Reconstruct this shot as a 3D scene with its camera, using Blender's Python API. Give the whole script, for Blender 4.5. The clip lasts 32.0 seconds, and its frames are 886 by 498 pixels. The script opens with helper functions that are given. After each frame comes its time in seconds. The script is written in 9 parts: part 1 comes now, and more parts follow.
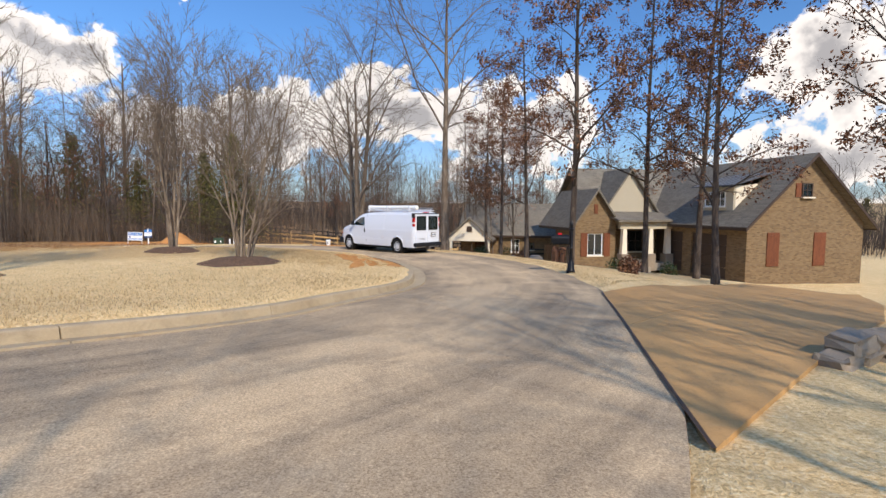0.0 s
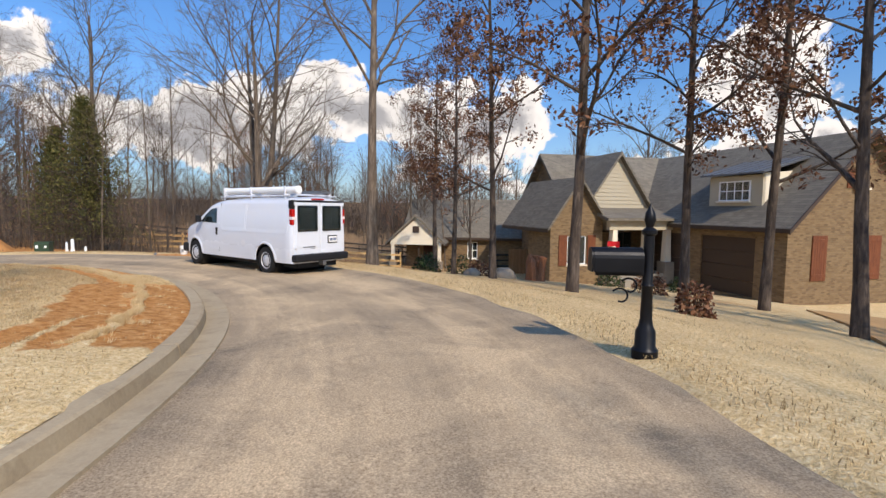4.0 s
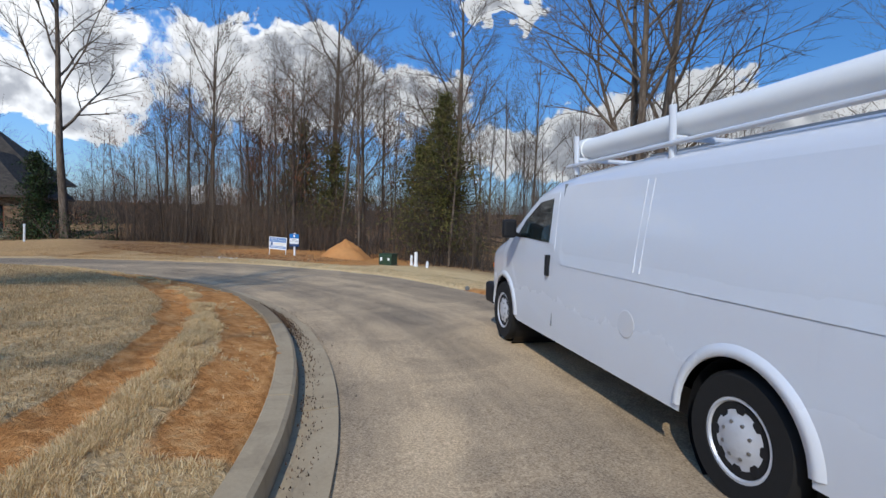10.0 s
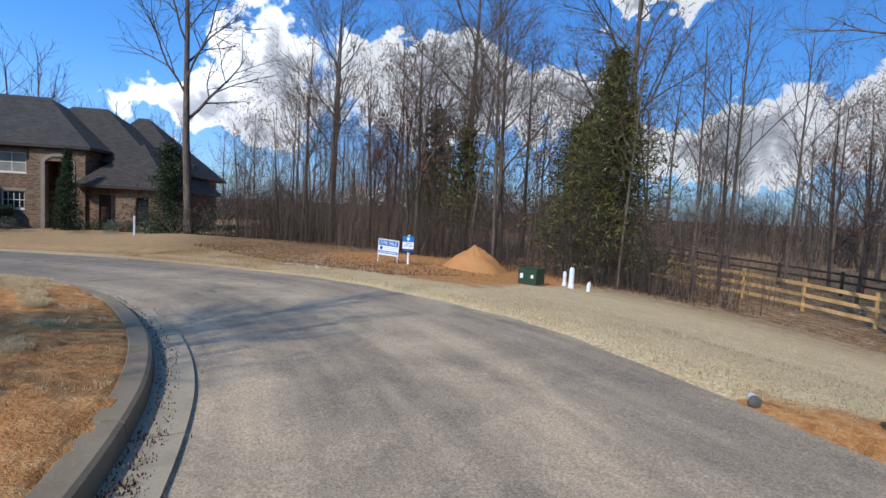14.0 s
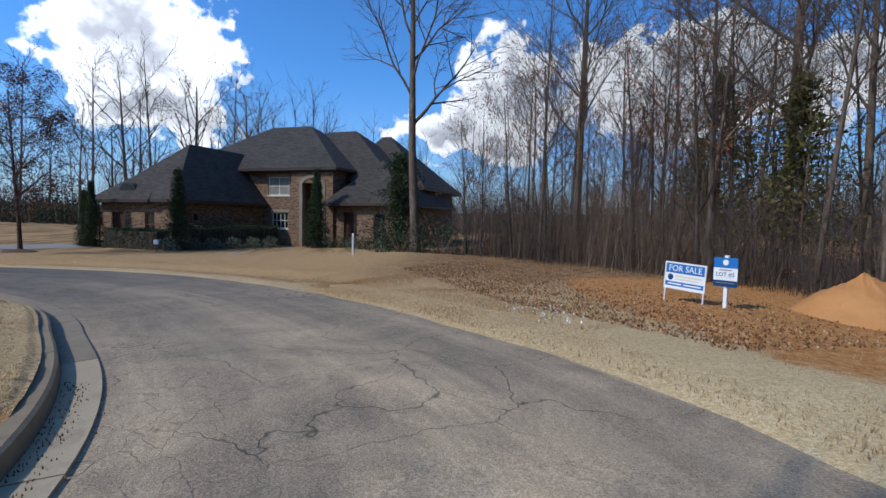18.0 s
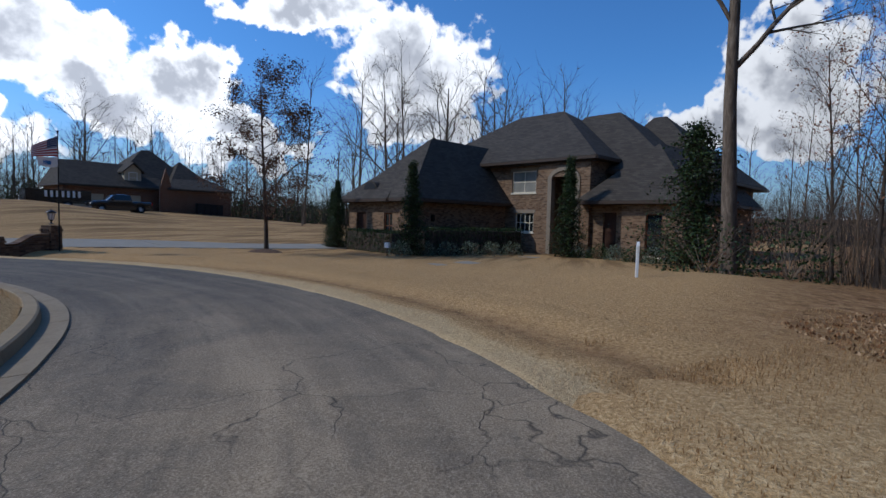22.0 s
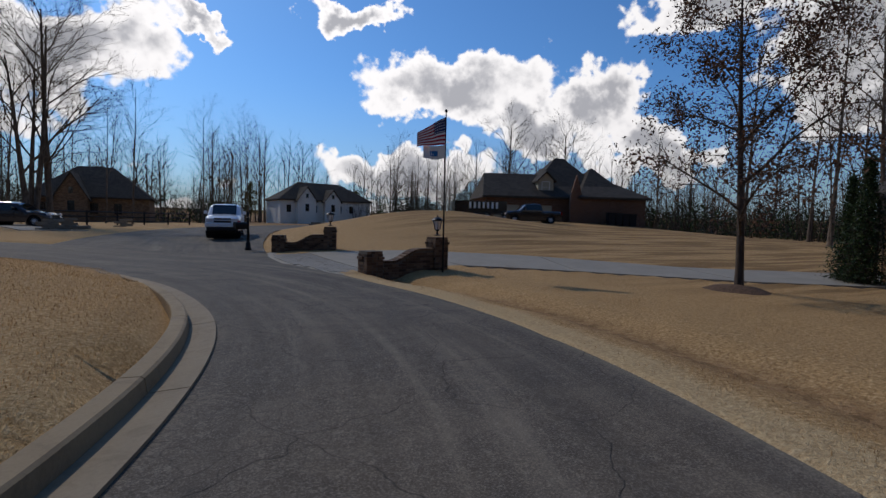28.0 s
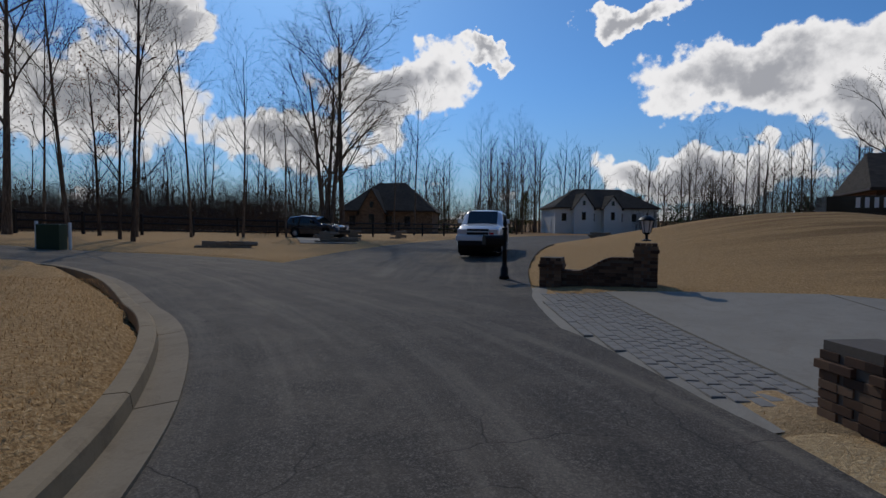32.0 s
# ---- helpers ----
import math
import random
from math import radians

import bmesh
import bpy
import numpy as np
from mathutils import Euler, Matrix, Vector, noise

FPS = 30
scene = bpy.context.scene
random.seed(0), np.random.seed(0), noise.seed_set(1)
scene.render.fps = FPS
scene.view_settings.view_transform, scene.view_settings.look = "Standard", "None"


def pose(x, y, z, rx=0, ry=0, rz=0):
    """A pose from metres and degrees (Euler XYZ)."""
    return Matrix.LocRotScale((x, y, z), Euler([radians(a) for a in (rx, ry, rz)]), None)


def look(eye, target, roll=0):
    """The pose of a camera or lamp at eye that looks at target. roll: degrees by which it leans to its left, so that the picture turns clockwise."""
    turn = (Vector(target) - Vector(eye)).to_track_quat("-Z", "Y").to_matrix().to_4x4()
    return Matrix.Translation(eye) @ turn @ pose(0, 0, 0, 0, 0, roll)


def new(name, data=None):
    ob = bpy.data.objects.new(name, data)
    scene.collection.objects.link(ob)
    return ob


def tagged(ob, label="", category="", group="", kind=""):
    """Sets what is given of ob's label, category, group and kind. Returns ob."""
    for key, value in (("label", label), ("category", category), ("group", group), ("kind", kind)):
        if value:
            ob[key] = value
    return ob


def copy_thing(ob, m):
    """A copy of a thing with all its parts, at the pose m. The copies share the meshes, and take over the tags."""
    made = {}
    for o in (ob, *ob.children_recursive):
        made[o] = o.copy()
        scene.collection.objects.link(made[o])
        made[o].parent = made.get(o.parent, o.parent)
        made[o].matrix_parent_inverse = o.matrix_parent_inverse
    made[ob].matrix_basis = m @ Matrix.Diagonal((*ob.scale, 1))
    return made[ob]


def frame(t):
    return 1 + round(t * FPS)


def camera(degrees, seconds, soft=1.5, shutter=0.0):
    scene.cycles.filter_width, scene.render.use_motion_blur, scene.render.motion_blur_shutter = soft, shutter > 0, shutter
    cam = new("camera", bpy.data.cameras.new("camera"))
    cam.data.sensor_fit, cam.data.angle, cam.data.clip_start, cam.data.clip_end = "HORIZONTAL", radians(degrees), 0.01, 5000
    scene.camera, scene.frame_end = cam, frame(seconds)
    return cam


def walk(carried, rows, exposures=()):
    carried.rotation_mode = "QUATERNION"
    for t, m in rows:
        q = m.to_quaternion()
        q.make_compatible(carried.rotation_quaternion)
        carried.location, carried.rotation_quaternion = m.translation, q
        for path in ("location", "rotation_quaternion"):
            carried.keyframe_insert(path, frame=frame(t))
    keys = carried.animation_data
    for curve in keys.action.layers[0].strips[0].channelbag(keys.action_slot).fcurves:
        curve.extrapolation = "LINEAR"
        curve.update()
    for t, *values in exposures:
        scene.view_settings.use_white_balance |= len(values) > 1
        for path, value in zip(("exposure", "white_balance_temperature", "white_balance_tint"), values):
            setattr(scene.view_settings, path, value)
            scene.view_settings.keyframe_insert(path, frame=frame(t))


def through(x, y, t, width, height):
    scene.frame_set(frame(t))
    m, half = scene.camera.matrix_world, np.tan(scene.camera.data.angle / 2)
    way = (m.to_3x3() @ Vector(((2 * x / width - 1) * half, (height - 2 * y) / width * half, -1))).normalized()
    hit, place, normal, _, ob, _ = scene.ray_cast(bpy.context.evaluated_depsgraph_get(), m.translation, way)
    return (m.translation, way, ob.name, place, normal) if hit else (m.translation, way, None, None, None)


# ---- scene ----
cam = camera(83.5, 32.0)
PATH = [
    (0, (0.000, -0.000, 1.350), (-0.001, 1.993, 1.187), 0.16),
    (0.5, (0.133, 1.252, 1.303), (0.199, 3.244, 1.143), 0.16),
    (1, (0.257, 2.571, 1.254), (0.378, 4.561, 1.092), 0.41),
    (1.5, (0.368, 3.835, 1.203), (0.522, 5.822, 1.039), 0.67),
    (2, (0.505, 5.113, 1.149), (0.678, 7.099, 0.985), 0.95),
    (2.5, (0.654, 6.320, 1.094), (0.835, 8.305, 0.932), 0.95),
    (3, (0.865, 7.357, 1.049), (1.078, 9.339, 0.885), 0.84),
    (3.5, (1.052, 8.322, 1.009), (1.273, 10.303, 0.846), 0.71),
    (4, (1.186, 9.287, 0.970), (1.363, 11.273, 0.810), 0.55),
    (4.5, (1.247, 10.323, 0.932), (1.325, 12.315, 0.778), 0.35),
    (5, (1.199, 11.547, 0.894), (1.141, 13.541, 0.739), 0.15),
    (5.5, (1.068, 12.576, 0.860), (0.850, 14.558, 0.707), 0.05),
    (6, (0.785, 13.722, 0.825), (0.377, 15.674, 0.674), -0.03),
    (6.5, (0.467, 14.669, 0.790), (-0.104, 16.581, 0.648), 0.12),
    (7, (0.080, 15.563, 0.766), (-0.646, 17.422, 0.634), 0.48),
    (7.5, (-0.315, 16.317, 0.751), (-1.171, 18.120, 0.622), 0.69),
    (8, (-0.717, 17.023, 0.747), (-1.692, 18.764, 0.616), 0.84),
    (8.5, (-1.016, 17.506, 0.740), (-2.073, 19.199, 0.612), 1.20),
    (9, (-1.284, 17.905, 0.736), (-2.391, 19.566, 0.612), 1.49),
    (9.5, (-1.550, 18.322, 0.731), (-2.682, 19.967, 0.611), 1.52),
    (10, (-1.836, 18.751, 0.723), (-2.987, 20.383, 0.605), 1.73),
    (10.5, (-2.161, 19.209, 0.713), (-3.335, 20.825, 0.594), 2.02),
    (11, (-2.547, 19.715, 0.703), (-3.752, 21.306, 0.576), 2.06),
    (11.5, (-2.969, 20.237, 0.691), (-4.216, 21.795, 0.556), 2.12),
    (12, (-3.468, 20.829, 0.674), (-4.769, 22.342, 0.537), 2.27),
    (12.5, (-4.031, 21.415, 0.658), (-5.387, 22.879, 0.520), 2.64),
    (13, (-4.659, 22.039, 0.643), (-6.080, 23.439, 0.509), 2.81),
    (13.5, (-5.252, 22.588, 0.626), (-6.738, 23.921, 0.493), 2.99),
    (14, (-5.932, 23.147, 0.617), (-7.486, 24.398, 0.487), 2.97),
    (14.5, (-6.575, 23.631, 0.611), (-8.185, 24.810, 0.486), 2.90),
    (15, (-7.199, 24.018, 0.599), (-8.863, 25.120, 0.474), 2.29),
    (15.5, (-7.820, 24.349, 0.586), (-9.539, 25.363, 0.461), 1.71),
    (16, (-8.467, 24.638, 0.573), (-10.242, 25.550, 0.450), 1.14),
    (16.5, (-9.174, 24.897, 0.559), (-11.005, 25.692, 0.439), 0.56),
    (17, (-9.978, 25.152, 0.543), (-11.861, 25.815, 0.422), 0.56),
    (17.5, (-10.748, 25.340, 0.528), (-12.670, 25.881, 0.410), 0.74),
    (18, (-11.514, 25.487, 0.520), (-13.467, 25.900, 0.403), 0.99),
    (18.5, (-12.261, 25.579, 0.516), (-14.235, 25.877, 0.399), 1.22),
    (19, (-13.034, 25.575, 0.514), (-15.023, 25.752, 0.389), 1.44),
    (19.5, (-13.967, 25.546, 0.490), (-15.961, 25.611, 0.350), 1.71),
    (20, (-14.898, 25.494, 0.459), (-16.892, 25.439, 0.311), 1.63),
    (20.5, (-15.728, 25.397, 0.429), (-17.716, 25.227, 0.286), 1.34),
    (21, (-16.574, 25.250, 0.407), (-18.548, 24.956, 0.275), 1.21),
    (21.5, (-17.321, 25.068, 0.386), (-19.275, 24.657, 0.262), 1.24),
    (22, (-18.120, 24.797, 0.367), (-20.044, 24.263, 0.248), 1.39),
    (22.5, (-18.802, 24.523, 0.362), (-20.693, 23.880, 0.244), 1.53),
    (23, (-19.438, 24.174, 0.367), (-21.286, 23.418, 0.249), 1.46),
    (23.5, (-19.985, 23.806, 0.369), (-21.788, 22.949, 0.252), 1.40),
    (24, (-20.623, 23.391, 0.358), (-22.371, 22.426, 0.239), 1.32),
    (24.5, (-21.194, 22.969, 0.341), (-22.879, 21.899, 0.223), 1.35),
    (25, (-21.826, 22.448, 0.324), (-23.428, 21.257, 0.208), 1.26),
    (25.5, (-22.398, 21.886, 0.306), (-23.904, 20.575, 0.192), 1.18),
    (26, (-22.927, 21.271, 0.285), (-24.317, 19.837, 0.174), 1.13),
    (26.5, (-23.428, 20.563, 0.270), (-24.710, 19.032, 0.161), 1.12),
    (27, (-23.882, 19.856, 0.256), (-25.062, 18.245, 0.144), 1.17),
    (27.5, (-24.325, 19.111, 0.241), (-25.414, 17.438, 0.129), 1.20),
    (28, (-24.779, 18.293, 0.226), (-25.789, 16.570, 0.118), 1.22),
    (28.5, (-25.247, 17.357, 0.211), (-26.171, 15.587, 0.112), 1.23),
    (29, (-25.698, 16.251, 0.197), (-26.501, 14.422, 0.099), 1.19),
    (29.5, (-26.065, 15.182, 0.189), (-26.740, 13.302, 0.089), 1.02),
    (30, (-26.280, 14.174, 0.194), (-26.811, 12.249, 0.090), 0.99),
    (30.5, (-26.452, 13.220, 0.203), (-26.848, 11.262, 0.101), 0.93),
    (31, (-26.541, 12.196, 0.211), (-26.791, 10.214, 0.114), 0.84),
    (31.5, (-26.590, 11.172, 0.221), (-26.707, 9.177, 0.129), 0.75),
    (32, (-26.560, 10.054, 0.239), (-26.543, 8.056, 0.151), 0.61),
]
walk(cam, [(t, look(eye, target, roll)) for t, eye, target, roll in PATH],
     [(0, -0.2, 7000, 14), (2, -0.18, 7000, 14), (5, -0.26, 7000, 14), (8, -0.45, 6400, 10), (10, -0.72, 6100, 9), (12, -0.78, 5950, 9), (14, -0.53, 5850, 10), (16.5, -0.7, 5800, 10), (18, -0.82, 5800, 10), (20, -1.03, 5830, 10), (23, -1.36, 5900, 10), (26, -1.6, 6280, 11), (29, -1.75, 6500, 13), (32, -1.95, 6400, 11)])

# ---------- daylight ----------
SUN_YAW, SUN_UP = 200.0, 39.0
sun_dir = Vector((-math.sin(radians(SUN_YAW)) * math.cos(radians(SUN_UP)), math.cos(radians(SUN_YAW)) * math.cos(radians(SUN_UP)), math.sin(radians(SUN_UP))))
sun = new("sun", bpy.data.lights.new("sun", "SUN"))
sun.data.energy, sun.data.angle, sun.data.color = 4.8, radians(0.6), (1.0, 0.93, 0.82)
sun.matrix_world = look(sun_dir * 100, (0, 0, 0))


# the heaps of cloud: bearing from north, height, half width, half height, in degrees
CLOUDS = ((-37, 14, 6, 2.6), (-4, 10, 13, 3.6), (38, 12, 5.5, 4.4), (37, 5, 9, 3), (-54, 17, 8, 2.6), (-49, 13, 15, 5), (9, 9, 7, 4),
          (-71, 15, 5.5, 4.6), (-76, 9, 8, 2.8), (-30, 22, 5, 1.6), (-22, 8, 13, 3.4), (-110, 17, 8, 5), (-107, 11, 6, 3.4), (-132, 13, 4, 4.6),
          (-122, 21, 6.5, 2.5), (-148, 15, 10, 3.6), (-139, 11, 7, 2.8), (174, 15, 7.5, 4), (-159, 22, 4, 1.6), (-154, 5.5, 10, 2.4),
          (-176, 19, 5, 1.3), (150, 20, 5, 3.2), (144, 12, 10, 4.6), (163, 9, 9, 3), (-128, 8, 6, 2.2))


def sky():
    world = bpy.data.worlds.new("sky")
    scene.world = world
    world.use_nodes = True
    t = world.node_tree
    N, L = t.nodes, t.links
    bg = N["Background"]
    s = N.new("ShaderNodeTexSky")
    s.sky_type, s.sun_disc = "NISHITA", False
    s.sun_elevation, s.sun_rotation = radians(SUN_UP), radians(-SUN_YAW) % (2 * math.pi)
    s.altitude, s.air_density, s.dust_density, s.ozone_density = 150, 1.0, 0.6, 2.5
    c = N.new("ShaderNodeTexCoord")
    sep = N.new("ShaderNodeSeparateXYZ")
    L.new(c.outputs["Generated"], sep.inputs[0])

    def math_node(op, a, b=0.0):
        n = N.new("ShaderNodeMath")
        n.operation = op
        for sock, v in zip(n.inputs, (a, b)):
            if isinstance(v, bpy.types.NodeSocket):
                L.new(v, sock)
            else:
                sock.default_value = v
        return n.outputs[0]

    # heaped clouds: single heaps by bearing and height, billowed at the edge, with a bright rim and a grey heart
    up = math_node("MAXIMUM", sep.outputs[2], 0.0)

    def noise(vec, scale, detail, rough, off, out="Fac"):
        m = N.new("ShaderNodeMapping")
        m.inputs["Location"].default_value = off
        L.new(vec, m.inputs["Vector"])
        n = N.new("ShaderNodeTexNoise")
        for key, v in (("Scale", scale), ("Detail", detail), ("Roughness", rough)):
            n.inputs[key].default_value = v
        L.new(m.outputs[0], n.inputs["Vector"])
        return n.outputs[out]

    def vector_node(op, a, b):
        n = N.new("ShaderNodeVectorMath")
        n.operation = op
        for sock, v in zip(n.inputs, (a, b)):
            if isinstance(v, bpy.types.NodeSocket):
                L.new(v, sock)
            else:
                sock.default_value = v
        return n.outputs[0]

    gen = c.outputs["Generated"]
    bent = gen
    for scale, amount, off in ((7.0, 0.26, (3.1, 1.2, 5.0)), (19.0, 0.13, (6.4, 0.7, 1.0)), (52.0, 0.05, (0.4, 7.7, 2.0))):
        wob = vector_node("SUBTRACT", noise(gen, scale, 4.0, 0.55, off, "Color"), (0.5, 0.5, 0.5))
        bent = vector_node("ADD", bent, vector_node("MULTIPLY", wob, (amount, amount, amount * 0.75)))
    field = None
    for bearing, height, w, h in CLOUDS:
        m = N.new("ShaderNodeMapping")
        m.vector_type = "TEXTURE"
        a, e = radians(bearing), radians(height)
        m.inputs["Location"].default_value = (math.sin(a) * math.cos(e), math.cos(a) * math.cos(e), math.sin(e))
        m.inputs["Rotation"].default_value = (0, 0, -a)
        m.inputs["Scale"].default_value = (radians(w), 0.3, radians(h))
        L.new(bent, m.inputs["Vector"])
        d = N.new("ShaderNodeVectorMath")
        d.operation = "LENGTH"
        L.new(m.outputs[0], d.inputs[0])
        d = d.outputs["Value"]
        if field is None:
            field = d
        else:
            n = N.new("ShaderNodeMath")
            n.operation = "SMOOTH_MIN"
            n.inputs[2].default_value = 0.35
            L.new(field, n.inputs[0])
            L.new(d, n.inputs[1])
            field = n.outputs[0]
    heaps = math_node("SUBTRACT", 1.15, field)
    # small puffs elsewhere, and a thin bank along the horizon
    comb = N.new("ShaderNodeCombineXYZ")
    L.new(sep.outputs[0], comb.inputs[0])
    L.new(sep.outputs[1], comb.inputs[1])
    L.new(math_node("MULTIPLY", up, 2.4), comb.inputs[2])
    puff = noise(comb.outputs[0], 6.5, 7.0, 0.58, (1.3, 4.2, 2.0))
    low = math_node("MULTIPLY", math_node("SUBTRACT", 0.15, up), 6.4)
    loose = math_node("ADD", math_node("MULTIPLY", math_node("SUBTRACT", puff, 0.7), 5.0), math_node("MAXIMUM", low, -0.1))
    f = math_node("MAXIMUM", heaps, loose)
    f = math_node("ADD", f, math_node("MULTIPLY", math_node("SUBTRACT", noise(gen, 22.0, 6.0, 0.62, (8.0, 1.0, 3.0)), 0.5), 0.7))
    ramp = N.new("ShaderNodeValToRGB")
    ramp.color_ramp.interpolation = "EASE"
    ramp.color_ramp.elements[0].position, ramp.color_ramp.elements[1].position = 0.02, 0.24
    L.new(f, ramp.inputs["Fac"])
    shade = N.new("ShaderNodeValToRGB")
    shade.color_ramp.interpolation = "EASE"
    for e, (p, v) in zip(shade.color_ramp.elements, ((0.30, (9.8, 9.7, 9.6, 1)), (0.95, (4.2, 4.3, 4.6, 1)))):
        e.position, e.color = p, v
    L.new(f, shade.inputs["Fac"])
    mix = N.new("ShaderNodeMix")
    mix.data_type = "RGBA"
    L.new(ramp.outputs["Color"], mix.inputs[0])
    blue = N.new("ShaderNodeMix")
    blue.data_type, blue.blend_type = "RGBA", "MULTIPLY"
    blue.inputs[0].default_value = 1.0
    L.new(s.outputs["Color"], blue.inputs[6])
    blue.inputs[7].default_value = (0.76, 1.33, 1.88, 1)

    # light comes forward through cloud and haze round the sun
    toward = N.new("ShaderNodeVectorMath")
    toward.operation = "DOT_PRODUCT"
    L.new(c.outputs["Generated"], toward.inputs[0])
    toward.inputs[1].default_value = (-0.22, -0.75, 0.62)
    side = math_node("MAXIMUM", math_node("ADD", toward.outputs["Value"], 0.6), 0.0)
    gain = math_node("ADD", math_node("MULTIPLY", math_node("POWER", side, 1.5), 0.85), 0.96)
    haze = math_node("ADD", math_node("MULTIPLY", side, 0.5), 0.76)
    lit = N.new("ShaderNodeVectorMath")
    lit.operation = "SCALE"
    L.new(shade.outputs["Color"], lit.inputs[0])
    L.new(gain, lit.inputs["Scale"])
    L.new(lit.outputs[0], mix.inputs[7])
    air = N.new("ShaderNodeVectorMath")
    air.operation = "SCALE"
    # whiter air low down
    pale = N.new("ShaderNodeMix")
    pale.data_type = "RGBA"
    L.new(math_node("MULTIPLY", math_node("POWER", math_node("SUBTRACT", 1.0, math_node("MINIMUM", math_node("MULTIPLY", up, 3.4), 1.0)), 2.0), 0.75), pale.inputs[0])
    L.new(blue.outputs[2], pale.inputs[6])
    pale.inputs[7].default_value = (5.4, 6.0, 6.6, 1)
    L.new(pale.outputs[2], air.inputs[0])
    L.new(haze, air.inputs["Scale"])
    L.new(air.outputs[0], mix.inputs[6])
    L.new(mix.outputs[2], bg.inputs["Color"])
    bg.inputs["Strength"].default_value = 0.13



sky()

# ---------- materials ----------
def lin(r, g, b):
    return tuple(((c / 255) / 12.92 if c <= 10 else ((c / 255 + 0.055) / 1.055) ** 2.4) for c in (r, g, b)) + (1.0,)


class Nodes:
    """A short way to write a node tree."""

    def __init__(self, name):
        self.mat = bpy.data.materials.new(name)
        self.mat.use_nodes = True
        self.t = self.mat.node_tree
        self.bsdf = self.t.nodes["Principled BSDF"]

    def add(self, kind, **inputs):
        n = self.t.nodes.new(kind)
        for key, value in inputs.items():
            self.set(n.inputs[key.replace("_", " ")], value)
        return n

    def set(self, socket, value):
        if isinstance(value, bpy.types.NodeSocket):
            self.t.links.new(value, socket)
        else:
            socket.default_value = value

    def coords(self, scale=1.0, obj=True):
        c = self.t.nodes.new("ShaderNodeTexCoord")
        m = self.t.nodes.new("ShaderNodeMapping")
        self.t.links.new(c.outputs["Object"], m.inputs["Vector"])
        m.inputs["Scale"].default_value = scale if isinstance(scale, tuple) else (scale,) * 3
        return m.outputs["Vector"]

    def noise(self, vec, scale, detail=4.0, rough=0.55, distort=0.0):
        n = self.add("ShaderNodeTexNoise", Scale=scale, Detail=detail, Roughness=rough, Distortion=distort)
        self.set(n.inputs["Vector"], vec)
        return n.outputs["Fac"]

    def ramp(self, fac, stops):
        n = self.t.nodes.new("ShaderNodeValToRGB")
        while len(n.color_ramp.elements) < len(stops):
            n.color_ramp.elements.new(0.5)
        for e, (p, c) in zip(n.color_ramp.elements, stops):
            e.position, e.color = p, c if isinstance(c, tuple) else (c, c, c, 1)
        self.set(n.inputs["Fac"], fac)
        return n.outputs["Color"]

    def mix(self, fac, a, b, mode="MIX"):
        n = self.t.nodes.new("ShaderNodeMix")
        n.data_type, n.blend_type = "RGBA", mode
        self.set(n.inputs[0], fac)
        self.set(n.inputs[6], a)
        self.set(n.inputs[7], b)
        return n.outputs[2]

    def math(self, op, a, b=0.0):
        n = self.t.nodes.new("ShaderNodeMath")
        n.operation = op
        self.set(n.inputs[0], a)
        self.set(n.inputs[1], b)
        return n.outputs[0]

    def random(self):
        return self.t.nodes.new("ShaderNodeObjectInfo").outputs["Random"]

    def island(self):
        return self.t.nodes.new("ShaderNodeNewGeometry").outputs["Random Per Island"]

    def attr(self, name):
        n = self.t.nodes.new("ShaderNodeAttribute")
        n.attribute_name = name
        return n.outputs["Fac"]

    def done(self, color, rough=0.8, bump=None, strength=0.3, distance=0.02, metallic=0.0, spec=0.3):
        self.set(self.bsdf.inputs["Base Color"], color)
        self.set(self.bsdf.inputs["Roughness"], rough)
        self.set(self.bsdf.inputs["Metallic"], metallic)
        self.set(self.bsdf.inputs["Specular IOR Level"], spec)
        if bump is not None:
            b = self.add("ShaderNodeBump", Strength=strength, Distance=distance, Height=bump)
            self.t.links.new(b.outputs["Normal"], self.bsdf.inputs["Normal"])
        return self.mat


def plain(name, rgb, rough=0.6, metallic=0.0, vary=0.12, scale=6.0, spec=0.3, bump=0.1):
    """Paint, plastic or metal with slight unevenness and grain."""
    n = Nodes(name)
    v = n.coords()
    f = n.noise(v, scale, 5)
    g = n.noise(v, scale * 9, 3)
    c = lin(*rgb)
    lo = tuple(x * (1 - vary) for x in c[:3]) + (1,)
    hi = tuple(min(1, x * (1 + vary)) for x in c[:3]) + (1,)
    col = n.mix(n.math("MULTIPLY", n.math("ADD", f, g), 0.5), lo, hi)
    r = n.math("ADD", n.math("MULTIPLY", f, 0.2), rough - 0.1)
    return n.done(col, r, g, bump, 0.004, metallic, spec)


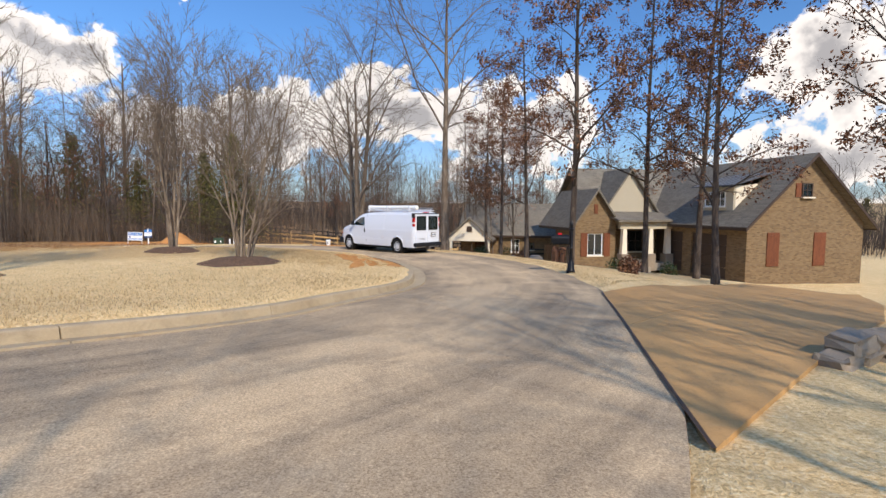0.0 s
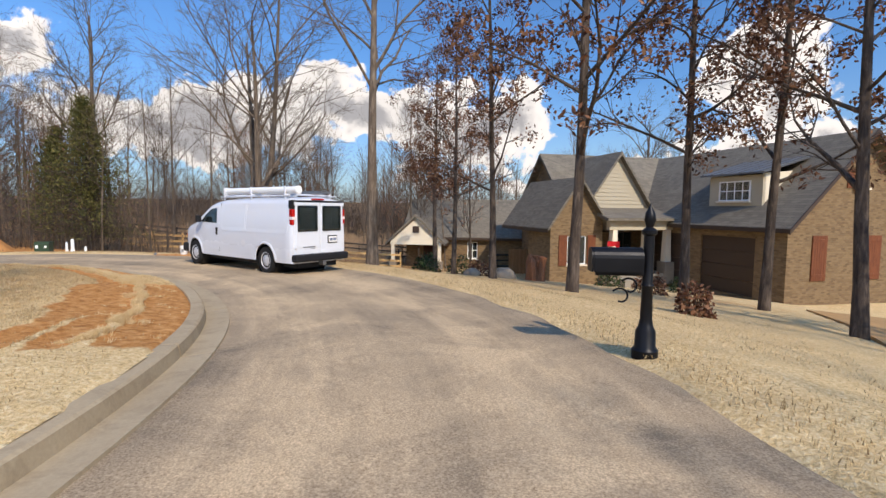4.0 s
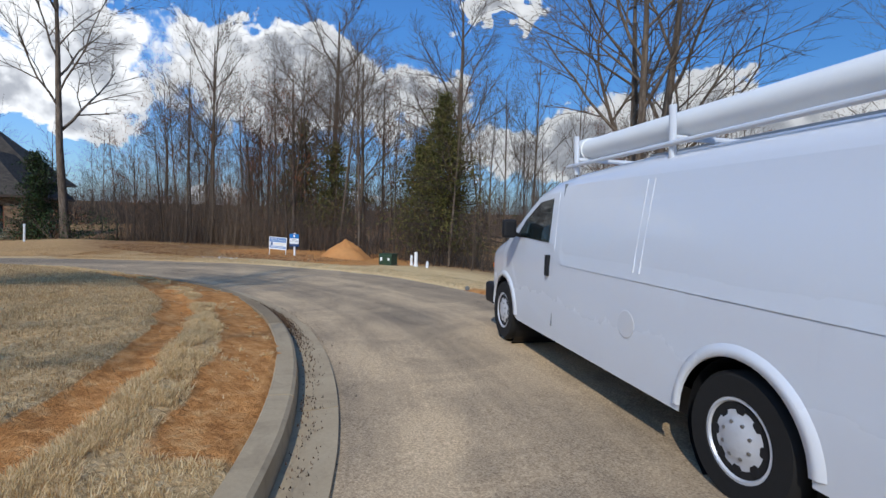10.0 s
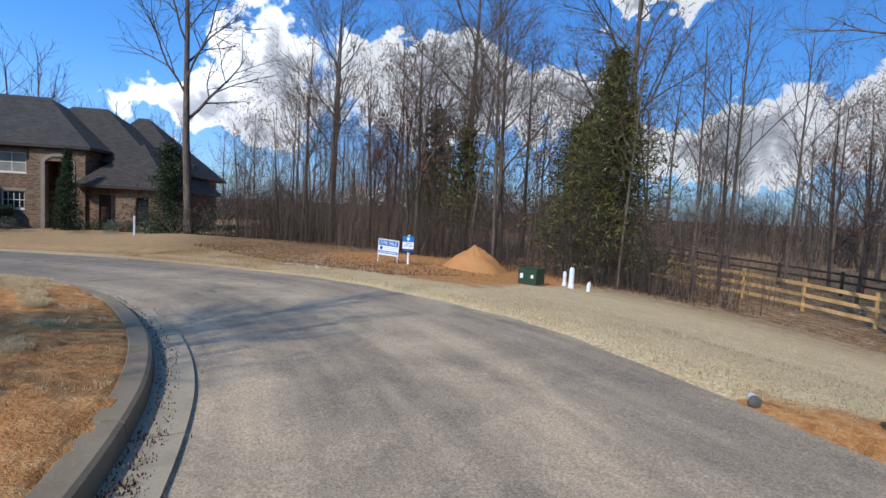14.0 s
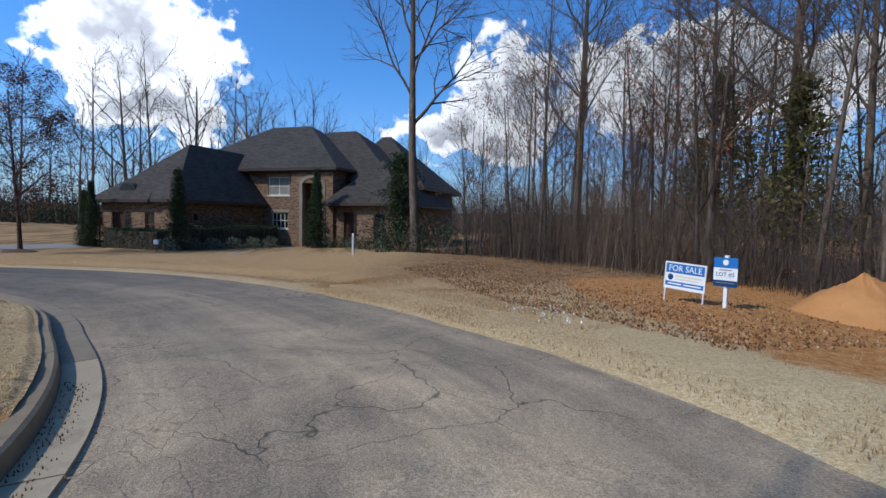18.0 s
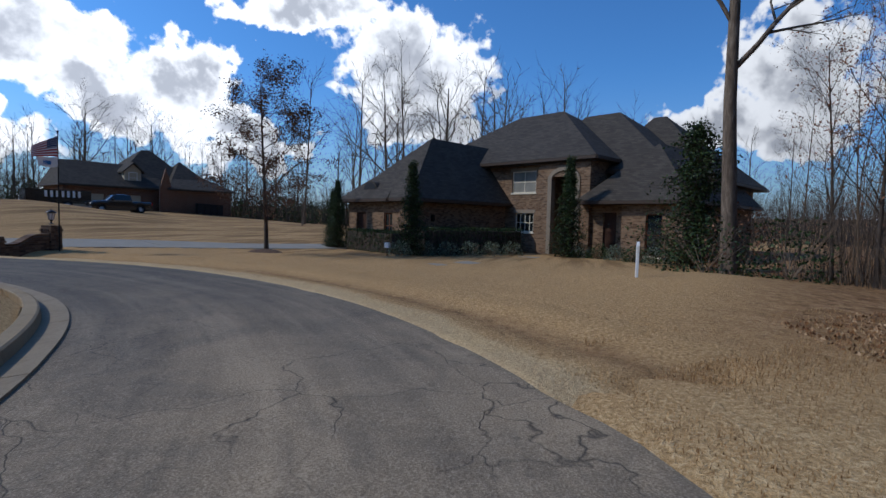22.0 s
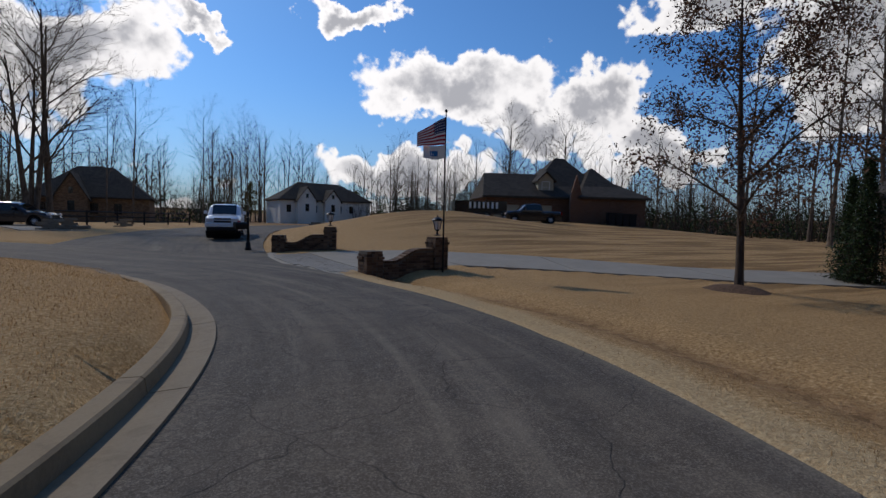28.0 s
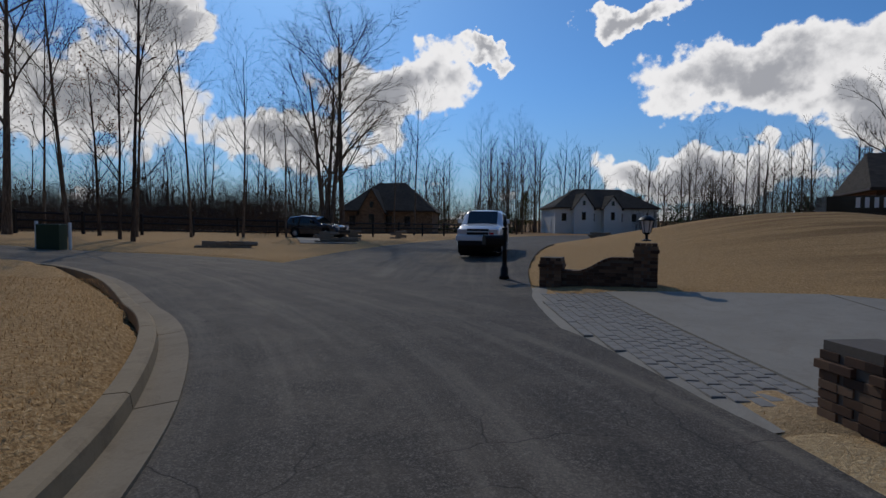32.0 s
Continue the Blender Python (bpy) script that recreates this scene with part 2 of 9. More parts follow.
def asphalt():
    n = Nodes("asphalt")
    v = n.coords()
    big = n.noise(v, 0.25, 5, 0.6)
    mid = n.noise(v, 1.3, 5, 0.65, 0.6)
    fine = n.noise(v, 70, 3, 0.7)
    grit = n.add("ShaderNodeTexVoronoi", Scale=110.0)
    n.set(grit.inputs["Vector"], v)
    col = n.ramp(fine, [(0.3, lin(52, 47, 41)), (0.52, lin(82, 75, 67)), (0.72, lin(132, 122, 108))])
    stone = n.noise(v, 22, 4, 0.75)
    col = n.mix(n.ramp(stone, [(0.36, 0.3), (0.5, 0.0)]), col, lin(40, 37, 34))
    col = n.mix(n.ramp(stone, [(0.56, 0.0), (0.72, 0.35)]), col, lin(168, 156, 140))
    col = n.mix(n.math("MULTIPLY", n.ramp(mid, [(0.42, 0.0), (0.7, 1.0)]), 0.45), col, lin(122, 110, 94))
    # worn wheel tracks and drag marks along the lanes
    lane = n.t.nodes.new("ShaderNodeCombineXYZ")
    n.set(lane.inputs[0], n.math("MULTIPLY", n.attr("across"), 3.2))
    n.set(lane.inputs[1], n.math("MULTIPLY", n.attr("along"), 0.16))
    drag = n.noise(lane.outputs[0], 1.0, 6, 0.62, 0.35)
    col = n.mix(n.ramp(drag, [(0.34, 0.26), (0.5, 0.0)]), col, lin(46, 42, 38))
    col = n.mix(n.ramp(drag, [(0.52, 0.0), (0.7, 0.26)]), col, lin(150, 138, 120))
    # clay dust on the road, spread wider to paint its front-lit half lighter
    dust = n.math("MULTIPLY", n.attr("dust"), n.ramp(n.math("ADD", n.math("MULTIPLY", n.noise(v, 0.8, 6, 0.65, 0.8), 0.65), n.math("MULTIPLY", drag, 0.35)), [(0.32, 0.3), (0.58, 1.0)]))
    col = n.mix(dust, col, n.mix(n.ramp(n.math("ADD", n.math("MULTIPLY", fine, 0.8), n.math("MULTIPLY", stone, 0.2)), [(0.3, 0.0), (0.7, 1.0)]), lin(140, 114, 84), lin(238, 208, 165)))
    # cracks
    w = n.t.nodes.new("ShaderNodeVectorMath")
    w.operation = "ADD"
    nn = n.add("ShaderNodeTexNoise", Scale=0.9, Detail=4.0)
    n.set(nn.inputs["Vector"], v)
    n.set(w.inputs[0], v)
    n.set(w.inputs[1], nn.outputs["Color"])
    cr = n.t.nodes.new("ShaderNodeTexVoronoi")
    cr.feature = "DISTANCE_TO_EDGE"
    n.set(cr.inputs["Vector"], w.outputs[0])
    cr.inputs["Scale"].default_value = 0.75
    line = n.ramp(cr.outputs["Distance"], [(0.0, 1.0), (0.006, 0.0)])
    line = n.math("MULTIPLY", line, n.attr("crack"))
    line = n.math("MULTIPLY", line, n.ramp(big, [(0.42, 0.0), (0.5, 1.0)]))
    gator = n.t.nodes.new("ShaderNodeTexVoronoi")
    gator.feature = "DISTANCE_TO_EDGE"
    n.set(gator.inputs["Vector"], w.outputs[0])
    gator.inputs["Scale"].default_value = 3.6
    net = n.ramp(gator.outputs["Distance"], [(0.0, 1.0), (0.03, 0.0)])
    net = n.math("MULTIPLY", n.math("MULTIPLY", net, n.attr("gator")), n.ramp(mid, [(0.42, 0.0), (0.54, 1.0)]))
    line = n.math("MAXIMUM", n.math("MULTIPLY", line, 0.75), n.math("MULTIPLY", net, 0.62))
    col = n.mix(line, col, lin(44, 40, 37))
    b = n.math("SUBTRACT", n.math("ADD", fine, n.math("MULTIPLY", grit.outputs["Distance"], 0.5)), n.math("MULTIPLY", line, 2.0))
    return n.done(col, 0.88, b, 0.5, 0.006, 0, 0.25)


def concrete(name="concrete", a=(150, 142, 128), b=(196, 188, 172), dirt=0.5):
    n = Nodes(name)
    v = n.coords()
    f = n.noise(v, 1.1, 6, 0.62)
    g = n.noise(v, 38, 4, 0.7)
    col = n.mix(f, lin(*a), lin(*b))
    col = n.mix(n.math("MULTIPLY", n.ramp(n.noise(v, 3.0, 6, 0.7, 1.0), [(0.5, 0.0), (0.75, 1.0)]), dirt), col, lin(112, 92, 70))
    col = n.mix(n.math("MULTIPLY", g, 0.4), col, lin(120, 112, 102), "MULTIPLY")
    return n.done(col, 0.85, g, 0.3, 0.006)


def ground_mat():
    n = Nodes("dormant_lawn")
    v = n.coords()
    big = n.noise(v, 0.11, 5, 0.6)
    mid = n.noise(v, 1.7, 6, 0.68)
    fine = n.noise(v, 26, 4, 0.75)
    blade = n.noise(n.coords((60, 14, 20)), 1.0, 3, 0.7)
    col = n.ramp(fine, [(0.28, lin(174, 140, 92)), (0.5, lin(232, 199, 144)), (0.72, lin(250, 231, 186))])
    col = n.mix(n.math("MULTIPLY", n.ramp(mid, [(0.4, 0.0), (0.7, 1.0)]), 0.3), col, lin(170, 136, 92))
    col = n.mix(n.math("MULTIPLY", n.ramp(big, [(0.45, 0.0), (0.65, 1.0)]), 0.3), col, lin(204, 174, 124))
    # browner western turf, its colour also darkened for grass seen against the sun
    turf = n.ramp(fine, [(0.28, lin(122, 92, 58)), (0.5, lin(182, 144, 96)), (0.72, lin(222, 186, 136))])
    mow = n.noise(n.coords((0.12, 1.5, 0.2)), 1.0, 3, 0.6)
    sx = n.t.nodes.new("ShaderNodeSeparateXYZ")
    n.set(sx.inputs[0], v)
    rise = n.ramp(n.math("DIVIDE", n.math("ADD", sx.outputs[0], 40), 8.0), [(0.15, 1.0), (0.85, 0.0)])
    turf = n.mix(n.math("MULTIPLY", n.math("MULTIPLY", n.ramp(mow, [(0.44, 0.0), (0.56, 1.0)]), rise), 0.6), turf, lin(102, 75, 46))
    col = n.mix(n.attr("sward"), col, turf)
    col = n.mix(n.math("MULTIPLY", n.attr("worn"), n.ramp(mid, [(0.3, 0.4), (0.55, 1.0)])), col, n.mix(fine, lin(152, 126, 94), lin(216, 188, 144)))
    # leaf litter; the same colours also paint the shade of the ditch
    lv = n.add("ShaderNodeTexVoronoi", Scale=9.0, Randomness=1.0)
    n.set(lv.inputs["Vector"], v)
    leaf = n.ramp(lv.outputs["Color"], [(0.0, lin(98, 70, 46)), (0.5, lin(138, 102, 68)), (1.0, lin(178, 140, 100))])
    litter = n.math("MULTIPLY", n.attr("litter"), n.ramp(n.noise(v, 2.6, 5, 0.7), [(0.3, 0.3), (0.55, 1.0)]))
    col = n.mix(litter, col, leaf)
    # bare clay
    edge = n.noise(v, 2.2, 6, 0.7, 0.4)
    clay = n.ramp(n.math("ADD", n.attr("clay"), n.math("MULTIPLY", n.math("SUBTRACT", edge, 0.5), 0.65)), [(0.42, 0.0), (0.56, 1.0)])
    claycol = n.ramp(n.noise(v, 9, 6, 0.7), [(0.3, lin(148, 95, 51)), (0.5, lin(198, 137, 78)), (0.72, lin(222, 174, 116))])
    col = n.mix(clay, col, claycol)
    b = n.math("ADD", n.math("MULTIPLY", fine, 0.7), n.math("ADD", n.math("MULTIPLY", blade, 0.5), mid))
    return n.done(col, 0.95, b, 0.8, 0.05, 0, 0.1)


def bark(name, a, b, c):
    n = Nodes(name)
    v = n.coords((9, 9, 1.6))
    f = n.noise(v, 1.0, 6, 0.7, 0.6)
    g = n.noise(n.coords(), 1.4, 4)
    col = n.ramp(f, [(0.3, lin(*a)), (0.52, lin(*b)), (0.74, lin(*c))])
    col = n.mix(n.math("MULTIPLY", g, 0.35), col, lin(*a))
    return n.done(col, 0.92, f, 0.7, 0.03, 0, 0.15)


def leaf_mat(name, stops, rough=0.7, through=0.25):
    n = Nodes(name)
    col = n.ramp(n.island(), stops)
    n.done(col, rough, None, spec=0.2)
    tr = n.add("ShaderNodeBsdfTranslucent", Color=col)
    mx = n.add("ShaderNodeMixShader")
    mx.inputs[0].default_value = through
    out = n.t.nodes["Material Output"]
    n.t.links.new(n.bsdf.outputs[0], mx.inputs[1])
    n.t.links.new(tr.outputs[0], mx.inputs[2])
    n.t.links.new(mx.outputs[0], out.inputs["Surface"])
    return n.mat


def brick_mat(name, tones, mortar=(150, 140, 126)):
    """Small bricks too far off to be built singly: colour per brick, joints sunk by relief."""
    n = Nodes(name)
    geo = n.t.nodes.new("ShaderNodeTexCoord")
    sep = n.t.nodes.new("ShaderNodeSeparateXYZ")
    n.t.links.new(geo.outputs["Object"], sep.inputs[0])
    comb = n.t.nodes.new("ShaderNodeCombineXYZ")
    n.set(comb.inputs[0], n.math("ADD", sep.outputs[0], sep.outputs[1]))
    n.set(comb.inputs[1], sep.outputs[2])
    br = n.add("ShaderNodeTexBrick", Scale=1.0, Mortar_Size=0.006, Bias=0.0, Brick_Width=0.21, Row_Height=0.075)
    br.inputs["Mortar Smooth"].default_value = 0.3
    n.set(br.inputs["Vector"], comb.outputs[0])
    br.inputs["Color1"].default_value, br.inputs["Color2"].default_value = (0, 0, 0, 1), (1, 1, 1, 1)
    br.inputs["Mortar"].default_value = (0.5, 0.5, 0.5, 1)
    v = n.coords()
    patch = n.noise(v, 3.2, 6, 0.7)
    col = n.ramp(n.math("ADD", n.math("MULTIPLY", br.outputs["Color"], 0.55), n.math("MULTIPLY", patch, 0.5)),
                 [(0.1 + 0.8 * i / max(1, len(tones) - 1), lin(*t)) for i, t in enumerate(tones)])
    col = n.mix(br.outputs["Fac"], col, lin(*mortar))
    col = n.mix(n.math("MULTIPLY", n.noise(v, 30, 3), 0.3), col, lin(90, 74, 62))
    b = n.math("SUBTRACT", n.math("MULTIPLY", patch, 0.3), br.outputs["Fac"])
    return n.done(col, 0.88, b, 0.6, 0.012, 0, 0.2)


def shingle_mat(name, a, b):
    n = Nodes(name)
    v = n.coords((1, 1, 1))
    sep = n.t.nodes.new("ShaderNodeSeparateXYZ")
    n.set(sep.inputs[0], v)
    comb = n.t.nodes.new("ShaderNodeCombineXYZ")
    n.set(comb.inputs[0], n.math("ADD", sep.outputs[0], sep.outputs[1]))
    n.set(comb.inputs[1], sep.outputs[2])
    br = n.add("ShaderNodeTexBrick", Scale=1.0, Mortar_Size=0.004, Brick_Width=0.3, Row_Height=0.105)
    n.set(br.inputs["Vector"], comb.outputs[0])
    br.inputs["Color1"].default_value, br.inputs["Color2"].default_value = (0, 0, 0, 1), (1, 1, 1, 1)
    f = n.noise(v, 0.7, 5)
    g = n.noise(v, 55, 3, 0.7)
    col = n.mix(n.math("ADD", n.math("MULTIPLY", br.outputs["Color"], 0.5), n.math("MULTIPLY", f, 0.5)), lin(*a), lin(*b))
    col = n.mix(n.math("MULTIPLY", g, 0.4), col, lin(*(int(x * 0.6) for x in a)))
    col = n.mix(n.math("MULTIPLY", br.outputs["Fac"], 0.6), col, lin(*(int(x * 0.5) for x in a)))
    bmp = n.math("SUBTRACT", g, br.outputs["Fac"])
    return n.done(col, 0.9, bmp, 0.5, 0.01, 0, 0.2)


def glass_mat(name, rgb=(20, 26, 28), rough=0.04):
    """Window glass in front of a dark inside."""
    n = Nodes(name)
    v = n.coords()
    n.done(n.mix(n.noise(v, 0.9, 3), lin(*rgb), lin(*(min(255, int(c * 1.8)) for c in rgb))), rough, n.noise(v, 1.3, 2), 0.04, 0.02, 0, 0.8)
    return n.mat


def wood_mat(name, a, b, scale=1.0):
    n = Nodes(name)
    v = n.coords((14 * scale, 14 * scale, 1.6 * scale))
    f = n.noise(v, 1.0, 6, 0.65, 1.2)
    col = n.mix(n.ramp(f, [(0.3, 0.0), (0.7, 1.0)]), lin(*a), lin(*b))
    tint = n.math("MULTIPLY", n.random(), 0.35)
    col = n.mix(tint, col, lin(*(int(c * 0.7) for c in a)))
    return n.done(col, 0.75, f, 0.3, 0.008)


def paint_mat(name, rgb, rough=0.22, dust=(150, 120, 90), amount=0.25):
    """Car paint with a clear coat and road dust low down."""
    n = Nodes(name)
    v = n.coords()
    sep = n.t.nodes.new("ShaderNodeSeparateXYZ")
    n.set(sep.inputs[0], v)
    low = n.ramp(n.math("ADD", sep.outputs[2], n.math("MULTIPLY", n.noise(v, 3, 5), 0.4)), [(0.45, 1.0), (1.05, 0.0)])
    d = n.math("MULTIPLY", low, amount)
    d = n.math("ADD", d, n.math("MULTIPLY", n.noise(v, 14, 5, 0.7), 0.04))
    col = n.mix(d, lin(*rgb), lin(*dust))
    n.done(col, n.math("ADD", rough, n.math("MULTIPLY", d, 0.7)), None, spec=0.5)
    n.bsdf.inputs["Coat Weight"].default_value = 0.6
    n.bsdf.inputs["Coat Roughness"].default_value = 0.06
    return n.mat


M = dict(
    asphalt=asphalt(), concrete=concrete("kerb_concrete", (130, 110, 82), (176, 154, 120), 0.6), lawn=ground_mat(),
    drive=concrete("aggregate_concrete", (178, 134, 82), (214, 170, 112), 0.5),
    cobble=concrete("pale_paver", (126, 121, 113), (170, 163, 151), 0.25),
    slab=concrete("pale_slab", (140, 132, 118), (172, 163, 147), 0.3),
    bark_grey=bark("grey_bark", (64, 54, 46), (112, 98, 84), (158, 142, 124)),
    bark_dark=bark("dark_bark", (46, 40, 36), (84, 73, 64), (126, 112, 100)),
    bark_pale=bark("pale_bark", (80, 69, 59), (128, 113, 97), (174, 159, 139)),
    twig=bark("twig_bark", (78, 64, 52), (120, 102, 84), (158, 138, 116)),
    leaf_brown=leaf_mat("withered_oak_leaf", [(0.0, lin(58, 37, 27)), (0.35, lin(92, 60, 43)), (0.7, lin(124, 86, 62)), (1.0, lin(160, 122, 92))], 0.7, 0.16),
    leaf_dark=leaf_mat("dark_oak_leaf", [(0.0, lin(54, 39, 31)), (0.5, lin(88, 63, 48)), (1.0, lin(138, 102, 78))], 0.7, 0.16),
    leaf_rust=leaf_mat("rust_leaf", [(0.0, lin(96, 56, 36)), (0.5, lin(146, 88, 58)), (1.0, lin(176, 124, 88))]),
    needle=leaf_mat("evergreen_foliage", [(0.0, lin(60, 64, 32)), (0.5, lin(98, 98, 52)), (1.0, lin(140, 128, 76))], 0.7, 0.38),
    hedge=leaf_mat("hedge_leaf", [(0.0, lin(22, 32, 18)), (0.5, lin(42, 58, 30)), (1.0, lin(76, 90, 50))], 0.5, 0.15),
    scrub=leaf_mat("grey_scrub_leaf", [(0.0, lin(70, 78, 60)), (0.5, lin(104, 112, 90)), (1.0, lin(142, 146, 120))], 0.6, 0.15),
    straw=leaf_mat("straw_blade", [(0.0, lin(150, 122, 84)), (0.5, lin(196, 168, 122)), (1.0, lin(228, 206, 164))], 0.8, 0.45),
    pale_straw=leaf_mat("bleached_straw", [(0.0, lin(190, 160, 112)), (0.5, lin(224, 196, 146)), (1.0, lin(244, 224, 180))], 0.8, 0.4),
    drygrass=leaf_mat("dry_meadow_blade", [(0.0, lin(128, 95, 60)), (0.5, lin(178, 140, 94)), (1.0, lin(218, 182, 132))], 0.8, 0.5),
    fallen=leaf_mat("fallen_leaf", [(0.0, lin(84, 56, 36)), (0.5, lin(140, 100, 66)), (1.0, lin(196, 164, 124))], 0.8, 0.1),
    mulch_leaf=leaf_mat("rotting_leaf", [(0.0, lin(46, 34, 26)), (0.6, lin(84, 62, 46)), (1.0, lin(136, 108, 82))], 0.8, 0.05),
    clay=concrete("piled_clay", (186, 120, 62), (222, 162, 98), 0.2),
    brick_tan=brick_mat("tan_brick", [(88, 70, 48), (120, 97, 68), (140, 115, 82), (98, 76, 54)], (112, 101, 82)),
    brick_brown=brick_mat("brown_brick", [(68, 49, 39), (112, 85, 63), (154, 124, 96), (90, 64, 48)], (126, 114, 98)),
    brick_red=brick_mat("red_brick", [(84, 52, 40), (112, 74, 56), (130, 92, 72)]),
    roof_grey=shingle_mat("grey_shingle", (104, 96, 84), (142, 133, 117)),
    roof_dark=shingle_mat("dark_shingle", (60, 54, 48), (94, 86, 76)),
    siding=plain("tan_siding", (176, 164, 140), 0.6, 0, 0.08, 3),
    cream=plain("cream_trim", (220, 208, 184), 0.5, 0, 0.06),
    trimdark=plain("brown_trim", (66, 52, 42), 0.5),
    white=plain("white_trim", (232, 230, 224), 0.45, 0, 0.04),
    render_white=plain("white_render", (226, 224, 216), 0.8, 0, 0.05),
    shutter=wood_mat("stained_shutter", (100, 56, 34), (130, 76, 46)),
    door_wood=wood_mat("dark_door", (50, 30, 20), (84, 52, 34)),
    fence_wood=wood_mat("new_pine_board", (188, 142, 84), (226, 186, 126)),
    fence_old=wood_mat("cedar_board", (150, 110, 76), (188, 148, 108)),
    fence_black=plain("black_rail", (34, 32, 31), 0.6),
    stump=wood_mat("split_stump", (120, 70, 44), (168, 112, 74)),
    metal_roof=plain("grey_metal_roof", (104, 104, 104), 0.4, 0.5, 0.1),
    glass=glass_mat("window_glass"),
    glass_pale=glass_mat("curtained_glass", (96, 94, 88), 0.1),
    glass_car=glass_mat("tinted_car_glass", (16, 22, 22), 0.03),
    van_white=paint_mat("white_van_paint", (212, 215, 220), 0.25, (176, 160, 140), 0.18),
    van_seam=plain("panel_gap", (120, 122, 124), 0.5),
    truck_white=paint_mat("white_truck_paint", (226, 230, 234), 0.25, (110, 104, 98), 0.25),
    car_black=paint_mat("black_car_paint", (18, 19, 22), 0.2),
    car_blue=paint_mat("dark_blue_car_paint", (30, 36, 46), 0.2),
    plastic=plain("black_plastic", (26, 26, 28), 0.6, 0, 0.2),
    rubber=plain("tyre_rubber", (30, 29, 28), 0.85, 0, 0.25, 20),
    steel=plain("grey_steel", (150, 150, 150), 0.35, 0.9, 0.1),
    rim=plain("silver_rim", (196, 196, 198), 0.4, 0.2, 0.1),
    mesh_grey=plain("grey_wire", (96, 104, 102), 0.5, 0.5),
    # gutter: darker concrete tone for the pan on the western half
    gutter=concrete("darker_gutter", (124, 108, 86), (168, 150, 122), 0.6),
    pan=concrete("gutter_concrete", (164, 142, 110), (202, 182, 148), 0.45),
    mortar=concrete("grey_mortar", (92, 84, 76), (126, 116, 104), 0.3),
    chrome=plain("chrome", (210, 212, 214), 0.15, 1.0, 0.05),
    red_lamp=plain("red_lamp", (178, 22, 18), 0.15, 0, 0.08, spec=0.6),
    clear_lamp=plain("clear_lamp", (226, 214, 208), 0.12, 0, 0.05, spec=0.6),
    amber=plain("amber_lamp", (214, 110, 30), 0.15, 0, 0.05, spec=0.6),
    iron=plain("black_iron", (20, 20, 22), 0.4, 0.3, 0.15),
    red=plain("red_enamel", (196, 30, 34), 0.4),
    pvc=plain("white_plastic", (232, 232, 228), 0.4, 0, 0.04),
    sign_blue=plain("sign_blue", (44, 112, 176), 0.4, 0, 0.06),
    sign_dark=plain("sign_navy", (22, 64, 112), 0.4, 0, 0.06),
    ink=plain("sign_ink", (40, 70, 110), 0.5),
    green_box=plain("transformer_green", (48, 66, 46), 0.5, 0, 0.15),
    flag_red=plain("flag_red", (172, 34, 48), 0.8), flag_white=plain("flag_white", (228, 226, 222), 0.8, 0, 0.05),
    flag_blue=plain("flag_blue", (34, 44, 92), 0.8),
    stone=concrete("rubble_stone", (120, 108, 94), (176, 160, 138), 0.3),
)


def mulch_mat():
    n = Nodes("bark_mulch")
    v = n.coords()
    f = n.noise(v, 22, 6, 0.75)
    return n.done(n.ramp(f, [(0.3, lin(54, 41, 32)), (0.55, lin(104, 79, 60)), (0.75, lin(154, 124, 96))]), 0.95, f, 0.8, 0.03)


MULCH = mulch_mat()

# ---------- the lie of the land ----------
CX, CY = -13.0, 11.6          # middle of the round island
TAU = 2 * math.pi


def around(table, deg):
    """Smooth closed interpolation of (degrees, value) rows."""
    deg = deg % 360
    n = len(table)
    for i in range(n):
        a, va = table[i]
        b, vb = table[(i + 1) % n]
        span = (b - a) % 360
        off = (deg - a) % 360
        if off <= span:
            k = off / span
            k = k * k * (3 - 2 * k) * 0.5 + k * 0.5
            return va + (vb - va) * k
    return table[0][1]


ROAD_Z = [(0, -0.41), (27, -0.55), (53, -0.66), (77, -0.76), (98, -0.84), (117, -0.93), (136, -1.0), (161, -1.08),
          (190, -1.1), (225, -1.08), (262, -0.75), (295, -0.15), (318, 0.05), (340, -0.18)]
INNER_R = [(0, 12.5), (25, 12.7), (45, 12.8), (75, 12.75), (95, 12.55), (115, 12.0), (135, 11.95), (160, 12.15), (185, 12.42),
           (205, 12.62), (225, 12.85), (250, 13.9), (285, 12.8), (318, 11.3), (340, 11.9)]
OUTER_R = [(0, 16.4), (24, 16.7), (45, 16.7), (70, 16.8), (82, 16.9), (95, 16.6), (108, 16.1), (124, 15.8), (145, 15.75),
           (170, 15.95), (190, 16.15), (200, 16.55), (208, 17.1), (225, 18.9), (250, 18.8), (285, 18.2), (318, 17.2), (340, 16.6)]
FALL = [(0, -2.3), (27, -2.6), (51, -2.9), (71, -2.8), (95, -1.4), (108, -0.6), (130, -0.1), (150, -0.3), (172, -0.45), (186, -0.25),
        (200, 0.2), (215, 0.5), (235, 0.2), (270, 0.0), (318, -0.7), (340, -1.6)]


def polar(x, y):
    return math.degrees(math.atan2(y - CY, x - CX)) % 360, math.hypot(x - CX, y - CY)


def spot(deg, r):
    return CX + r * math.cos(radians(deg)), CY + r * math.sin(radians(deg))


def hill(x, y, cx, cy, sx, sy, h):
    return h * math.exp(-((x - cx) / sx) ** 2 - ((y - cy) / sy) ** 2)


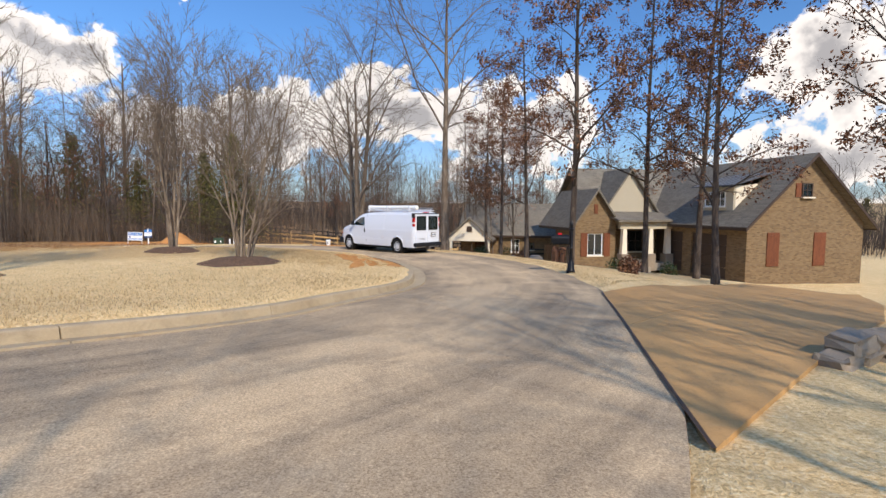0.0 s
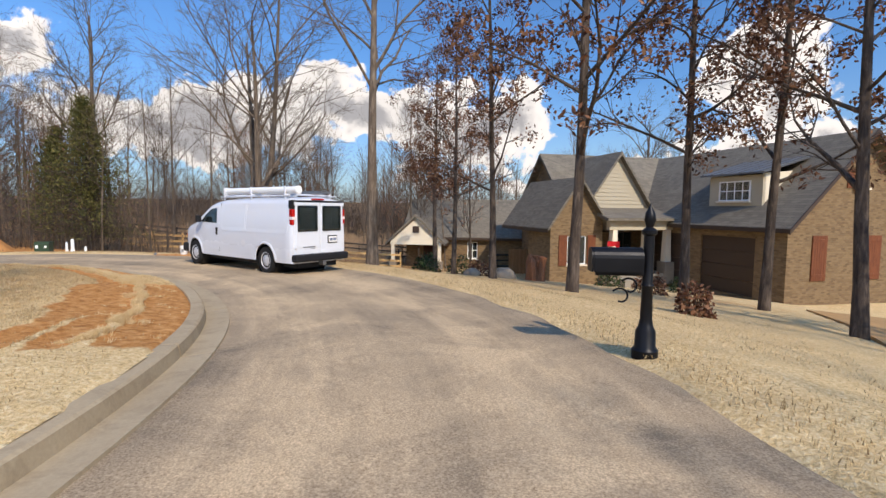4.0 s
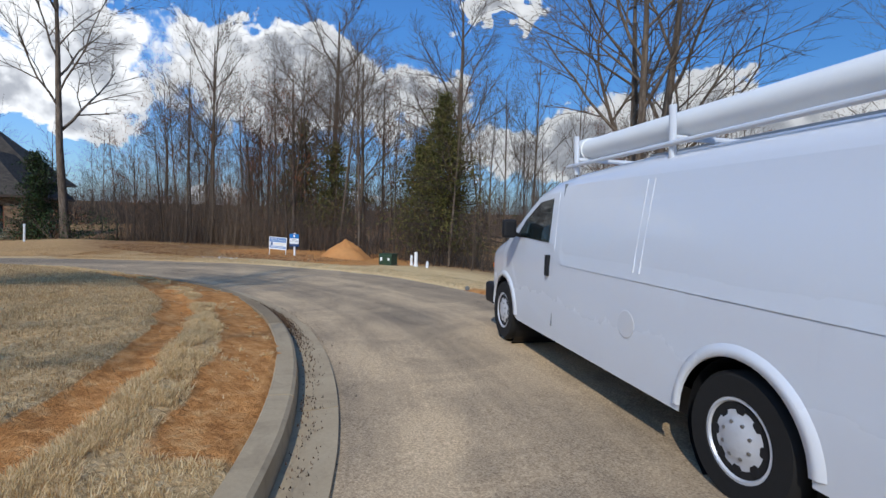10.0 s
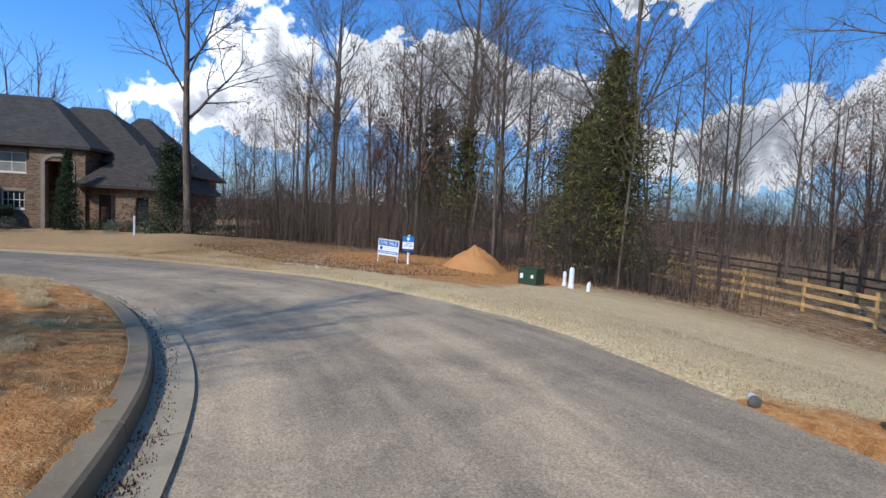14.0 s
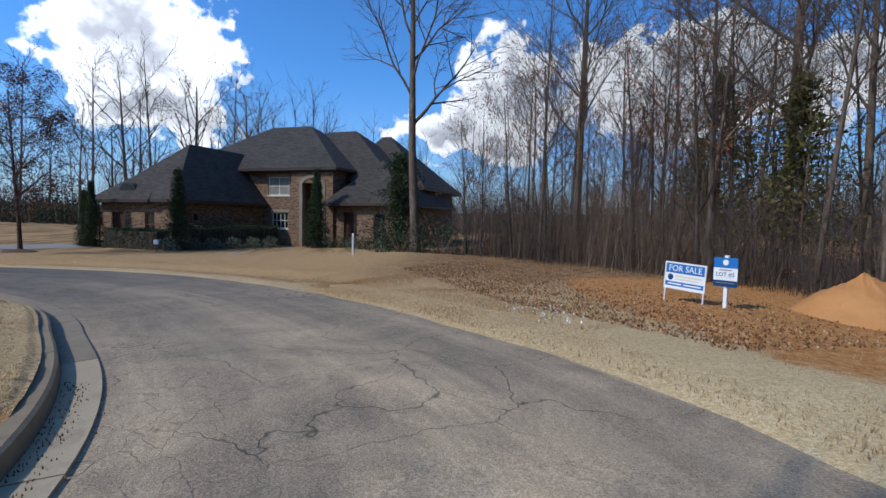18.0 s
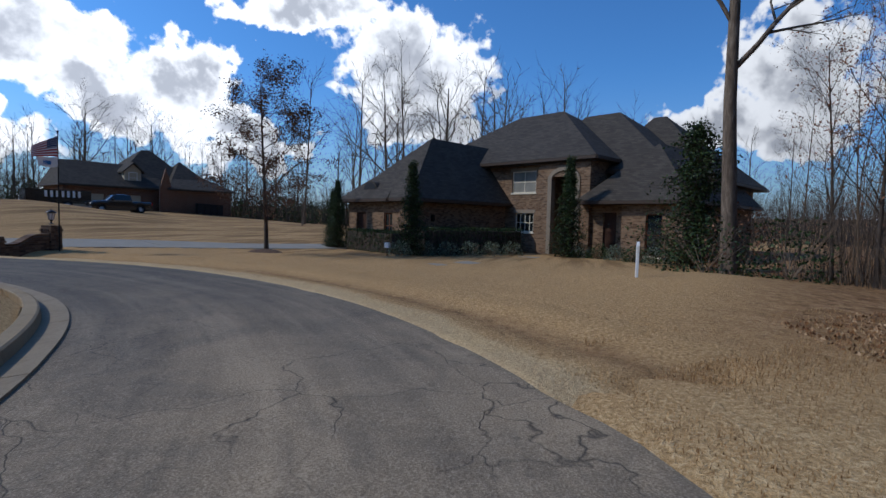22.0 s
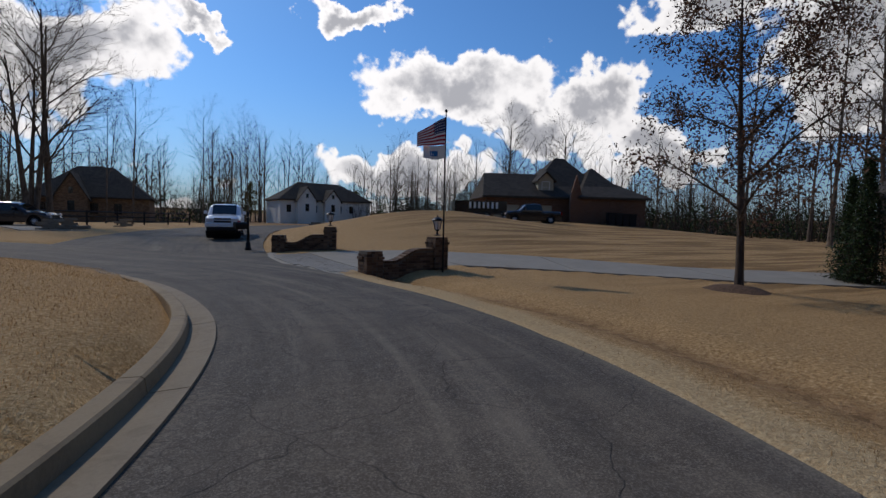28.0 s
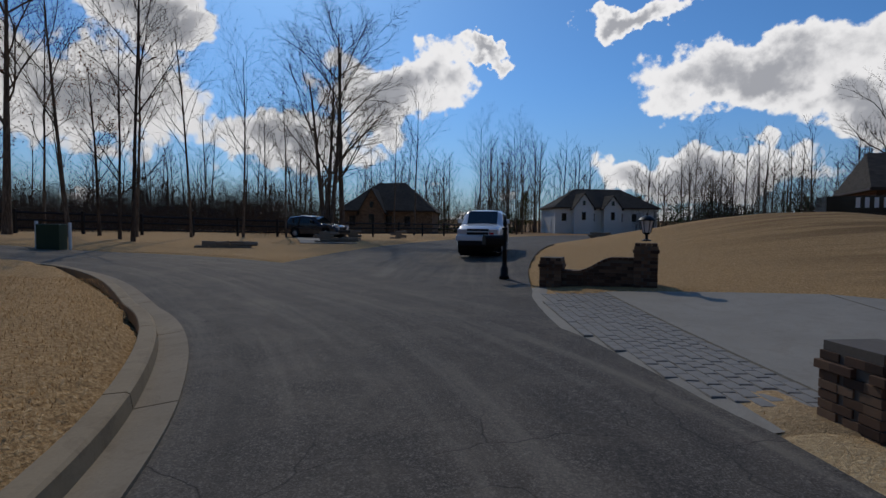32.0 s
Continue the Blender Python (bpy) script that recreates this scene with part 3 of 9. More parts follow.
def land(x, y):
    """Height of the bare land, road included."""
    a, r = polar(x, y)
    z = around(ROAD_Z, a)
    ri, ro = around(INNER_R, a), around(OUTER_R, a)
    if r < ri:
        k = min(1.0, r / ri)
        return (1 - k * k) * -0.5 + k * k * z + 0.3 * (1 - k ** 4)
    d = max(0.0, r - ro)
    k = d / 20 if d < 20 else 1 + 0.35 * (1 - math.exp(-(d - 20) / 40))
    soft = min(1.0, d / 3)
    z += around(FALL, a) * k * soft
    z += hill(x, y, -39, -9, 7.5, 7, 1.4) + hill(x, y, -57, -14, 15, 13, 1.05)
    z += hill(x, y, -30.4, 8.2, 1.3, 1.2, -0.22) * soft
    z += hill(x, y, -29.5, 27.5, 4.5, 3.0, 0.3) * soft
    far = max(0.0, math.hypot(x + 13, y - 12) - 140)
    return z + min(14.0, far * 0.02)

# ---------- kit ----------
def put(bm, mat, name, parent=None, label="", smooth=False):
    me = bpy.data.meshes.new(name)
    bm.to_mesh(me)
    bm.free()
    for m in mat if isinstance(mat, (list, tuple)) else [mat]:
        me.materials.append(m)
    if smooth:
        me.polygons.foreach_set("use_smooth", [True] * len(me.polygons))
    ob = new(name, me)
    ob.parent = parent
    if label:
        ob["label"] = label
    return ob


def part(name, bm, mat, parent, label="", smooth=False):
    return put(bm, mat, name, parent, label, smooth)


def raw(name, verts, faces, mat, parent=None, label="", smooth=False):
    me = bpy.data.meshes.new(name)
    me.from_pydata(verts, [], faces)
    for m in mat if isinstance(mat, (list, tuple)) else [mat]:
        me.materials.append(m)
    if smooth:
        me.polygons.foreach_set("use_smooth", [True] * len(me.polygons))
    ob = new(name, me)
    ob.parent = parent
    if label:
        ob["label"] = label
    return ob


def thing(name, at, label, category, group="", kind=""):
    """An Empty at a thing's base."""
    ob = new(name)
    ob.matrix_world = at if isinstance(at, Matrix) else pose(*at)
    return tagged(ob, label, category, group, kind)


def box(bm, x0, x1, y0, y1, z0, z1, bevel=0.0):
    r = bmesh.ops.create_cube(bm, size=1.0)
    vs = r["verts"]
    bmesh.ops.scale(bm, vec=(x1 - x0, y1 - y0, z1 - z0), verts=vs)
    bmesh.ops.translate(bm, vec=((x0 + x1) / 2, (y0 + y1) / 2, (z0 + z1) / 2), verts=vs)
    if bevel:
        es = list({e for v in vs for e in v.link_edges})
        bmesh.ops.bevel(bm, geom=es, offset=bevel, segments=2, affect="EDGES", profile=0.6)
    return bm


def boxes(*rows, bevel=0.0):
    bm = bmesh.new()
    for r in rows:
        box(bm, *r, bevel=bevel)
    return bm


def cyl(bm, p, q, r0, r1=None, n=12, caps=True):
    """A rod from p to q."""
    p, q = Vector(p), Vector(q)
    r = bmesh.ops.create_cone(bm, cap_ends=caps, segments=n, radius1=r0, radius2=r0 if r1 is None else r1, depth=(q - p).length)
    m = Matrix.Translation((p + q) / 2) @ (q - p).to_track_quat("Z", "Y").to_matrix().to_4x4()
    bmesh.ops.transform(bm, matrix=m, verts=r["verts"])
    return bm


def rods(*rows, n=10):
    bm = bmesh.new()
    for p, q, *r in rows:
        cyl(bm, p, q, r[0], r[1] if len(r) > 1 else None, n)
    return bm


def lathe(profile, n=20):
    """A turned body from (radius, height) rows."""
    bm = bmesh.new()
    rings = [[bm.verts.new((r * math.cos(TAU * i / n), r * math.sin(TAU * i / n), z)) for i in range(n)] for r, z in profile]
    for a, b in zip(rings, rings[1:]):
        for i in range(n):
            bm.faces.new((a[i], a[(i + 1) % n], b[(i + 1) % n], b[i]))
    bm.faces.new(list(reversed(rings[0])))
    bm.faces.new(rings[-1])
    return bm


def prism(points, depth, axis="y"):
    """A flat outline (x, z) given depth along y from 0, or along x for outlines (y, z)."""
    bm = bmesh.new()
    a = [bm.verts.new((u, 0, v) if axis == "y" else (0, u, v)) for u, v in points]
    b = [bm.verts.new((u, depth, v) if axis == "y" else (depth, u, v)) for u, v in points]
    bm.faces.new(a)
    bm.faces.new(list(reversed(b)))
    for i in range(len(a)):
        j = (i + 1) % len(a)
        bm.faces.new((a[j], a[i], b[i], b[j]))
    bmesh.ops.recalc_face_normals(bm, faces=bm.faces)
    return bm


def shifted(bm, x=0, y=0, z=0, rz=0):
    bmesh.ops.transform(bm, matrix=pose(x, y, z, 0, 0, rz), verts=bm.verts)
    return bm


def text_mesh(words, size, mat, name, parent, m, depth=0.004):
    cu = bpy.data.curves.new(name, "FONT")
    cu.body, cu.size, cu.align_x, cu.align_y, cu.extrude = words, size, "CENTER", "CENTER", depth
    tmp = bpy.data.objects.new("tmp", cu)
    scene.collection.objects.link(tmp)
    bpy.context.view_layer.update()
    me = bpy.data.meshes.new_from_object(tmp.evaluated_get(bpy.context.evaluated_depsgraph_get()))
    bpy.data.objects.remove(tmp)
    me.materials.clear()
    me.materials.append(mat)
    ob = new(name, me)
    ob.parent = parent
    ob.matrix_basis = m
    return ob

# ---------- ground, road, kerb ----------
TAN_DRIVE = ([(3.24, 10.0), (6.3, 13.3), (9.2, 16.6), (12.2, 20.4), (15.8, 25.7)],
    [(1.6, 2.8), (5.1, 6.2), (9.4, 10.4), (14.2, 15.8), (21.8, 25.7)])
PALE_DRIVE = ([(-29.55, 0.6), (-33.2, 1.4), (-37.0, 4.4), (-40.5, 7.6), (-45, 10.0), (-52, 12.0)],
    [(-29.55, 6.2), (-32.6, 6.0), (-35.4, 8.0), (-38.6, 11.0), (-43.5, 13.6), (-51, 15.5)])
FAR_DRIVE = ([(-18.6, -16.6), (-17.4, -20.6), (-13.8, -31)],
    [(-21.6, -17.4), (-20.6, -21.4), (-17.6, -32)])


def on_strip(strip, x, y):
    """Whether a place lies on a paved strip between two edge lines."""
    left, right = strip
    for q in zip(left, left[1:], right[1:], right):
        inside = False
        for (ax, ay), (bx, by) in zip(q, q[1:] + q[:1]):
            if (ay > y) != (by > y) and x < (bx - ax) * (y - ay) / (by - ay) + ax:
                inside = not inside
        if inside:
            return True
    return False


def road_reach(x, y):
    """How far inside the paved road a place lies: positive on it."""
    a, r = polar(x, y)
    d = min(r - around(INNER_R, a), around(OUTER_R, a) - r)
    # the street that leaves to the south-west
    if y < 4:
        k = (4 - y) / 40
        left, right = -21.0 - 9 * k * k, -28.2 - 22 * k * k + 1.0 * k
        d = max(d, min(x - right, left - x))
    return d


def rim_clay(a, e, x, y):
    """Bare clay along the island's kerb: a broad scrape beside the kerb and a narrow rut behind it."""
    wob = 0.09 * noise.noise((x * 1.3, y * 1.3, 11)) + 0.05 * noise.noise((x * 4, y * 4, 12))
    rut = math.exp(-((e - 1.42 - 0.012 * max(0, 30 - a) * 2 + wob) / 0.17) ** 4)
    scrape = 1 / (1 + math.exp((e - 0.93 - wob) / 0.05))
    open_ = min(1.0, max(0.0, (a - 41) / 5)) * min(1.0, max(0.0, (104 - a) / 14))
    torn = min(1.0, max(0.0, (a - 9) / 4)) * min(1.0, max(0.0, (35.5 + 9 * wob - a) / 2))
    ridges = math.exp(-((e - 1.03 + wob) / 0.075) ** 2) + 0.8 * math.exp(-((e - 1.52 + 0.7 * wob) / 0.06) ** 2)
    late = min(1.0, max(0.0, (a - 58) / 8)) * min(1.0, max(0.0, (104 - a) / 14))
    c = rut * min(1.0, max(0.0, (a - 4) / 8)) * min(1.0, max(0.0, (104 - a) / 14)) + scrape * open_
    c += 0.75 * late * (1 if e < 1.5 else 0) * max(0.0, 0.6 + noise.noise((x * 2.2, y * 2.2, 13)))
    c = max(c, torn * (1 - ridges) / (1 + math.exp((e - 1.95 + 2 * wob) / 0.06)))
    return min(1.0, c)


def clay_at(x, y):
    a, r = polar(x, y)
    ri = around(INNER_R, a)
    c = rim_clay(a, ri - r, x, y) if 0.2 < ri - r < 3.2 else 0.0
    c += hill(x, y, -20, 35.5, 4.6, 3.2, 1.3) + hill(x, y, -19.5, 32.2, 4.5, 1.7, 0.95) + hill(x, y, -14.5, 30.5, 5, 1.1, 0.35) + hill(x, y, -5.6, 27.4, 2.6, 1.0, 0.9)
    c += hill(x, y, 11.5, 24, 5, 5, 0.45)
    return min(1.0, c)


def island_top(x, y):
    """Height of the island's turf, with the scraped clay lying lower."""
    return land(x, y) + 0.11 + 0.05 * noise.noise((x * 0.6, y * 0.6, 3)) - 0.05 * clay_at(x, y)


def litter_at(x, y):
    a, r = polar(x, y)
    d = r - around(OUTER_R, a)
    w = 0.0
    if 62 < a < 150 and d > 0:
        start = 6 if a < 104 else max(1.0, 6 - (a - 104) * 0.2) if a < 128 else 1.0 + (a - 128) * 0.75
        w = max(0.0, min(1.0, (d - start) / 4))
    w = max(w, hill(x, y, 6, 27, 6, 9, 0.5))
    if math.hypot(x + 13, y - 12) > 75:
        w = max(w, 0.55)
    return w


def sward_at(a, inside):
    """How much of the browner, darker turf colour is mixed in."""
    west = max(0.0, min(1.0, (a - 96) / 30)) * max(0.0, min(1.0, (330 - a) / 40))
    if inside:
        return max(west * min(1.0, max(0.0, (a - 120) / 60)), 0.58 * max(0.0, min(1.0, (a - 22) / 20)) * max(0.0, min(1.0, (330 - a) / 40)))
    return west


def ditch(a, e):
    """Depth of the shallow ditch behind the road's western edge."""
    if not 120 < a < 200:
        return 0.0
    run = min(1.0, (a - 120) / 14, (200 - a) / 4)
    return (0.12 + 0.1 * max(0.0, (a - 165) / 30)) * run * math.exp(-((e - 1.25) / 0.5) ** 2)


def verge_rim():
    """The western verge in fine relief: a pale strip along the road, then the ditch."""
    verts, tags = [], []
    n, m = 300, 34
    for i in range(n + 1):
        a = 122 + 76 * i / n
        ro = around(OUTER_R, a)
        end = min(1.0, (a - 122) / 4, (198 - a) / 1.5)
        for j in range(m + 1):
            e = -0.05 + 2.75 * (j / m) ** 1.2
            x, y = spot(a, ro + e)
            wob = 0.16 * noise.noise((x * 0.9, y * 0.9, 21)) + 0.08 * noise.noise((x * 3, y * 3, 22))
            z = land(x, y) + 0.035 * min(1, max(0.0, e)) + 0.03 * noise.noise((x * 0.8, y * 0.8, 0)) * min(1, max(0.0, e)) + 0.016
            z += 0.018 * noise.noise((x * 4, y * 4, 23)) * min(1, max(0.0, e * 2)) - ditch(a, e)
            z -= 0.03 * max(0.0, (0.04 - e) / 0.1) + 0.06 * max(0.0, (e - 2.4) / 0.3) + 0.16 * (1 - end)
            verts.append((x, y, z))
            k = e + wob
            # litter colour along the ditch bottom stands in for its shaded side
            tags.append((0.0, 0.75 * math.exp(-((k - 1.15) / 0.3) ** 2), 1.0 - 0.5 / (1 + math.exp((k - 0.48) / 0.05)), 0.6 / (1 + math.exp((k - 0.45) / 0.05))))
    w = m + 1
    faces = [(i * w + j, (i + 1) * w + j, (i + 1) * w + j + 1, i * w + j + 1) for i in range(n) for j in range(m)]
    ob = raw("ground_verge", verts, faces, M["lawn"], smooth=True)
    for k, name in enumerate(("clay", "litter", "sward", "worn")):
        at = ob.data.attributes.new(name, "FLOAT", "POINT")
        at.data.foreach_set("value", [t[k] for t in tags])
    tagged(ob, "verge with a pale worn edge and a shallow ditch", "ground", kind="structure")


def island_rim():
    """The torn-up rim of the island: turf, clay scrapes and wheel ruts in fine relief."""
    verts, tags = [], []
    n, m = 420, 46
    for i in range(n + 1):
        a = -6 + 136 * i / n
        ri = around(INNER_R, a % 360)
        end = min(1.0, (a + 6) / 6, (130 - a) / 6)
        for j in range(m + 1):
            e = 0.36 + 2.5 * (j / m) ** 1.25
            x, y = spot(a, ri - e)
            c = rim_clay(a % 360, e, x, y) if a > 0 else 0.0
            z = island_top(x, y) + 0.014 + 0.016 * noise.noise((x * 5, y * 5, 14)) + 0.012 * noise.noise((x * 13, y * 13, 15)) * c
            z -= 0.05 * max(0.0, (e - 2.5) / 0.3) + 0.12 * (1 - end) + (0.02 if e < 0.42 else 0.0)
            verts.append((x, y, z))
            tags.append((c, 0.0, sward_at(a % 360, True), 0.0))
    w = m + 1
    faces = [(i * w + j, i * w + j + 1, (i + 1) * w + j + 1, (i + 1) * w + j) for i in range(n) for j in range(m)]
    ob = raw("ground_rim", verts, faces, M["lawn"], smooth=True)
    for k, name in enumerate(("clay", "litter", "sward", "worn")):
        at = ob.data.attributes.new(name, "FLOAT", "POINT")
        at.data.foreach_set("value", [t[k] for t in tags])
    tagged(ob, "torn turf and orange clay ruts along the island's kerb", "ground", kind="structure")


def ground():
    def steps(a, b, near0, near1, fine, coarse):
        out, v = [], a
        while v < b:
            out.append(v)
            off = max(near0 - v, v - near1, 0)
            v += fine + min(coarse, off * 0.14)
        return out + [b]

    xs = steps(-1500, 1500, -40, 14, 0.42, 160)
    ys = steps(-1500, 1500, -8, 42, 0.42, 160)
    verts, tags = [], []
    for y in ys:
        for x in xs:
            z = land(x, y)
            d = road_reach(x, y)
            a, r = polar(x, y)
            inside = r < around(INNER_R, a)
            if d > 0.0:
                z -= 0.16 if not inside else 0.0
            if inside:
                z += 0.11 - (0.3 if around(INNER_R, a) - r < (0.66 if 205 < a < 275 else 0.48) else 0.0)
            elif d <= 0.0:
                z += 0.035 * min(1, -d) + 0.03 * noise.noise((x * 0.8, y * 0.8, 0)) - (0.3 if 125 < a < 196 and r - around(OUTER_R, a) < 2.0 else 0.0)
            if -53 < x < -27.6 and 0.75 < y < 6.0 and x > -30.4 and not inside:
                z -= 0.12
            if inside:
                z += 0.05 * noise.noise((x * 0.6, y * 0.6, 3)) - (0.16 if around(INNER_R, a) - r < 2.3 and a < 124 else 0.0)
            if 0 < x < 24 and 1 < y < 28 and any(on_strip(TAN_DRIVE, x + u, y + v) for u in (-0.45, 0, 0.45) for v in (-0.45, 0, 0.45)):
                z = land(x, y) - (0.1 if d > 0.0 else 0.03 if on_strip(TAN_DRIVE, x, y) else 0.0)
            if -55 < x < 24 and -34 < y < 28 and ( on_strip(PALE_DRIVE, x, y) or on_strip(FAR_DRIVE, x, y)):
                z -= 0.09
            verts.append((x, y, z))
            ribbon = math.exp(-((-d - 0.34) / (0.2 + 0.12 * min(1.0, max(0.0, (a - 150) / 30)))) ** 2) if not inside and 125 < a < 208 else 0.0
            tags.append((clay_at(x, y), litter_at(x, y), sward_at(a, inside), ribbon))
    w = len(xs)
    faces = [(j * w + i, j * w + i + 1, (j + 1) * w + i + 1, (j + 1) * w + i) for j in range(len(ys) - 1) for i in range(w - 1)]
    ob = raw("ground", verts, faces, M["lawn"], smooth=True)
    for k, name in enumerate(("clay", "litter", "sward", "worn")):
        at = ob.data.attributes.new(name, "FLOAT", "POINT")
        at.data.foreach_set("value", [t[k] for t in tags])
    tagged(ob, "rolling dormant tan lawn with bare clay and leaf litter", "ground", kind="structure")


def road():
    verts, faces, dust, crack, gator, across, along = [], [], [], [], [], [], []
    n, m = 300, 14
    for i in range(n):
        a = 360 * i / n
        ri, ro = around(INNER_R, a), around(OUTER_R, a)
        for j in range(m + 1):
            k = j / m
            rr = ri + (ro - ri) * k + (0.10 * noise.noise((a * 0.3, 5, k)) if j == m else 0)
            x, y = spot(a, rr)
            verts.append((x, y, land(*spot(a, min(rr, ro))) + 0.0 + 0.02 * math.sin(math.pi * k)))
            # reach of the dust, which also puts the front-lit lightness into the colour
            off = abs(((a - 25 + 180) % 360) - 180)
            near = 1.0 if off < 55 else math.exp(-((off - 55) / 52) ** 2)
            across.append((ro - ri) * k)
            along.append(14.5 * radians(min(a, 360 - a)))
            dust.append(near * (0.74 + 0.2 * math.sin(math.pi * k) + 0.2 * math.cos(4 * math.pi * k + 3.1 + 0.03 * a)))
            crack.append(1.0 if 95 < a < 200 else 0.15)
            gator.append((1.0 if 84 < a < 190 else 0.0) * max(0.0, 1 - k / 0.5))
    for i in range(n):
        for j in range(m):
            p, q = i * (m + 1) + j, ((i + 1) % n) * (m + 1) + j
            faces.append((p, p + 1, q + 1, q))
    ob = raw("road", verts, faces, M["asphalt"], smooth=True)
    for name, vals in (("dust", dust), ("crack", crack), ("gator", gator), ("across", across), ("along", along)):
        at = ob.data.attributes.new(name, "FLOAT", "POINT")
        at.data.foreach_set("value", vals)
    tagged(ob, "worn grey asphalt loop road with clay dust and cracks", "road", kind="structure")
    # the street to the south-west
    verts, faces, across, along = [], [], [], []
    rows = 60
    for i in range(rows + 1):
        y = 4 - 64 * i / rows
        k = (4 - y) / 40
        left, right = -21.0 - 9 * k * k, -28.2 - 22 * k * k + 1.0 * k
        if y > 0:
            left -= 3
        for j in range(9):
            x = right + (left - right) * j / 8
            across.append(x - left)
            along.append(y)
            verts.append((x, y, land(x, y) - 0.006 + 0.012 * math.sin(math.pi * j / 8) - (0.012 if i < 4 else 0)))
    for i in range(rows):
        for j in range(8):
            p = i * 9 + j
            faces.append((p, p + 9, p + 10, p + 1))
    ob = raw("road_street", verts, faces, M["asphalt"], smooth=True)
    for name, vals in (("across", across), ("along", along)):
        at = ob.data.attributes.new(name, "FLOAT", "POINT")
        at.data.foreach_set("value", vals)
    tagged(ob, "grey asphalt street that joins the loop", "road", kind="structure")


def kerb():
    """Upright kerb stone and flat gutter pan round the island, cast in lengths."""
    top = thing("kerb", (0, 0, 0), "pale concrete kerb with a gutter pan round the island", "kerb", kind="structure")
    n = 30
    for s in range(n):
        for name, prof in (("kerb_stone", ((-0.42, -0.05), (-0.42, 0.118), (-0.41, 0.13), (-0.27, 0.13), (-0.245, 0.115), (-0.225, -0.02))),
                           ("gutter_pan", ((-0.225, -0.05), (-0.225, 0.002), (0.06, 0.026), (0.065, -0.05)))):
            bm = bmesh.new()
            rings = []
            for q in range(13):
                gap = 0.0004
                a = 360 * (s + gap * 8 + (1 - gap * 16) * q / 12) / n
                ri = around(INNER_R, a)
                bz = land(*spot(a, ri + 0.02)) + (0.006 * noise.noise((s, 0, 1)))
                rings.append([bm.verts.new((*spot(a, ri + u), bz + v)) for u, v in prof])
            for A, B in zip(rings, rings[1:]):
                for i in range(len(prof) - 1):
                    bm.faces.new((A[i], A[i + 1], B[i + 1], B[i]))
            bm.faces.new(rings[0])
            bm.faces.new(list(reversed(rings[-1])))
            bmesh.ops.recalc_face_normals(bm, faces=bm.faces)
            part(name, bm, (M["pan"] if s * 12 < 60 or s * 12 > 300 else M["concrete"]) if name == "kerb_stone" else M["pan"] if s * 12 < 105 or s * 12 > 260 else M["gutter"], top)


ground()
island_rim()
verge_rim()
road()
kerb()

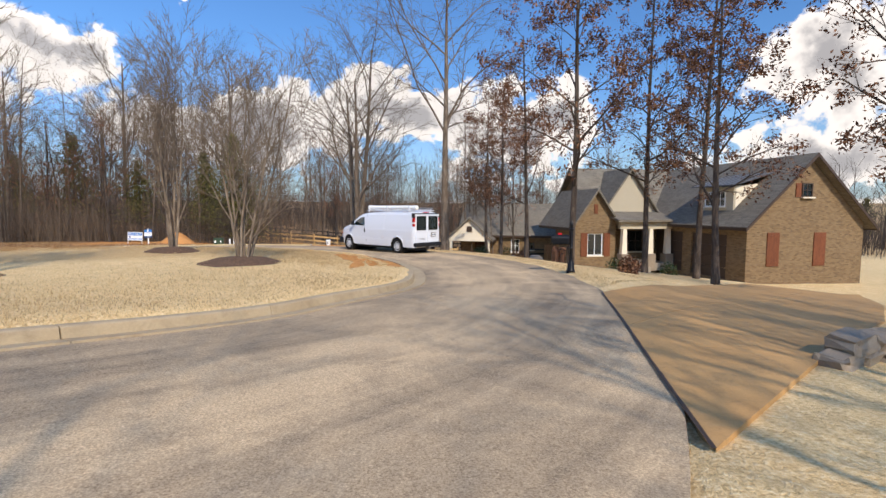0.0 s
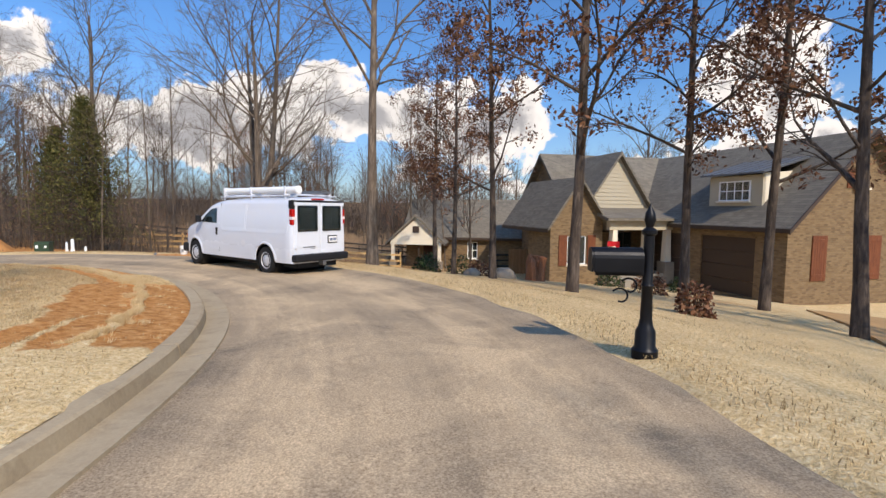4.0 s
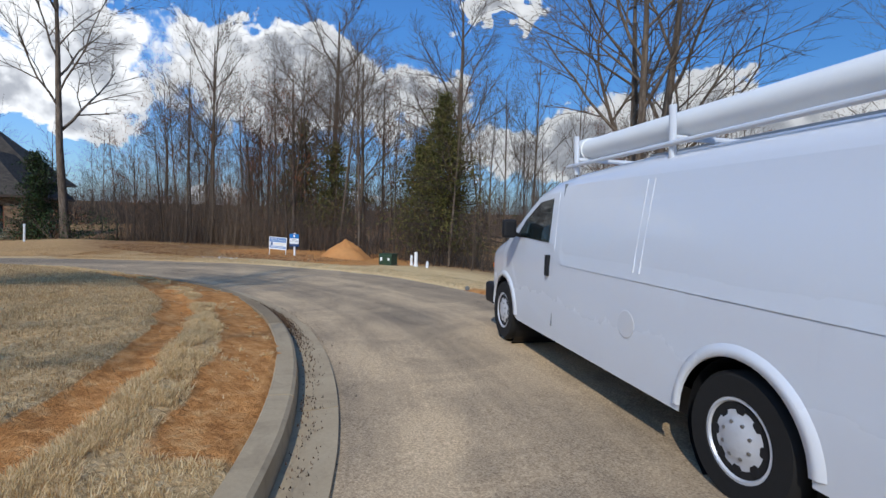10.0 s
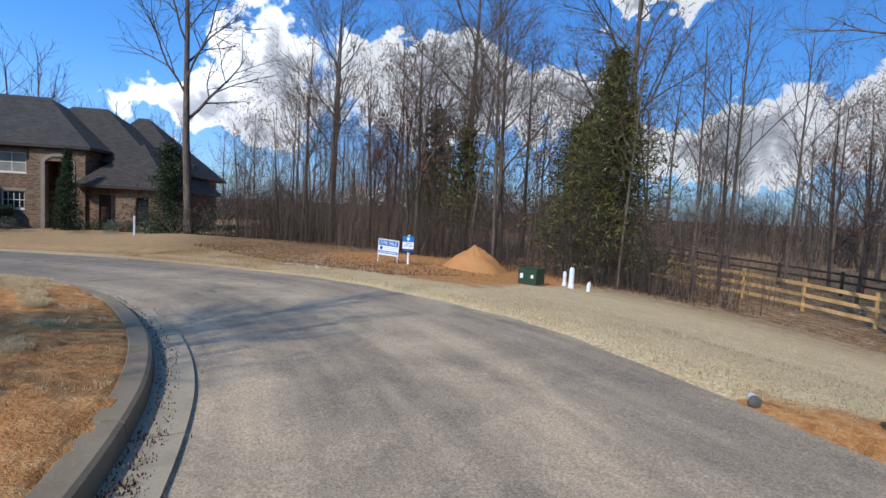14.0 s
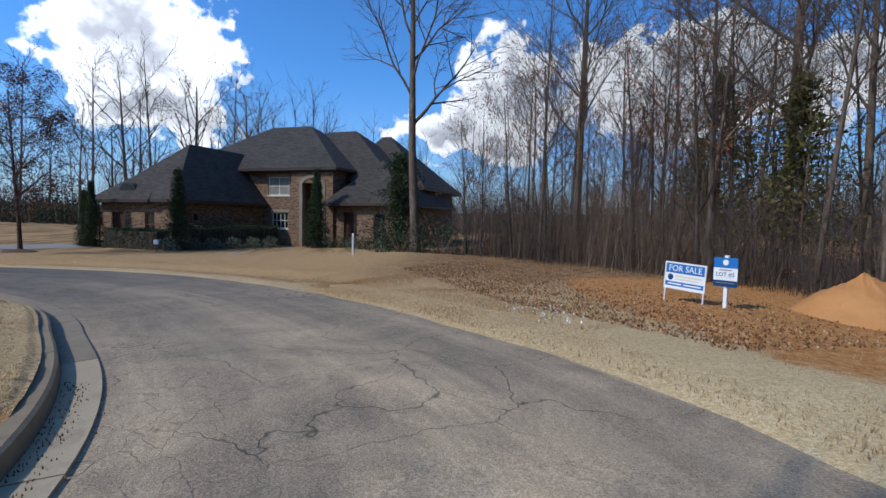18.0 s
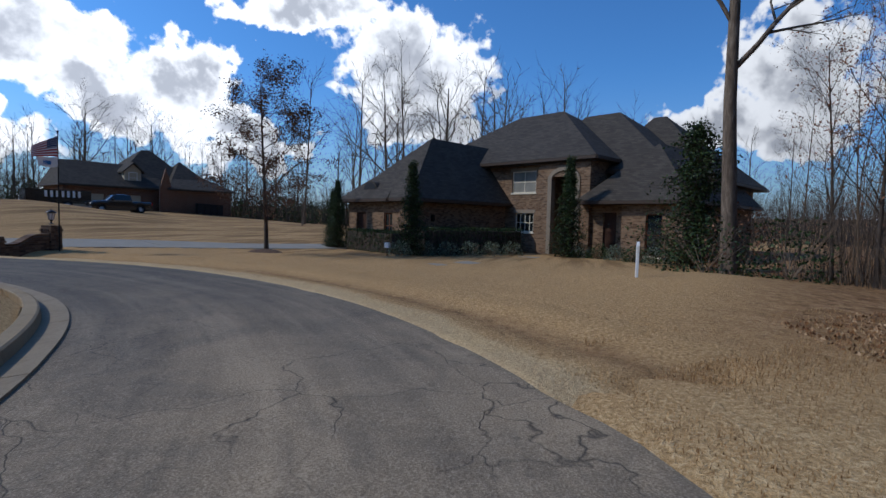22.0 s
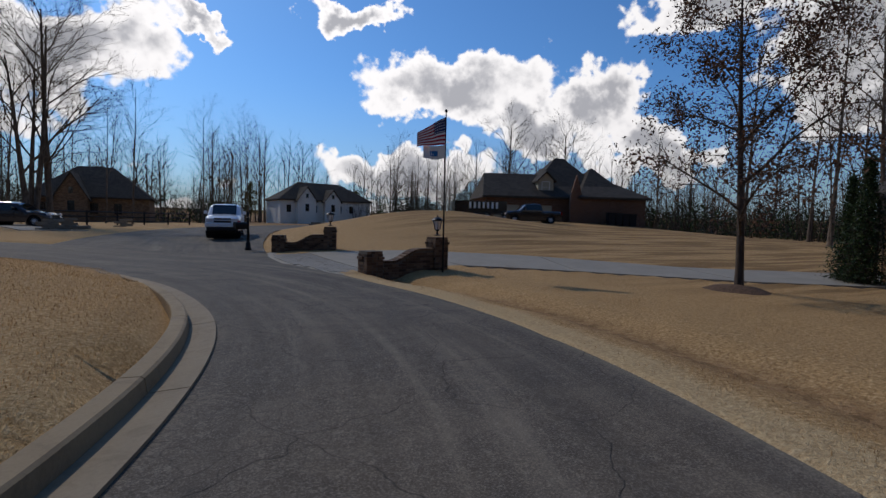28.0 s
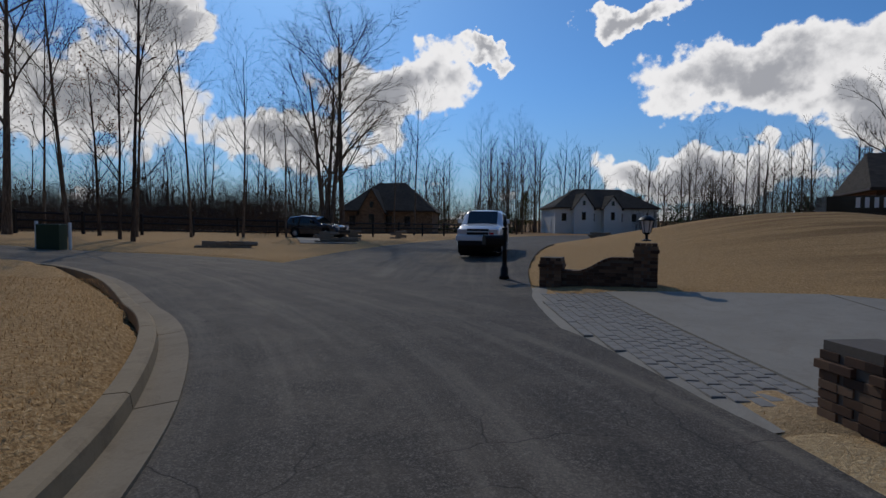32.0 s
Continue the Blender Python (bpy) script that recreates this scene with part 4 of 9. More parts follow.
# ---------- trees ----------
class Wood:
    """Collects tapered limbs and leaf cards as plain lists."""

    def __init__(self, seed):
        self.r = random.Random(seed)
        self.v, self.f = [], []
        self.lv, self.lf = [], []
        self.thin = 0.006

    def limb(self, pts, radii, n):
        base = len(self.v)
        up = Vector((0.3, 0.2, 1)).normalized()
        for k, (p, r) in enumerate(zip(pts, radii)):
            d = (pts[min(k + 1, len(pts) - 1)] - pts[max(k - 1, 0)]).normalized()
            s = d.cross(up if abs(d.dot(up)) < 0.95 else Vector((1, 0, 0))).normalized()
            t = d.cross(s)
            for i in range(n):
                c = TAU * i / n
                self.v.append(p + (s * math.cos(c) + t * math.sin(c)) * r)
        for k in range(len(pts) - 1):
            a, b = base + k * n, base + (k + 1) * n
            for i in range(n):
                j = (i + 1) % n
                self.f.append((a + i, a + j, b + j, b + i))

    def grow(self, start, way, length, radius, level, spec):
        """A limb that wanders and forks. spec: rows by level of (children, length share, spread, sides, segments, lift)."""
        R = self.r
        kids, share, spread, sides, segs, lift = spec[level]
        pts, radii, d, p = [start.copy()], [radius], way.normalized(), start.copy()
        last = level == len(spec) - 1
        tip = 0.25 if last else (0.22 if level == 0 else 0.3)
        for k in range(segs):
            wander = (0.012 if radius > 0.06 else 0.045) if level == 0 else 0.14
            d = (d + Vector((R.gauss(0, 1), R.gauss(0, 1), R.gauss(0, 0.6))) * wander + Vector((0, 0, 0.06 if level == 0 else lift))).normalized()
            p = p + d * (length / segs)
            pts.append(p.copy())
            radii.append(radius * (1 - (1 - tip) * (k + 1) / segs))
        self.limb(pts, radii, sides)
        if last:
            self.tips.append((pts[-1], d))
            self.tips.append((pts[len(pts) // 2], d))
            return
        lo = self.bare if level == 0 else 0.2
        for c in range(kids):
            u = lo + (1 - lo) * (c + R.random()) / kids
            u = min(0.99, u)
            q = u * segs
            k = int(q)
            at = pts[k].lerp(pts[min(k + 1, segs)], q - k)
            along = (pts[min(k + 1, segs)] - pts[k]).normalized()
            az = c * 2.4 + R.random() * 1.2
            side = Vector((math.cos(az), math.sin(az), 0))
            side = (side - along * side.dot(along)).normalized()
            s = spread * (0.75 + 0.5 * R.random())
            dd = along * math.cos(s) + side * math.sin(s)
            rr = radii[k] * (0.58 if level else 0.48) * (0.8 + 0.4 * R.random())
            shrink = (1.0 - 0.45 * u) if level == 0 else (1.0 - 0.3 * u)
            self.grow(at, dd, length * share * shrink * (0.75 + 0.5 * R.random()), max(rr, self.thin), level + 1, spec)

    def card(self, p, size, wide=0.32):
        R = self.r
        a = Vector((R.gauss(0, 1), R.gauss(0, 1), R.gauss(0, 1))).normalized()
        b = a.cross(Vector((R.gauss(0, 1), R.gauss(0, 1), R.gauss(0, 1)))).normalized()
        k = len(self.lv)
        self.lv += [p - a * size * 0.5, p + b * size * wide, p + a * size * 0.5, p - b * size * wide]
        self.lf.append((k, k + 1, k + 2, k + 3))


def bare_tree(seed, height, radius, spec, bare=0.35, leaves=0, leaf_size=0.16, flare=1.25, forks=1, lean=0.014, thin=0.006):
    w = Wood(seed)
    w.thin = thin
    w.bare, w.tips = bare, []
    for k in range(forks):
        az = TAU * k / max(1, forks) + 0.4
        tilt = 0.0 if forks == 1 else 0.10 + 0.07 * w.r.random()
        way = Vector((math.cos(az) * tilt + w.r.gauss(0, lean), math.sin(az) * tilt + w.r.gauss(0, lean), 1))
        off = Vector((math.cos(az), math.sin(az), 0)) * (0 if forks == 1 else radius * 0.8)
        w.grow(off - Vector((0, 0, 0.3)), way, height * (1 if k == 0 else 0.8 + 0.2 * w.r.random()), radius, 0, spec)
    for i in range(min(len(w.v), spec[0][3])):
        w.v[i] = Vector((w.v[i].x * flare, w.v[i].y * flare, w.v[i].z))
    if leaves:
        # leaves hang in bunches on some of the twigs
        held = w.r.sample(w.tips, max(1, int(len(w.tips) * 0.3)))
        for k in range(leaves):
            p, d = held[w.r.randrange(len(held))]
            w.card(p + Vector((w.r.gauss(0, 0.15), w.r.gauss(0, 0.15), w.r.gauss(0, 0.15) - 0.08)), leaf_size * (0.7 + 0.6 * w.r.random()), 0.22)
    return w


def tree_thing(name, w, wood, leaf, label, crown_name="crown"):
    top = thing(name, (0, 0, -200), label, "tree")
    # the trunk and the limbs are one growth; the first limb's faces are the trunk
    cut = w.trunk_faces
    tv = max((max(f) for f in w.f[:cut]), default=-1) + 1
    raw("trunk", w.v[:tv], w.f[:cut], wood, top, smooth=True)
    limbs = raw("limb_network", w.v[tv:], [tuple(i - tv for i in f) for f in w.f[cut:]], wood, top, smooth=True)
    if name in ("cedar_tree", "pine_tree", "arborvitae", "holly_tree"):
        limbs["kind"] = "stuff"
    if w.lf:
        raw(crown_name, w.lv, w.lf, leaf, top)
    return top


def make(name, seed, height, radius, spec, wood, leaf, label, **kw):
    w = bare_tree(seed, height, radius, spec, **kw)
    w.trunk_faces = spec[0][3] * spec[0][4]
    return tree_thing(name, w, wood, leaf, label)


def cone_tree(name, seed, height, radius, count, size, leaf, wood, label, base=0.06, power=0.85, trunk=0.16, droop=-0.1, wide=0.32, ragged=0.0):
    """An evergreen: a stem with tiers of drooping sprays."""
    R = random.Random(seed)
    w = Wood(seed)
    w.tips = []
    w.limb([Vector((0, 0, -0.3)), Vector((0, 0, height * 0.5)), Vector((0, 0, height * 0.97))], [trunk, trunk * 0.6, 0.02], 7)
    cut = len(w.f)
    for k in range(int(count / 14)):
        h = base + (1 - base) * (k + R.random()) / (count / 14)
        az = R.random() * TAU
        gap = 1 + ragged * 1.6 * noise.noise((math.cos(az) * 1.3, math.sin(az) * 1.3, h * 7 + seed))
        reach = radius * max(0.06, (1 - h)) ** power * (0.65 + 0.6 * R.random()) * max(0.25, gap)
        d = Vector((math.cos(az), math.sin(az), droop + 0.35 * R.random()))
        p0 = Vector((0, 0, h * height))
        if reach > 0.5:
            w.limb([p0, p0 + d * reach * 0.9], [0.02, 0.006], 3)
        for c in range(14):
            u = 0.25 + 0.8 * R.random()
            p = p0 + d * reach * u + Vector((R.gauss(0, 0.12), R.gauss(0, 0.12), R.gauss(0, 0.13))) * (0.4 + radius * 0.35)
            w.card(p, size * (0.6 + 0.8 * R.random()), wide)
    w.trunk_faces = cut
    return tree_thing(name, w, wood, leaf, label, "crown")


FOREST = ((14, 0.36, 0.62, 6, 8, 0.02), (7, 0.52, 0.62, 3, 4, 0.09), (5, 0.55, 0.6, 3, 2, 0.05), (4, 0.6, 0.55, 3, 1, 0.02))
ARCH = ((11, 0.42, 0.7, 10, 9, 0.01), (8, 0.55, 0.6, 5, 6, 0.07), (7, 0.5, 0.6, 4, 3, 0.02), (5, 0.5, 0.55, 3, 2, 0.0), (3, 0.55, 0.5, 3, 1, 0.0))
FINE = ((12, 0.5, 0.72, 10, 9, 0.01), (7, 0.52, 0.65, 5, 5, 0.05), (6, 0.52, 0.6, 4, 3, 0.02), (4, 0.55, 0.55, 3, 2, 0.0), (2, 0.6, 0.5, 3, 1, 0.0))
SLIM = ((17, 0.27, 0.95, 8, 9, 0.0), (6, 0.5, 0.65, 4, 4, 0.02), (4, 0.55, 0.6, 3, 3, 0.0), (2, 0.6, 0.5, 3, 1, 0.0))
WHIP = ((9, 0.45, 0.5, 5, 6, 0.04), (5, 0.5, 0.5, 3, 3, 0.04), (4, 0.5, 0.5, 3, 1, 0.0))
VASE = ((9, 0.5, 0.42, 6, 6, 0.02), (7, 0.5, 0.5, 4, 4, 0.05), (7, 0.5, 0.5, 3, 3, 0.03), (6, 0.5, 0.5, 3, 1, 0.0))
FAR = ((12, 0.39, 0.6, 5, 5, 0.02), (6, 0.5, 0.6, 3, 2, 0.07), (6, 0.55, 0.55, 3, 1, 0.05))

GIANT = ((8, 0.6, 0.66, 10, 9, 0.02), (7, 0.5, 0.62, 6, 6, 0.06), (6, 0.5, 0.6, 4, 3, 0.02), (5, 0.5, 0.55, 3, 2, 0.0), (3, 0.55, 0.5, 3, 1, 0.0))

STREET = ((18, 0.36, 1.0, 8, 9, 0.0), (7, 0.5, 0.65, 4, 4, 0.02), (5, 0.55, 0.6, 3, 3, 0.0), (3, 0.6, 0.5, 3, 1, 0.0))

KIND = dict(
    forest=[make("forest_tree", 10 + i, 10 + i % 4 * 1.2, 0.068 + 0.012 * (i % 4), FOREST, M["bark_grey"] if i % 5 else M["bark_dark"], M["leaf_rust"],
                 "tall bare grey forest tree with upswept branches", bare=0.4, thin=0.006) for i in range(7)],
    rust=[make("forest_tree", 30 + i, 9 + i, 0.09, FOREST, M["bark_dark"], M["leaf_rust"], "slender forest tree still holding some rust leaves", bare=0.2, leaves=900, leaf_size=0.12, thin=0.007) for i in range(2)],
    whip=[make("sapling", 40 + i, 5.5 + i, 0.035, WHIP, M["twig"], M["leaf_rust"], "thin sapling with a few rust leaves at the wood's edge", bare=0.2, thin=0.006, leaves=(0, 260, 0, 160)[i], leaf_size=0.09) for i in range(4)],
    skyline=[make("distant_tree", 45 + i, 12 + 1.5 * i, 0.17, FAR, M["bark_grey"] if i % 2 else M["bark_dark"], None, "bare tree on the far skyline", bare=0.3, thin=0.022) for i in range(4)],
    big=[make("bare_tree", 50, 18, 0.33, FINE, M["bark_grey"], None, "tall bare hardwood tree with a wide crown", bare=0.27, thin=0.01),
         make("bare_tree", 51, 18, 0.27, FINE, M["bark_grey"], None, "tall bare hardwood tree with a wide crown", bare=0.4, thin=0.01),
         make("bare_tree", 53, 19, 0.27, ARCH, M["bark_grey"], None, "tall bare hardwood tree with an arching crown", bare=0.36, thin=0.008),
         make("bare_tree", 57, 17, 0.24, GIANT, M["bark_grey"], None, "massive bare tree with several stems", bare=0.3, thin=0.009, forks=3)],
    oak=[make("oak_tree", 60 + i, 13.5 + i, 0.16, SLIM, M["bark_dark"], M["leaf_brown"], "slender oak holding withered brown leaves", bare=0.26, leaves=6000, leaf_size=0.165) for i in range(3)],
    myrtle=[make("crepe_myrtle", 70 + i, 6.0 + 0.5 * i, 0.045, VASE, M["bark_pale"], None, "pale many-stemmed bare ornamental tree", bare=0.2, forks=6, thin=0.007) for i in range(2)],
    young=[make("young_oak", 80, 7.6, 0.10, STREET, M["bark_dark"], M["leaf_dark"], "young street oak with withered leaves in a mulch ring", bare=0.2, leaves=16000, leaf_size=0.095)],
    cedar=[cone_tree("cedar_tree", 90 + i, 9.5 + i, 2.9, 11500, 0.25, M["needle"], M["bark_dark"], "olive green cedar at the wood's edge", base=0.08, power=0.74, wide=0.11, ragged=0.85) for i in range(2)],
    pine=[cone_tree("pine_tree", 95, 9, 2.9, 3300, 0.3, M["needle"], M["bark_dark"], "sparse green pine in the wood", base=0.22, power=0.6, wide=0.17, ragged=1.1)],
    column=[cone_tree("arborvitae", 97, 5.1, 1.02, 10500, 0.085, M["hedge"], M["bark_dark"], "narrow dark green pointed evergreen", base=0.0, power=0.82, trunk=0.06)],
    holly=[cone_tree("holly_tree", 98, 6.2, 2.0, 8500, 0.13, M["hedge"], M["bark_dark"], "ragged dark broadleaf evergreen beside the house", base=0.03, power=0.55, trunk=0.1, ragged=0.9)],
)
SPARES = [t for ts in KIND.values() for t in ts]


def plant(kind, x, y, size=1.0, turn=None, which=None, label="", group="", sink=0.0):
    R = random.Random(int(x * 131 + y * 977))
    src = KIND[kind][R.randrange(len(KIND[kind])) if which is None else which]
    rz = R.random() * 360 if turn is None else turn
    ob = copy_thing(src, pose(x, y, land(x, y) - sink, 0, 0, rz))
    tip = 2.6 if kind in ("forest", "whip", "rust", "skyline") else 0.0
    ob.matrix_basis = pose(x, y, land(x, y) - sink, R.gauss(0, tip), R.gauss(0, tip), rz) @ Matrix.Diagonal((size, size, size * (0.94 + 0.12 * R.random()), 1))
    if label or group:
        tagged(ob, label, group=group)
    return ob


# big trees near the road
plant("big", 0.1, 29.9, 0.9, 40, 1, "tall straight bare tree with a grey trunk beyond the verge")
plant("big", -6.7, 38.4, 0.98, 20, 3, "massive bare tree with several stems beside the board fence")
plant("oak", 3.2, 36.5, 0.85, 20, 0)
plant("oak", 3.6, 31.0, 0.75, 80, 1)
plant("oak", 4.3, 25.5, 0.75, 140, 2)
plant("oak", 5.4, 21.0, 0.95, 200, 0, "stout oak with withered brown leaves on the front verge")
plant("oak", 9.2, 22.5, 0.85, 250, 1)
plant("oak", 11.4, 22.2, 0.9, 300, 2)
plant("oak", 9.8, 17.7, 0.85, 30, 0)
plant("oak", 12.4, 12.9, 0.85, 100, 1)
# bare trees south of the tan drive, whose shadows lie across it
for x, y, s, w in ((7.4, -4.5, 0.9, 0), (10.6, -2.2, 0.95, 1), (13.2, 0.5, 0.9, 2), (12.2, -6.0, 1.0, 0)):
    plant("big", x, y, s * 0.62, None, 1)
plant("myrtle", -5.4, 13.3, 1.0, 0, 0)
plant("myrtle", -9.3, 17.0, 1.05, 90, 1)
plant("myrtle", -9.8, 9.6, 1.0, 200, 0)
plant("cedar", -16.5, 39.4, 0.9, 0, 0)
plant("cedar", -21.3, 44.5, 0.72, 50, 1)
for x, y, s in ((-23.4, 38.4, 0.7), (-19.9, 41.8, 0.7)):
    plant("pine", x, y, s, group="trees of the wood")
plant("big", -34.3, 29.0, 0.85, 60, 2, "tall bare tree standing alone beside the brick house")
plant("young", -36.3, 12.0, 0.96, 0, 0)
plant("holly", -37.1, 28.6, 0.8, 0, 0)

# taller trees that stand out of the wood
for x, y, s, w in ((-24.6, 36.6, 0.5, 2), (-22.6, 40.0, 0.55, 2), (-26.0, 40.6, 0.8, 2), (-18.6, 43.5, 0.8, 2), (-31.0, 35.4, 0.6, 2)):
    plant("big", x, y, s, None, w, "tall grey hardwood tree rising out of the wood", "trees of the wood")

# the wood, from the east of the pile round to the brick house
Rw = random.Random(5)
placed = []
tries = 0
while len(placed) < 118 and tries < 9000:
    tries += 1
    a = Rw.uniform(58, 134)
    r = 16.5 + (8.5 if a > 92 else 22) + abs(Rw.gauss(0, 1)) * 15
    x, y = spot(a, r)
    edge = 39.0 if x > -12 else 37.0 if x > -22 else 35.0 + (x + 22) * 0.35
    if y < edge or x < -36 and y < 40 or x > 7 or (-12 < x < 2 and y < 47):
        continue
    if any((x - p) ** 2 + (y - q) ** 2 < 1.5 for p, q in placed):
        continue
    placed.append((x, y))
    front = y - edge < 6
    u = Rw.random()
    kind = ("whip" if u < 0.4 else "rust" if u < 0.66 else "forest") if front else ("pine" if u < 0.05 else "rust" if u < 0.26 else "forest")
    plant(kind, x, y, Rw.uniform(0.75, 1.1), group="trees of the wood")
# saplings that fill the gap between the lone tree and the wood
for i in range(12):
    x = -33.4 + 0.46 * i + Rw.uniform(-0.2, 0.2)
    y = 31.0 + (x + 34.5) * 0.3 + Rw.uniform(-0.3, 1.2)
    placed.append((x, y))
    plant("whip" if i % 3 else "rust", x, y, Rw.uniform(0.6, 0.85), group="trees of the wood")
# its western end, beside the brick house
made = 0
while made < 48:
    x = Rw.uniform(-35.5, -23)
    y = 31.6 + (x + 36) * 0.28 + abs(Rw.gauss(0, 3.2))
    if math.hypot(x + 34.3, y - 29) < 2.2 or any((x - p) ** 2 + (y - q) ** 2 < 0.9 for p, q in placed):
        continue
    placed.append((x, y))
    made += 1
    u = Rw.random()
    plant("whip" if u < 0.6 else "rust" if u < 0.75 else "forest", x, y, Rw.uniform(0.6, 1.0), group="trees of the wood")

# ---------- vehicles ----------
def table(rows, x):
    if x <= rows[0][0]:
        return rows[0][1]
    for (a, va), (b, vb) in zip(rows, rows[1:]):
        if x <= b:
            return va + (vb - va) * (x - a) / (b - a)
    return rows[-1][1]


class Shell:
    """A vehicle's skin: nose towards +x, left side towards +y, rear axle over x = 0."""

    def __init__(self, top, wide, arches, low=0.34, lean=0.12, belt=1.1, corner=0.22, arch_r=0.46, hub=0.38):
        self.top, self.wide, self.arches, self.low, self.lean, self.belt, self.corner, self.arch_r, self.hub = top, wide, arches, low, lean, belt, corner, arch_r, hub

    def bottom(self, x):
        z = self.low
        for c in self.arches:
            d = abs(x - c)
            if d < self.arch_r:
                z = max(z, self.hub + math.sqrt(self.arch_r ** 2 - d * d))
        return z

    def side(self, x, z):
        """Half width of the skin at a height."""
        w = table(self.wide, x)
        k = max(0.0, z - self.belt)
        t = max(0.0, self.belt - 0.35 - z)
        return w - self.lean * k ** 1.4 - 0.05 * t ** 1.5

    def section(self, x, n=9):
        zb, zt = self.bottom(x), table(self.top, x)
        c = min(self.corner, (zt - zb) * 0.4)
        pts = []
        for i in range(n):
            z = zb + (zt - c - zb) * i / (n - 1)
            pts.append((self.side(x, z), z))
        w = pts[-1][0]
        for i in range(1, 5):
            a = math.pi / 2 * i / 5
            pts.append((w - c * 1.15 * (1 - math.cos(a)), zt - c + c * math.sin(a) * 0.96))
        for k in (0.5, 0.0):
            pts.append(((w - c * 1.15) * k, zt + 0.02 * (1 - k)))
        return pts

    def body(self, mat, parent, name="body", label=""):
        x0, x1 = self.top[0][0], self.top[-1][0]
        xs = set()
        x = x0
        while x < x1:
            xs.add(round(x, 3))
            x += 0.11
        for c in self.arches:
            for i in range(25):
                xs.add(round(c - self.arch_r + 2 * self.arch_r * (0.5 - 0.5 * math.cos(math.pi * i / 24)), 3))
        for q, _ in self.top:
            xs.add(round(q, 3))
        xs = [q for q in sorted(xs) if x0 <= q <= x1]
        v, f, m = [], [], 0
        for q in xs:
            s = self.section(q)
            full = [(q, y, z) for y, z in s] + [(q, -y, z) for y, z in reversed(s[:-1])]
            m = len(full)
            v += full
        for i in range(len(xs) - 1):
            for j in range(m - 1):
                a = i * m + j
                f.append((a, a + 1, a + m + 1, a + m))
        f.append(tuple(range(m)))
        f.append(tuple(reversed(range((len(xs) - 1) * m, len(xs) * m))))
        ob = raw(name, v, [tuple(reversed(q)) for q in f], mat, parent, label, smooth=True)
        ob.data.set_sharp_from_angle(angle=radians(32))
        return ob

    def patch(self, outline, mat, name, parent, side=1, out=0.006, label="", thick=True):
        """A pane or panel that follows the side: outline rows of (x, z)."""
        bm = bmesh.new()
        fr = [bm.verts.new((x, side * (self.side(x, z) + out), z)) for x, z in outline]
        bk = [bm.verts.new((x, side * (self.side(x, z) - 0.02), z)) for x, z in outline]
        bm.faces.new(fr)
        for i in range(len(fr)):
            j = (i + 1) % len(fr)
            bm.faces.new((fr[i], fr[j], bk[j], bk[i]))
        bmesh.ops.recalc_face_normals(bm, faces=bm.faces)
        bmesh.ops.triangulate(bm, faces=[q for q in bm.faces if len(q.verts) > 4])
        return part(name, bm, mat, parent, label)


def rounded(x0, x1, z0, z1, r=0.08, n=4):
    out = []
    for cx, cz, a0 in ((x1 - r, z1 - r, 0), (x0 + r, z1 - r, 90), (x0 + r, z0 + r, 180), (x1 - r, z0 + r, 270)):
        for i in range(n + 1):
            a = radians(a0 + 90 * i / n)
            out.append((cx + r * math.cos(a), cz + r * math.sin(a)))
    return out


def wheel(parent, x, y, r=0.38, w=0.24, side=1):
    e = new("wheel")
    e.parent = parent
    e.matrix_basis = pose(x, y, r, 90 if side < 0 else -90, 0, 0)
    tyre = lathe([(r * 0.62, -w / 2), (r * 0.93, -w / 2), (r, -w * 0.36), (r, w * 0.36), (r * 0.93, w / 2), (r * 0.62, w / 2), (r * 0.6, w * 0.42)], 36)
    t = part("tyre", tyre, M["rubber"], e, smooth=True)
    t.data.set_sharp_from_angle(angle=radians(40))
    rim = lathe([(r * 0.6, w * 0.30), (r * 0.62, w * 0.47), (r * 0.57, w * 0.48), (r * 0.54, w * 0.40), (r * 0.38, w * 0.43), (r * 0.30, w * 0.47), (r * 0.22, w * 0.53), (r * 0.02, w * 0.54)], 32)
    q = part("rim", rim, M["rim"], e, "silver steel wheel rim", smooth=True)
    q.data.set_sharp_from_angle(angle=radians(30))
    for i in range(8):
        a = TAU * i / 8
        hole = bmesh.new()
        cyl(hole, (r * 0.44 * math.cos(a), r * 0.44 * math.sin(a), w * 0.36), (r * 0.44 * math.cos(a), r * 0.44 * math.sin(a), w * 0.432), r * 0.085, n=10)
        part("rim_hole", hole, M["plastic"], e)
        nut = bmesh.new()
        cyl(nut, (r * 0.26 * math.cos(a + 0.4), r * 0.26 * math.sin(a + 0.4), w * 0.46), (r * 0.26 * math.cos(a + 0.4), r * 0.26 * math.sin(a + 0.4), w * 0.53), r * 0.03, n=6)
        part("wheel_nut", nut, M["steel"], e)
    return e


def arch_lip(parent, sh, c, side, mat):
    """The rolled edge round a wheel opening."""
    bm = bmesh.new()
    n, prev = 26, None
    for i in range(n + 1):
        a = math.pi * (0.02 + 0.96 * i / n)
        ring = []
        for r, o in ((sh.arch_r - 0.005, 0.0), (sh.arch_r - 0.002, 0.025), (sh.arch_r + 0.045, 0.022), (sh.arch_r + 0.075, -0.004)):
            x, z = c + r * math.cos(a), sh.hub + r * math.sin(a)
            ring.append(bm.verts.new((x, side * (sh.side(x, z) + o), z)))
        if prev:
            for k in range(3):
                bm.faces.new((prev[k], prev[k + 1], ring[k + 1], ring[k]))
        prev = ring
    bmesh.ops.recalc_face_normals(bm, faces=bm.faces)
    part("wheel_arch", bm, mat, parent, smooth=True)


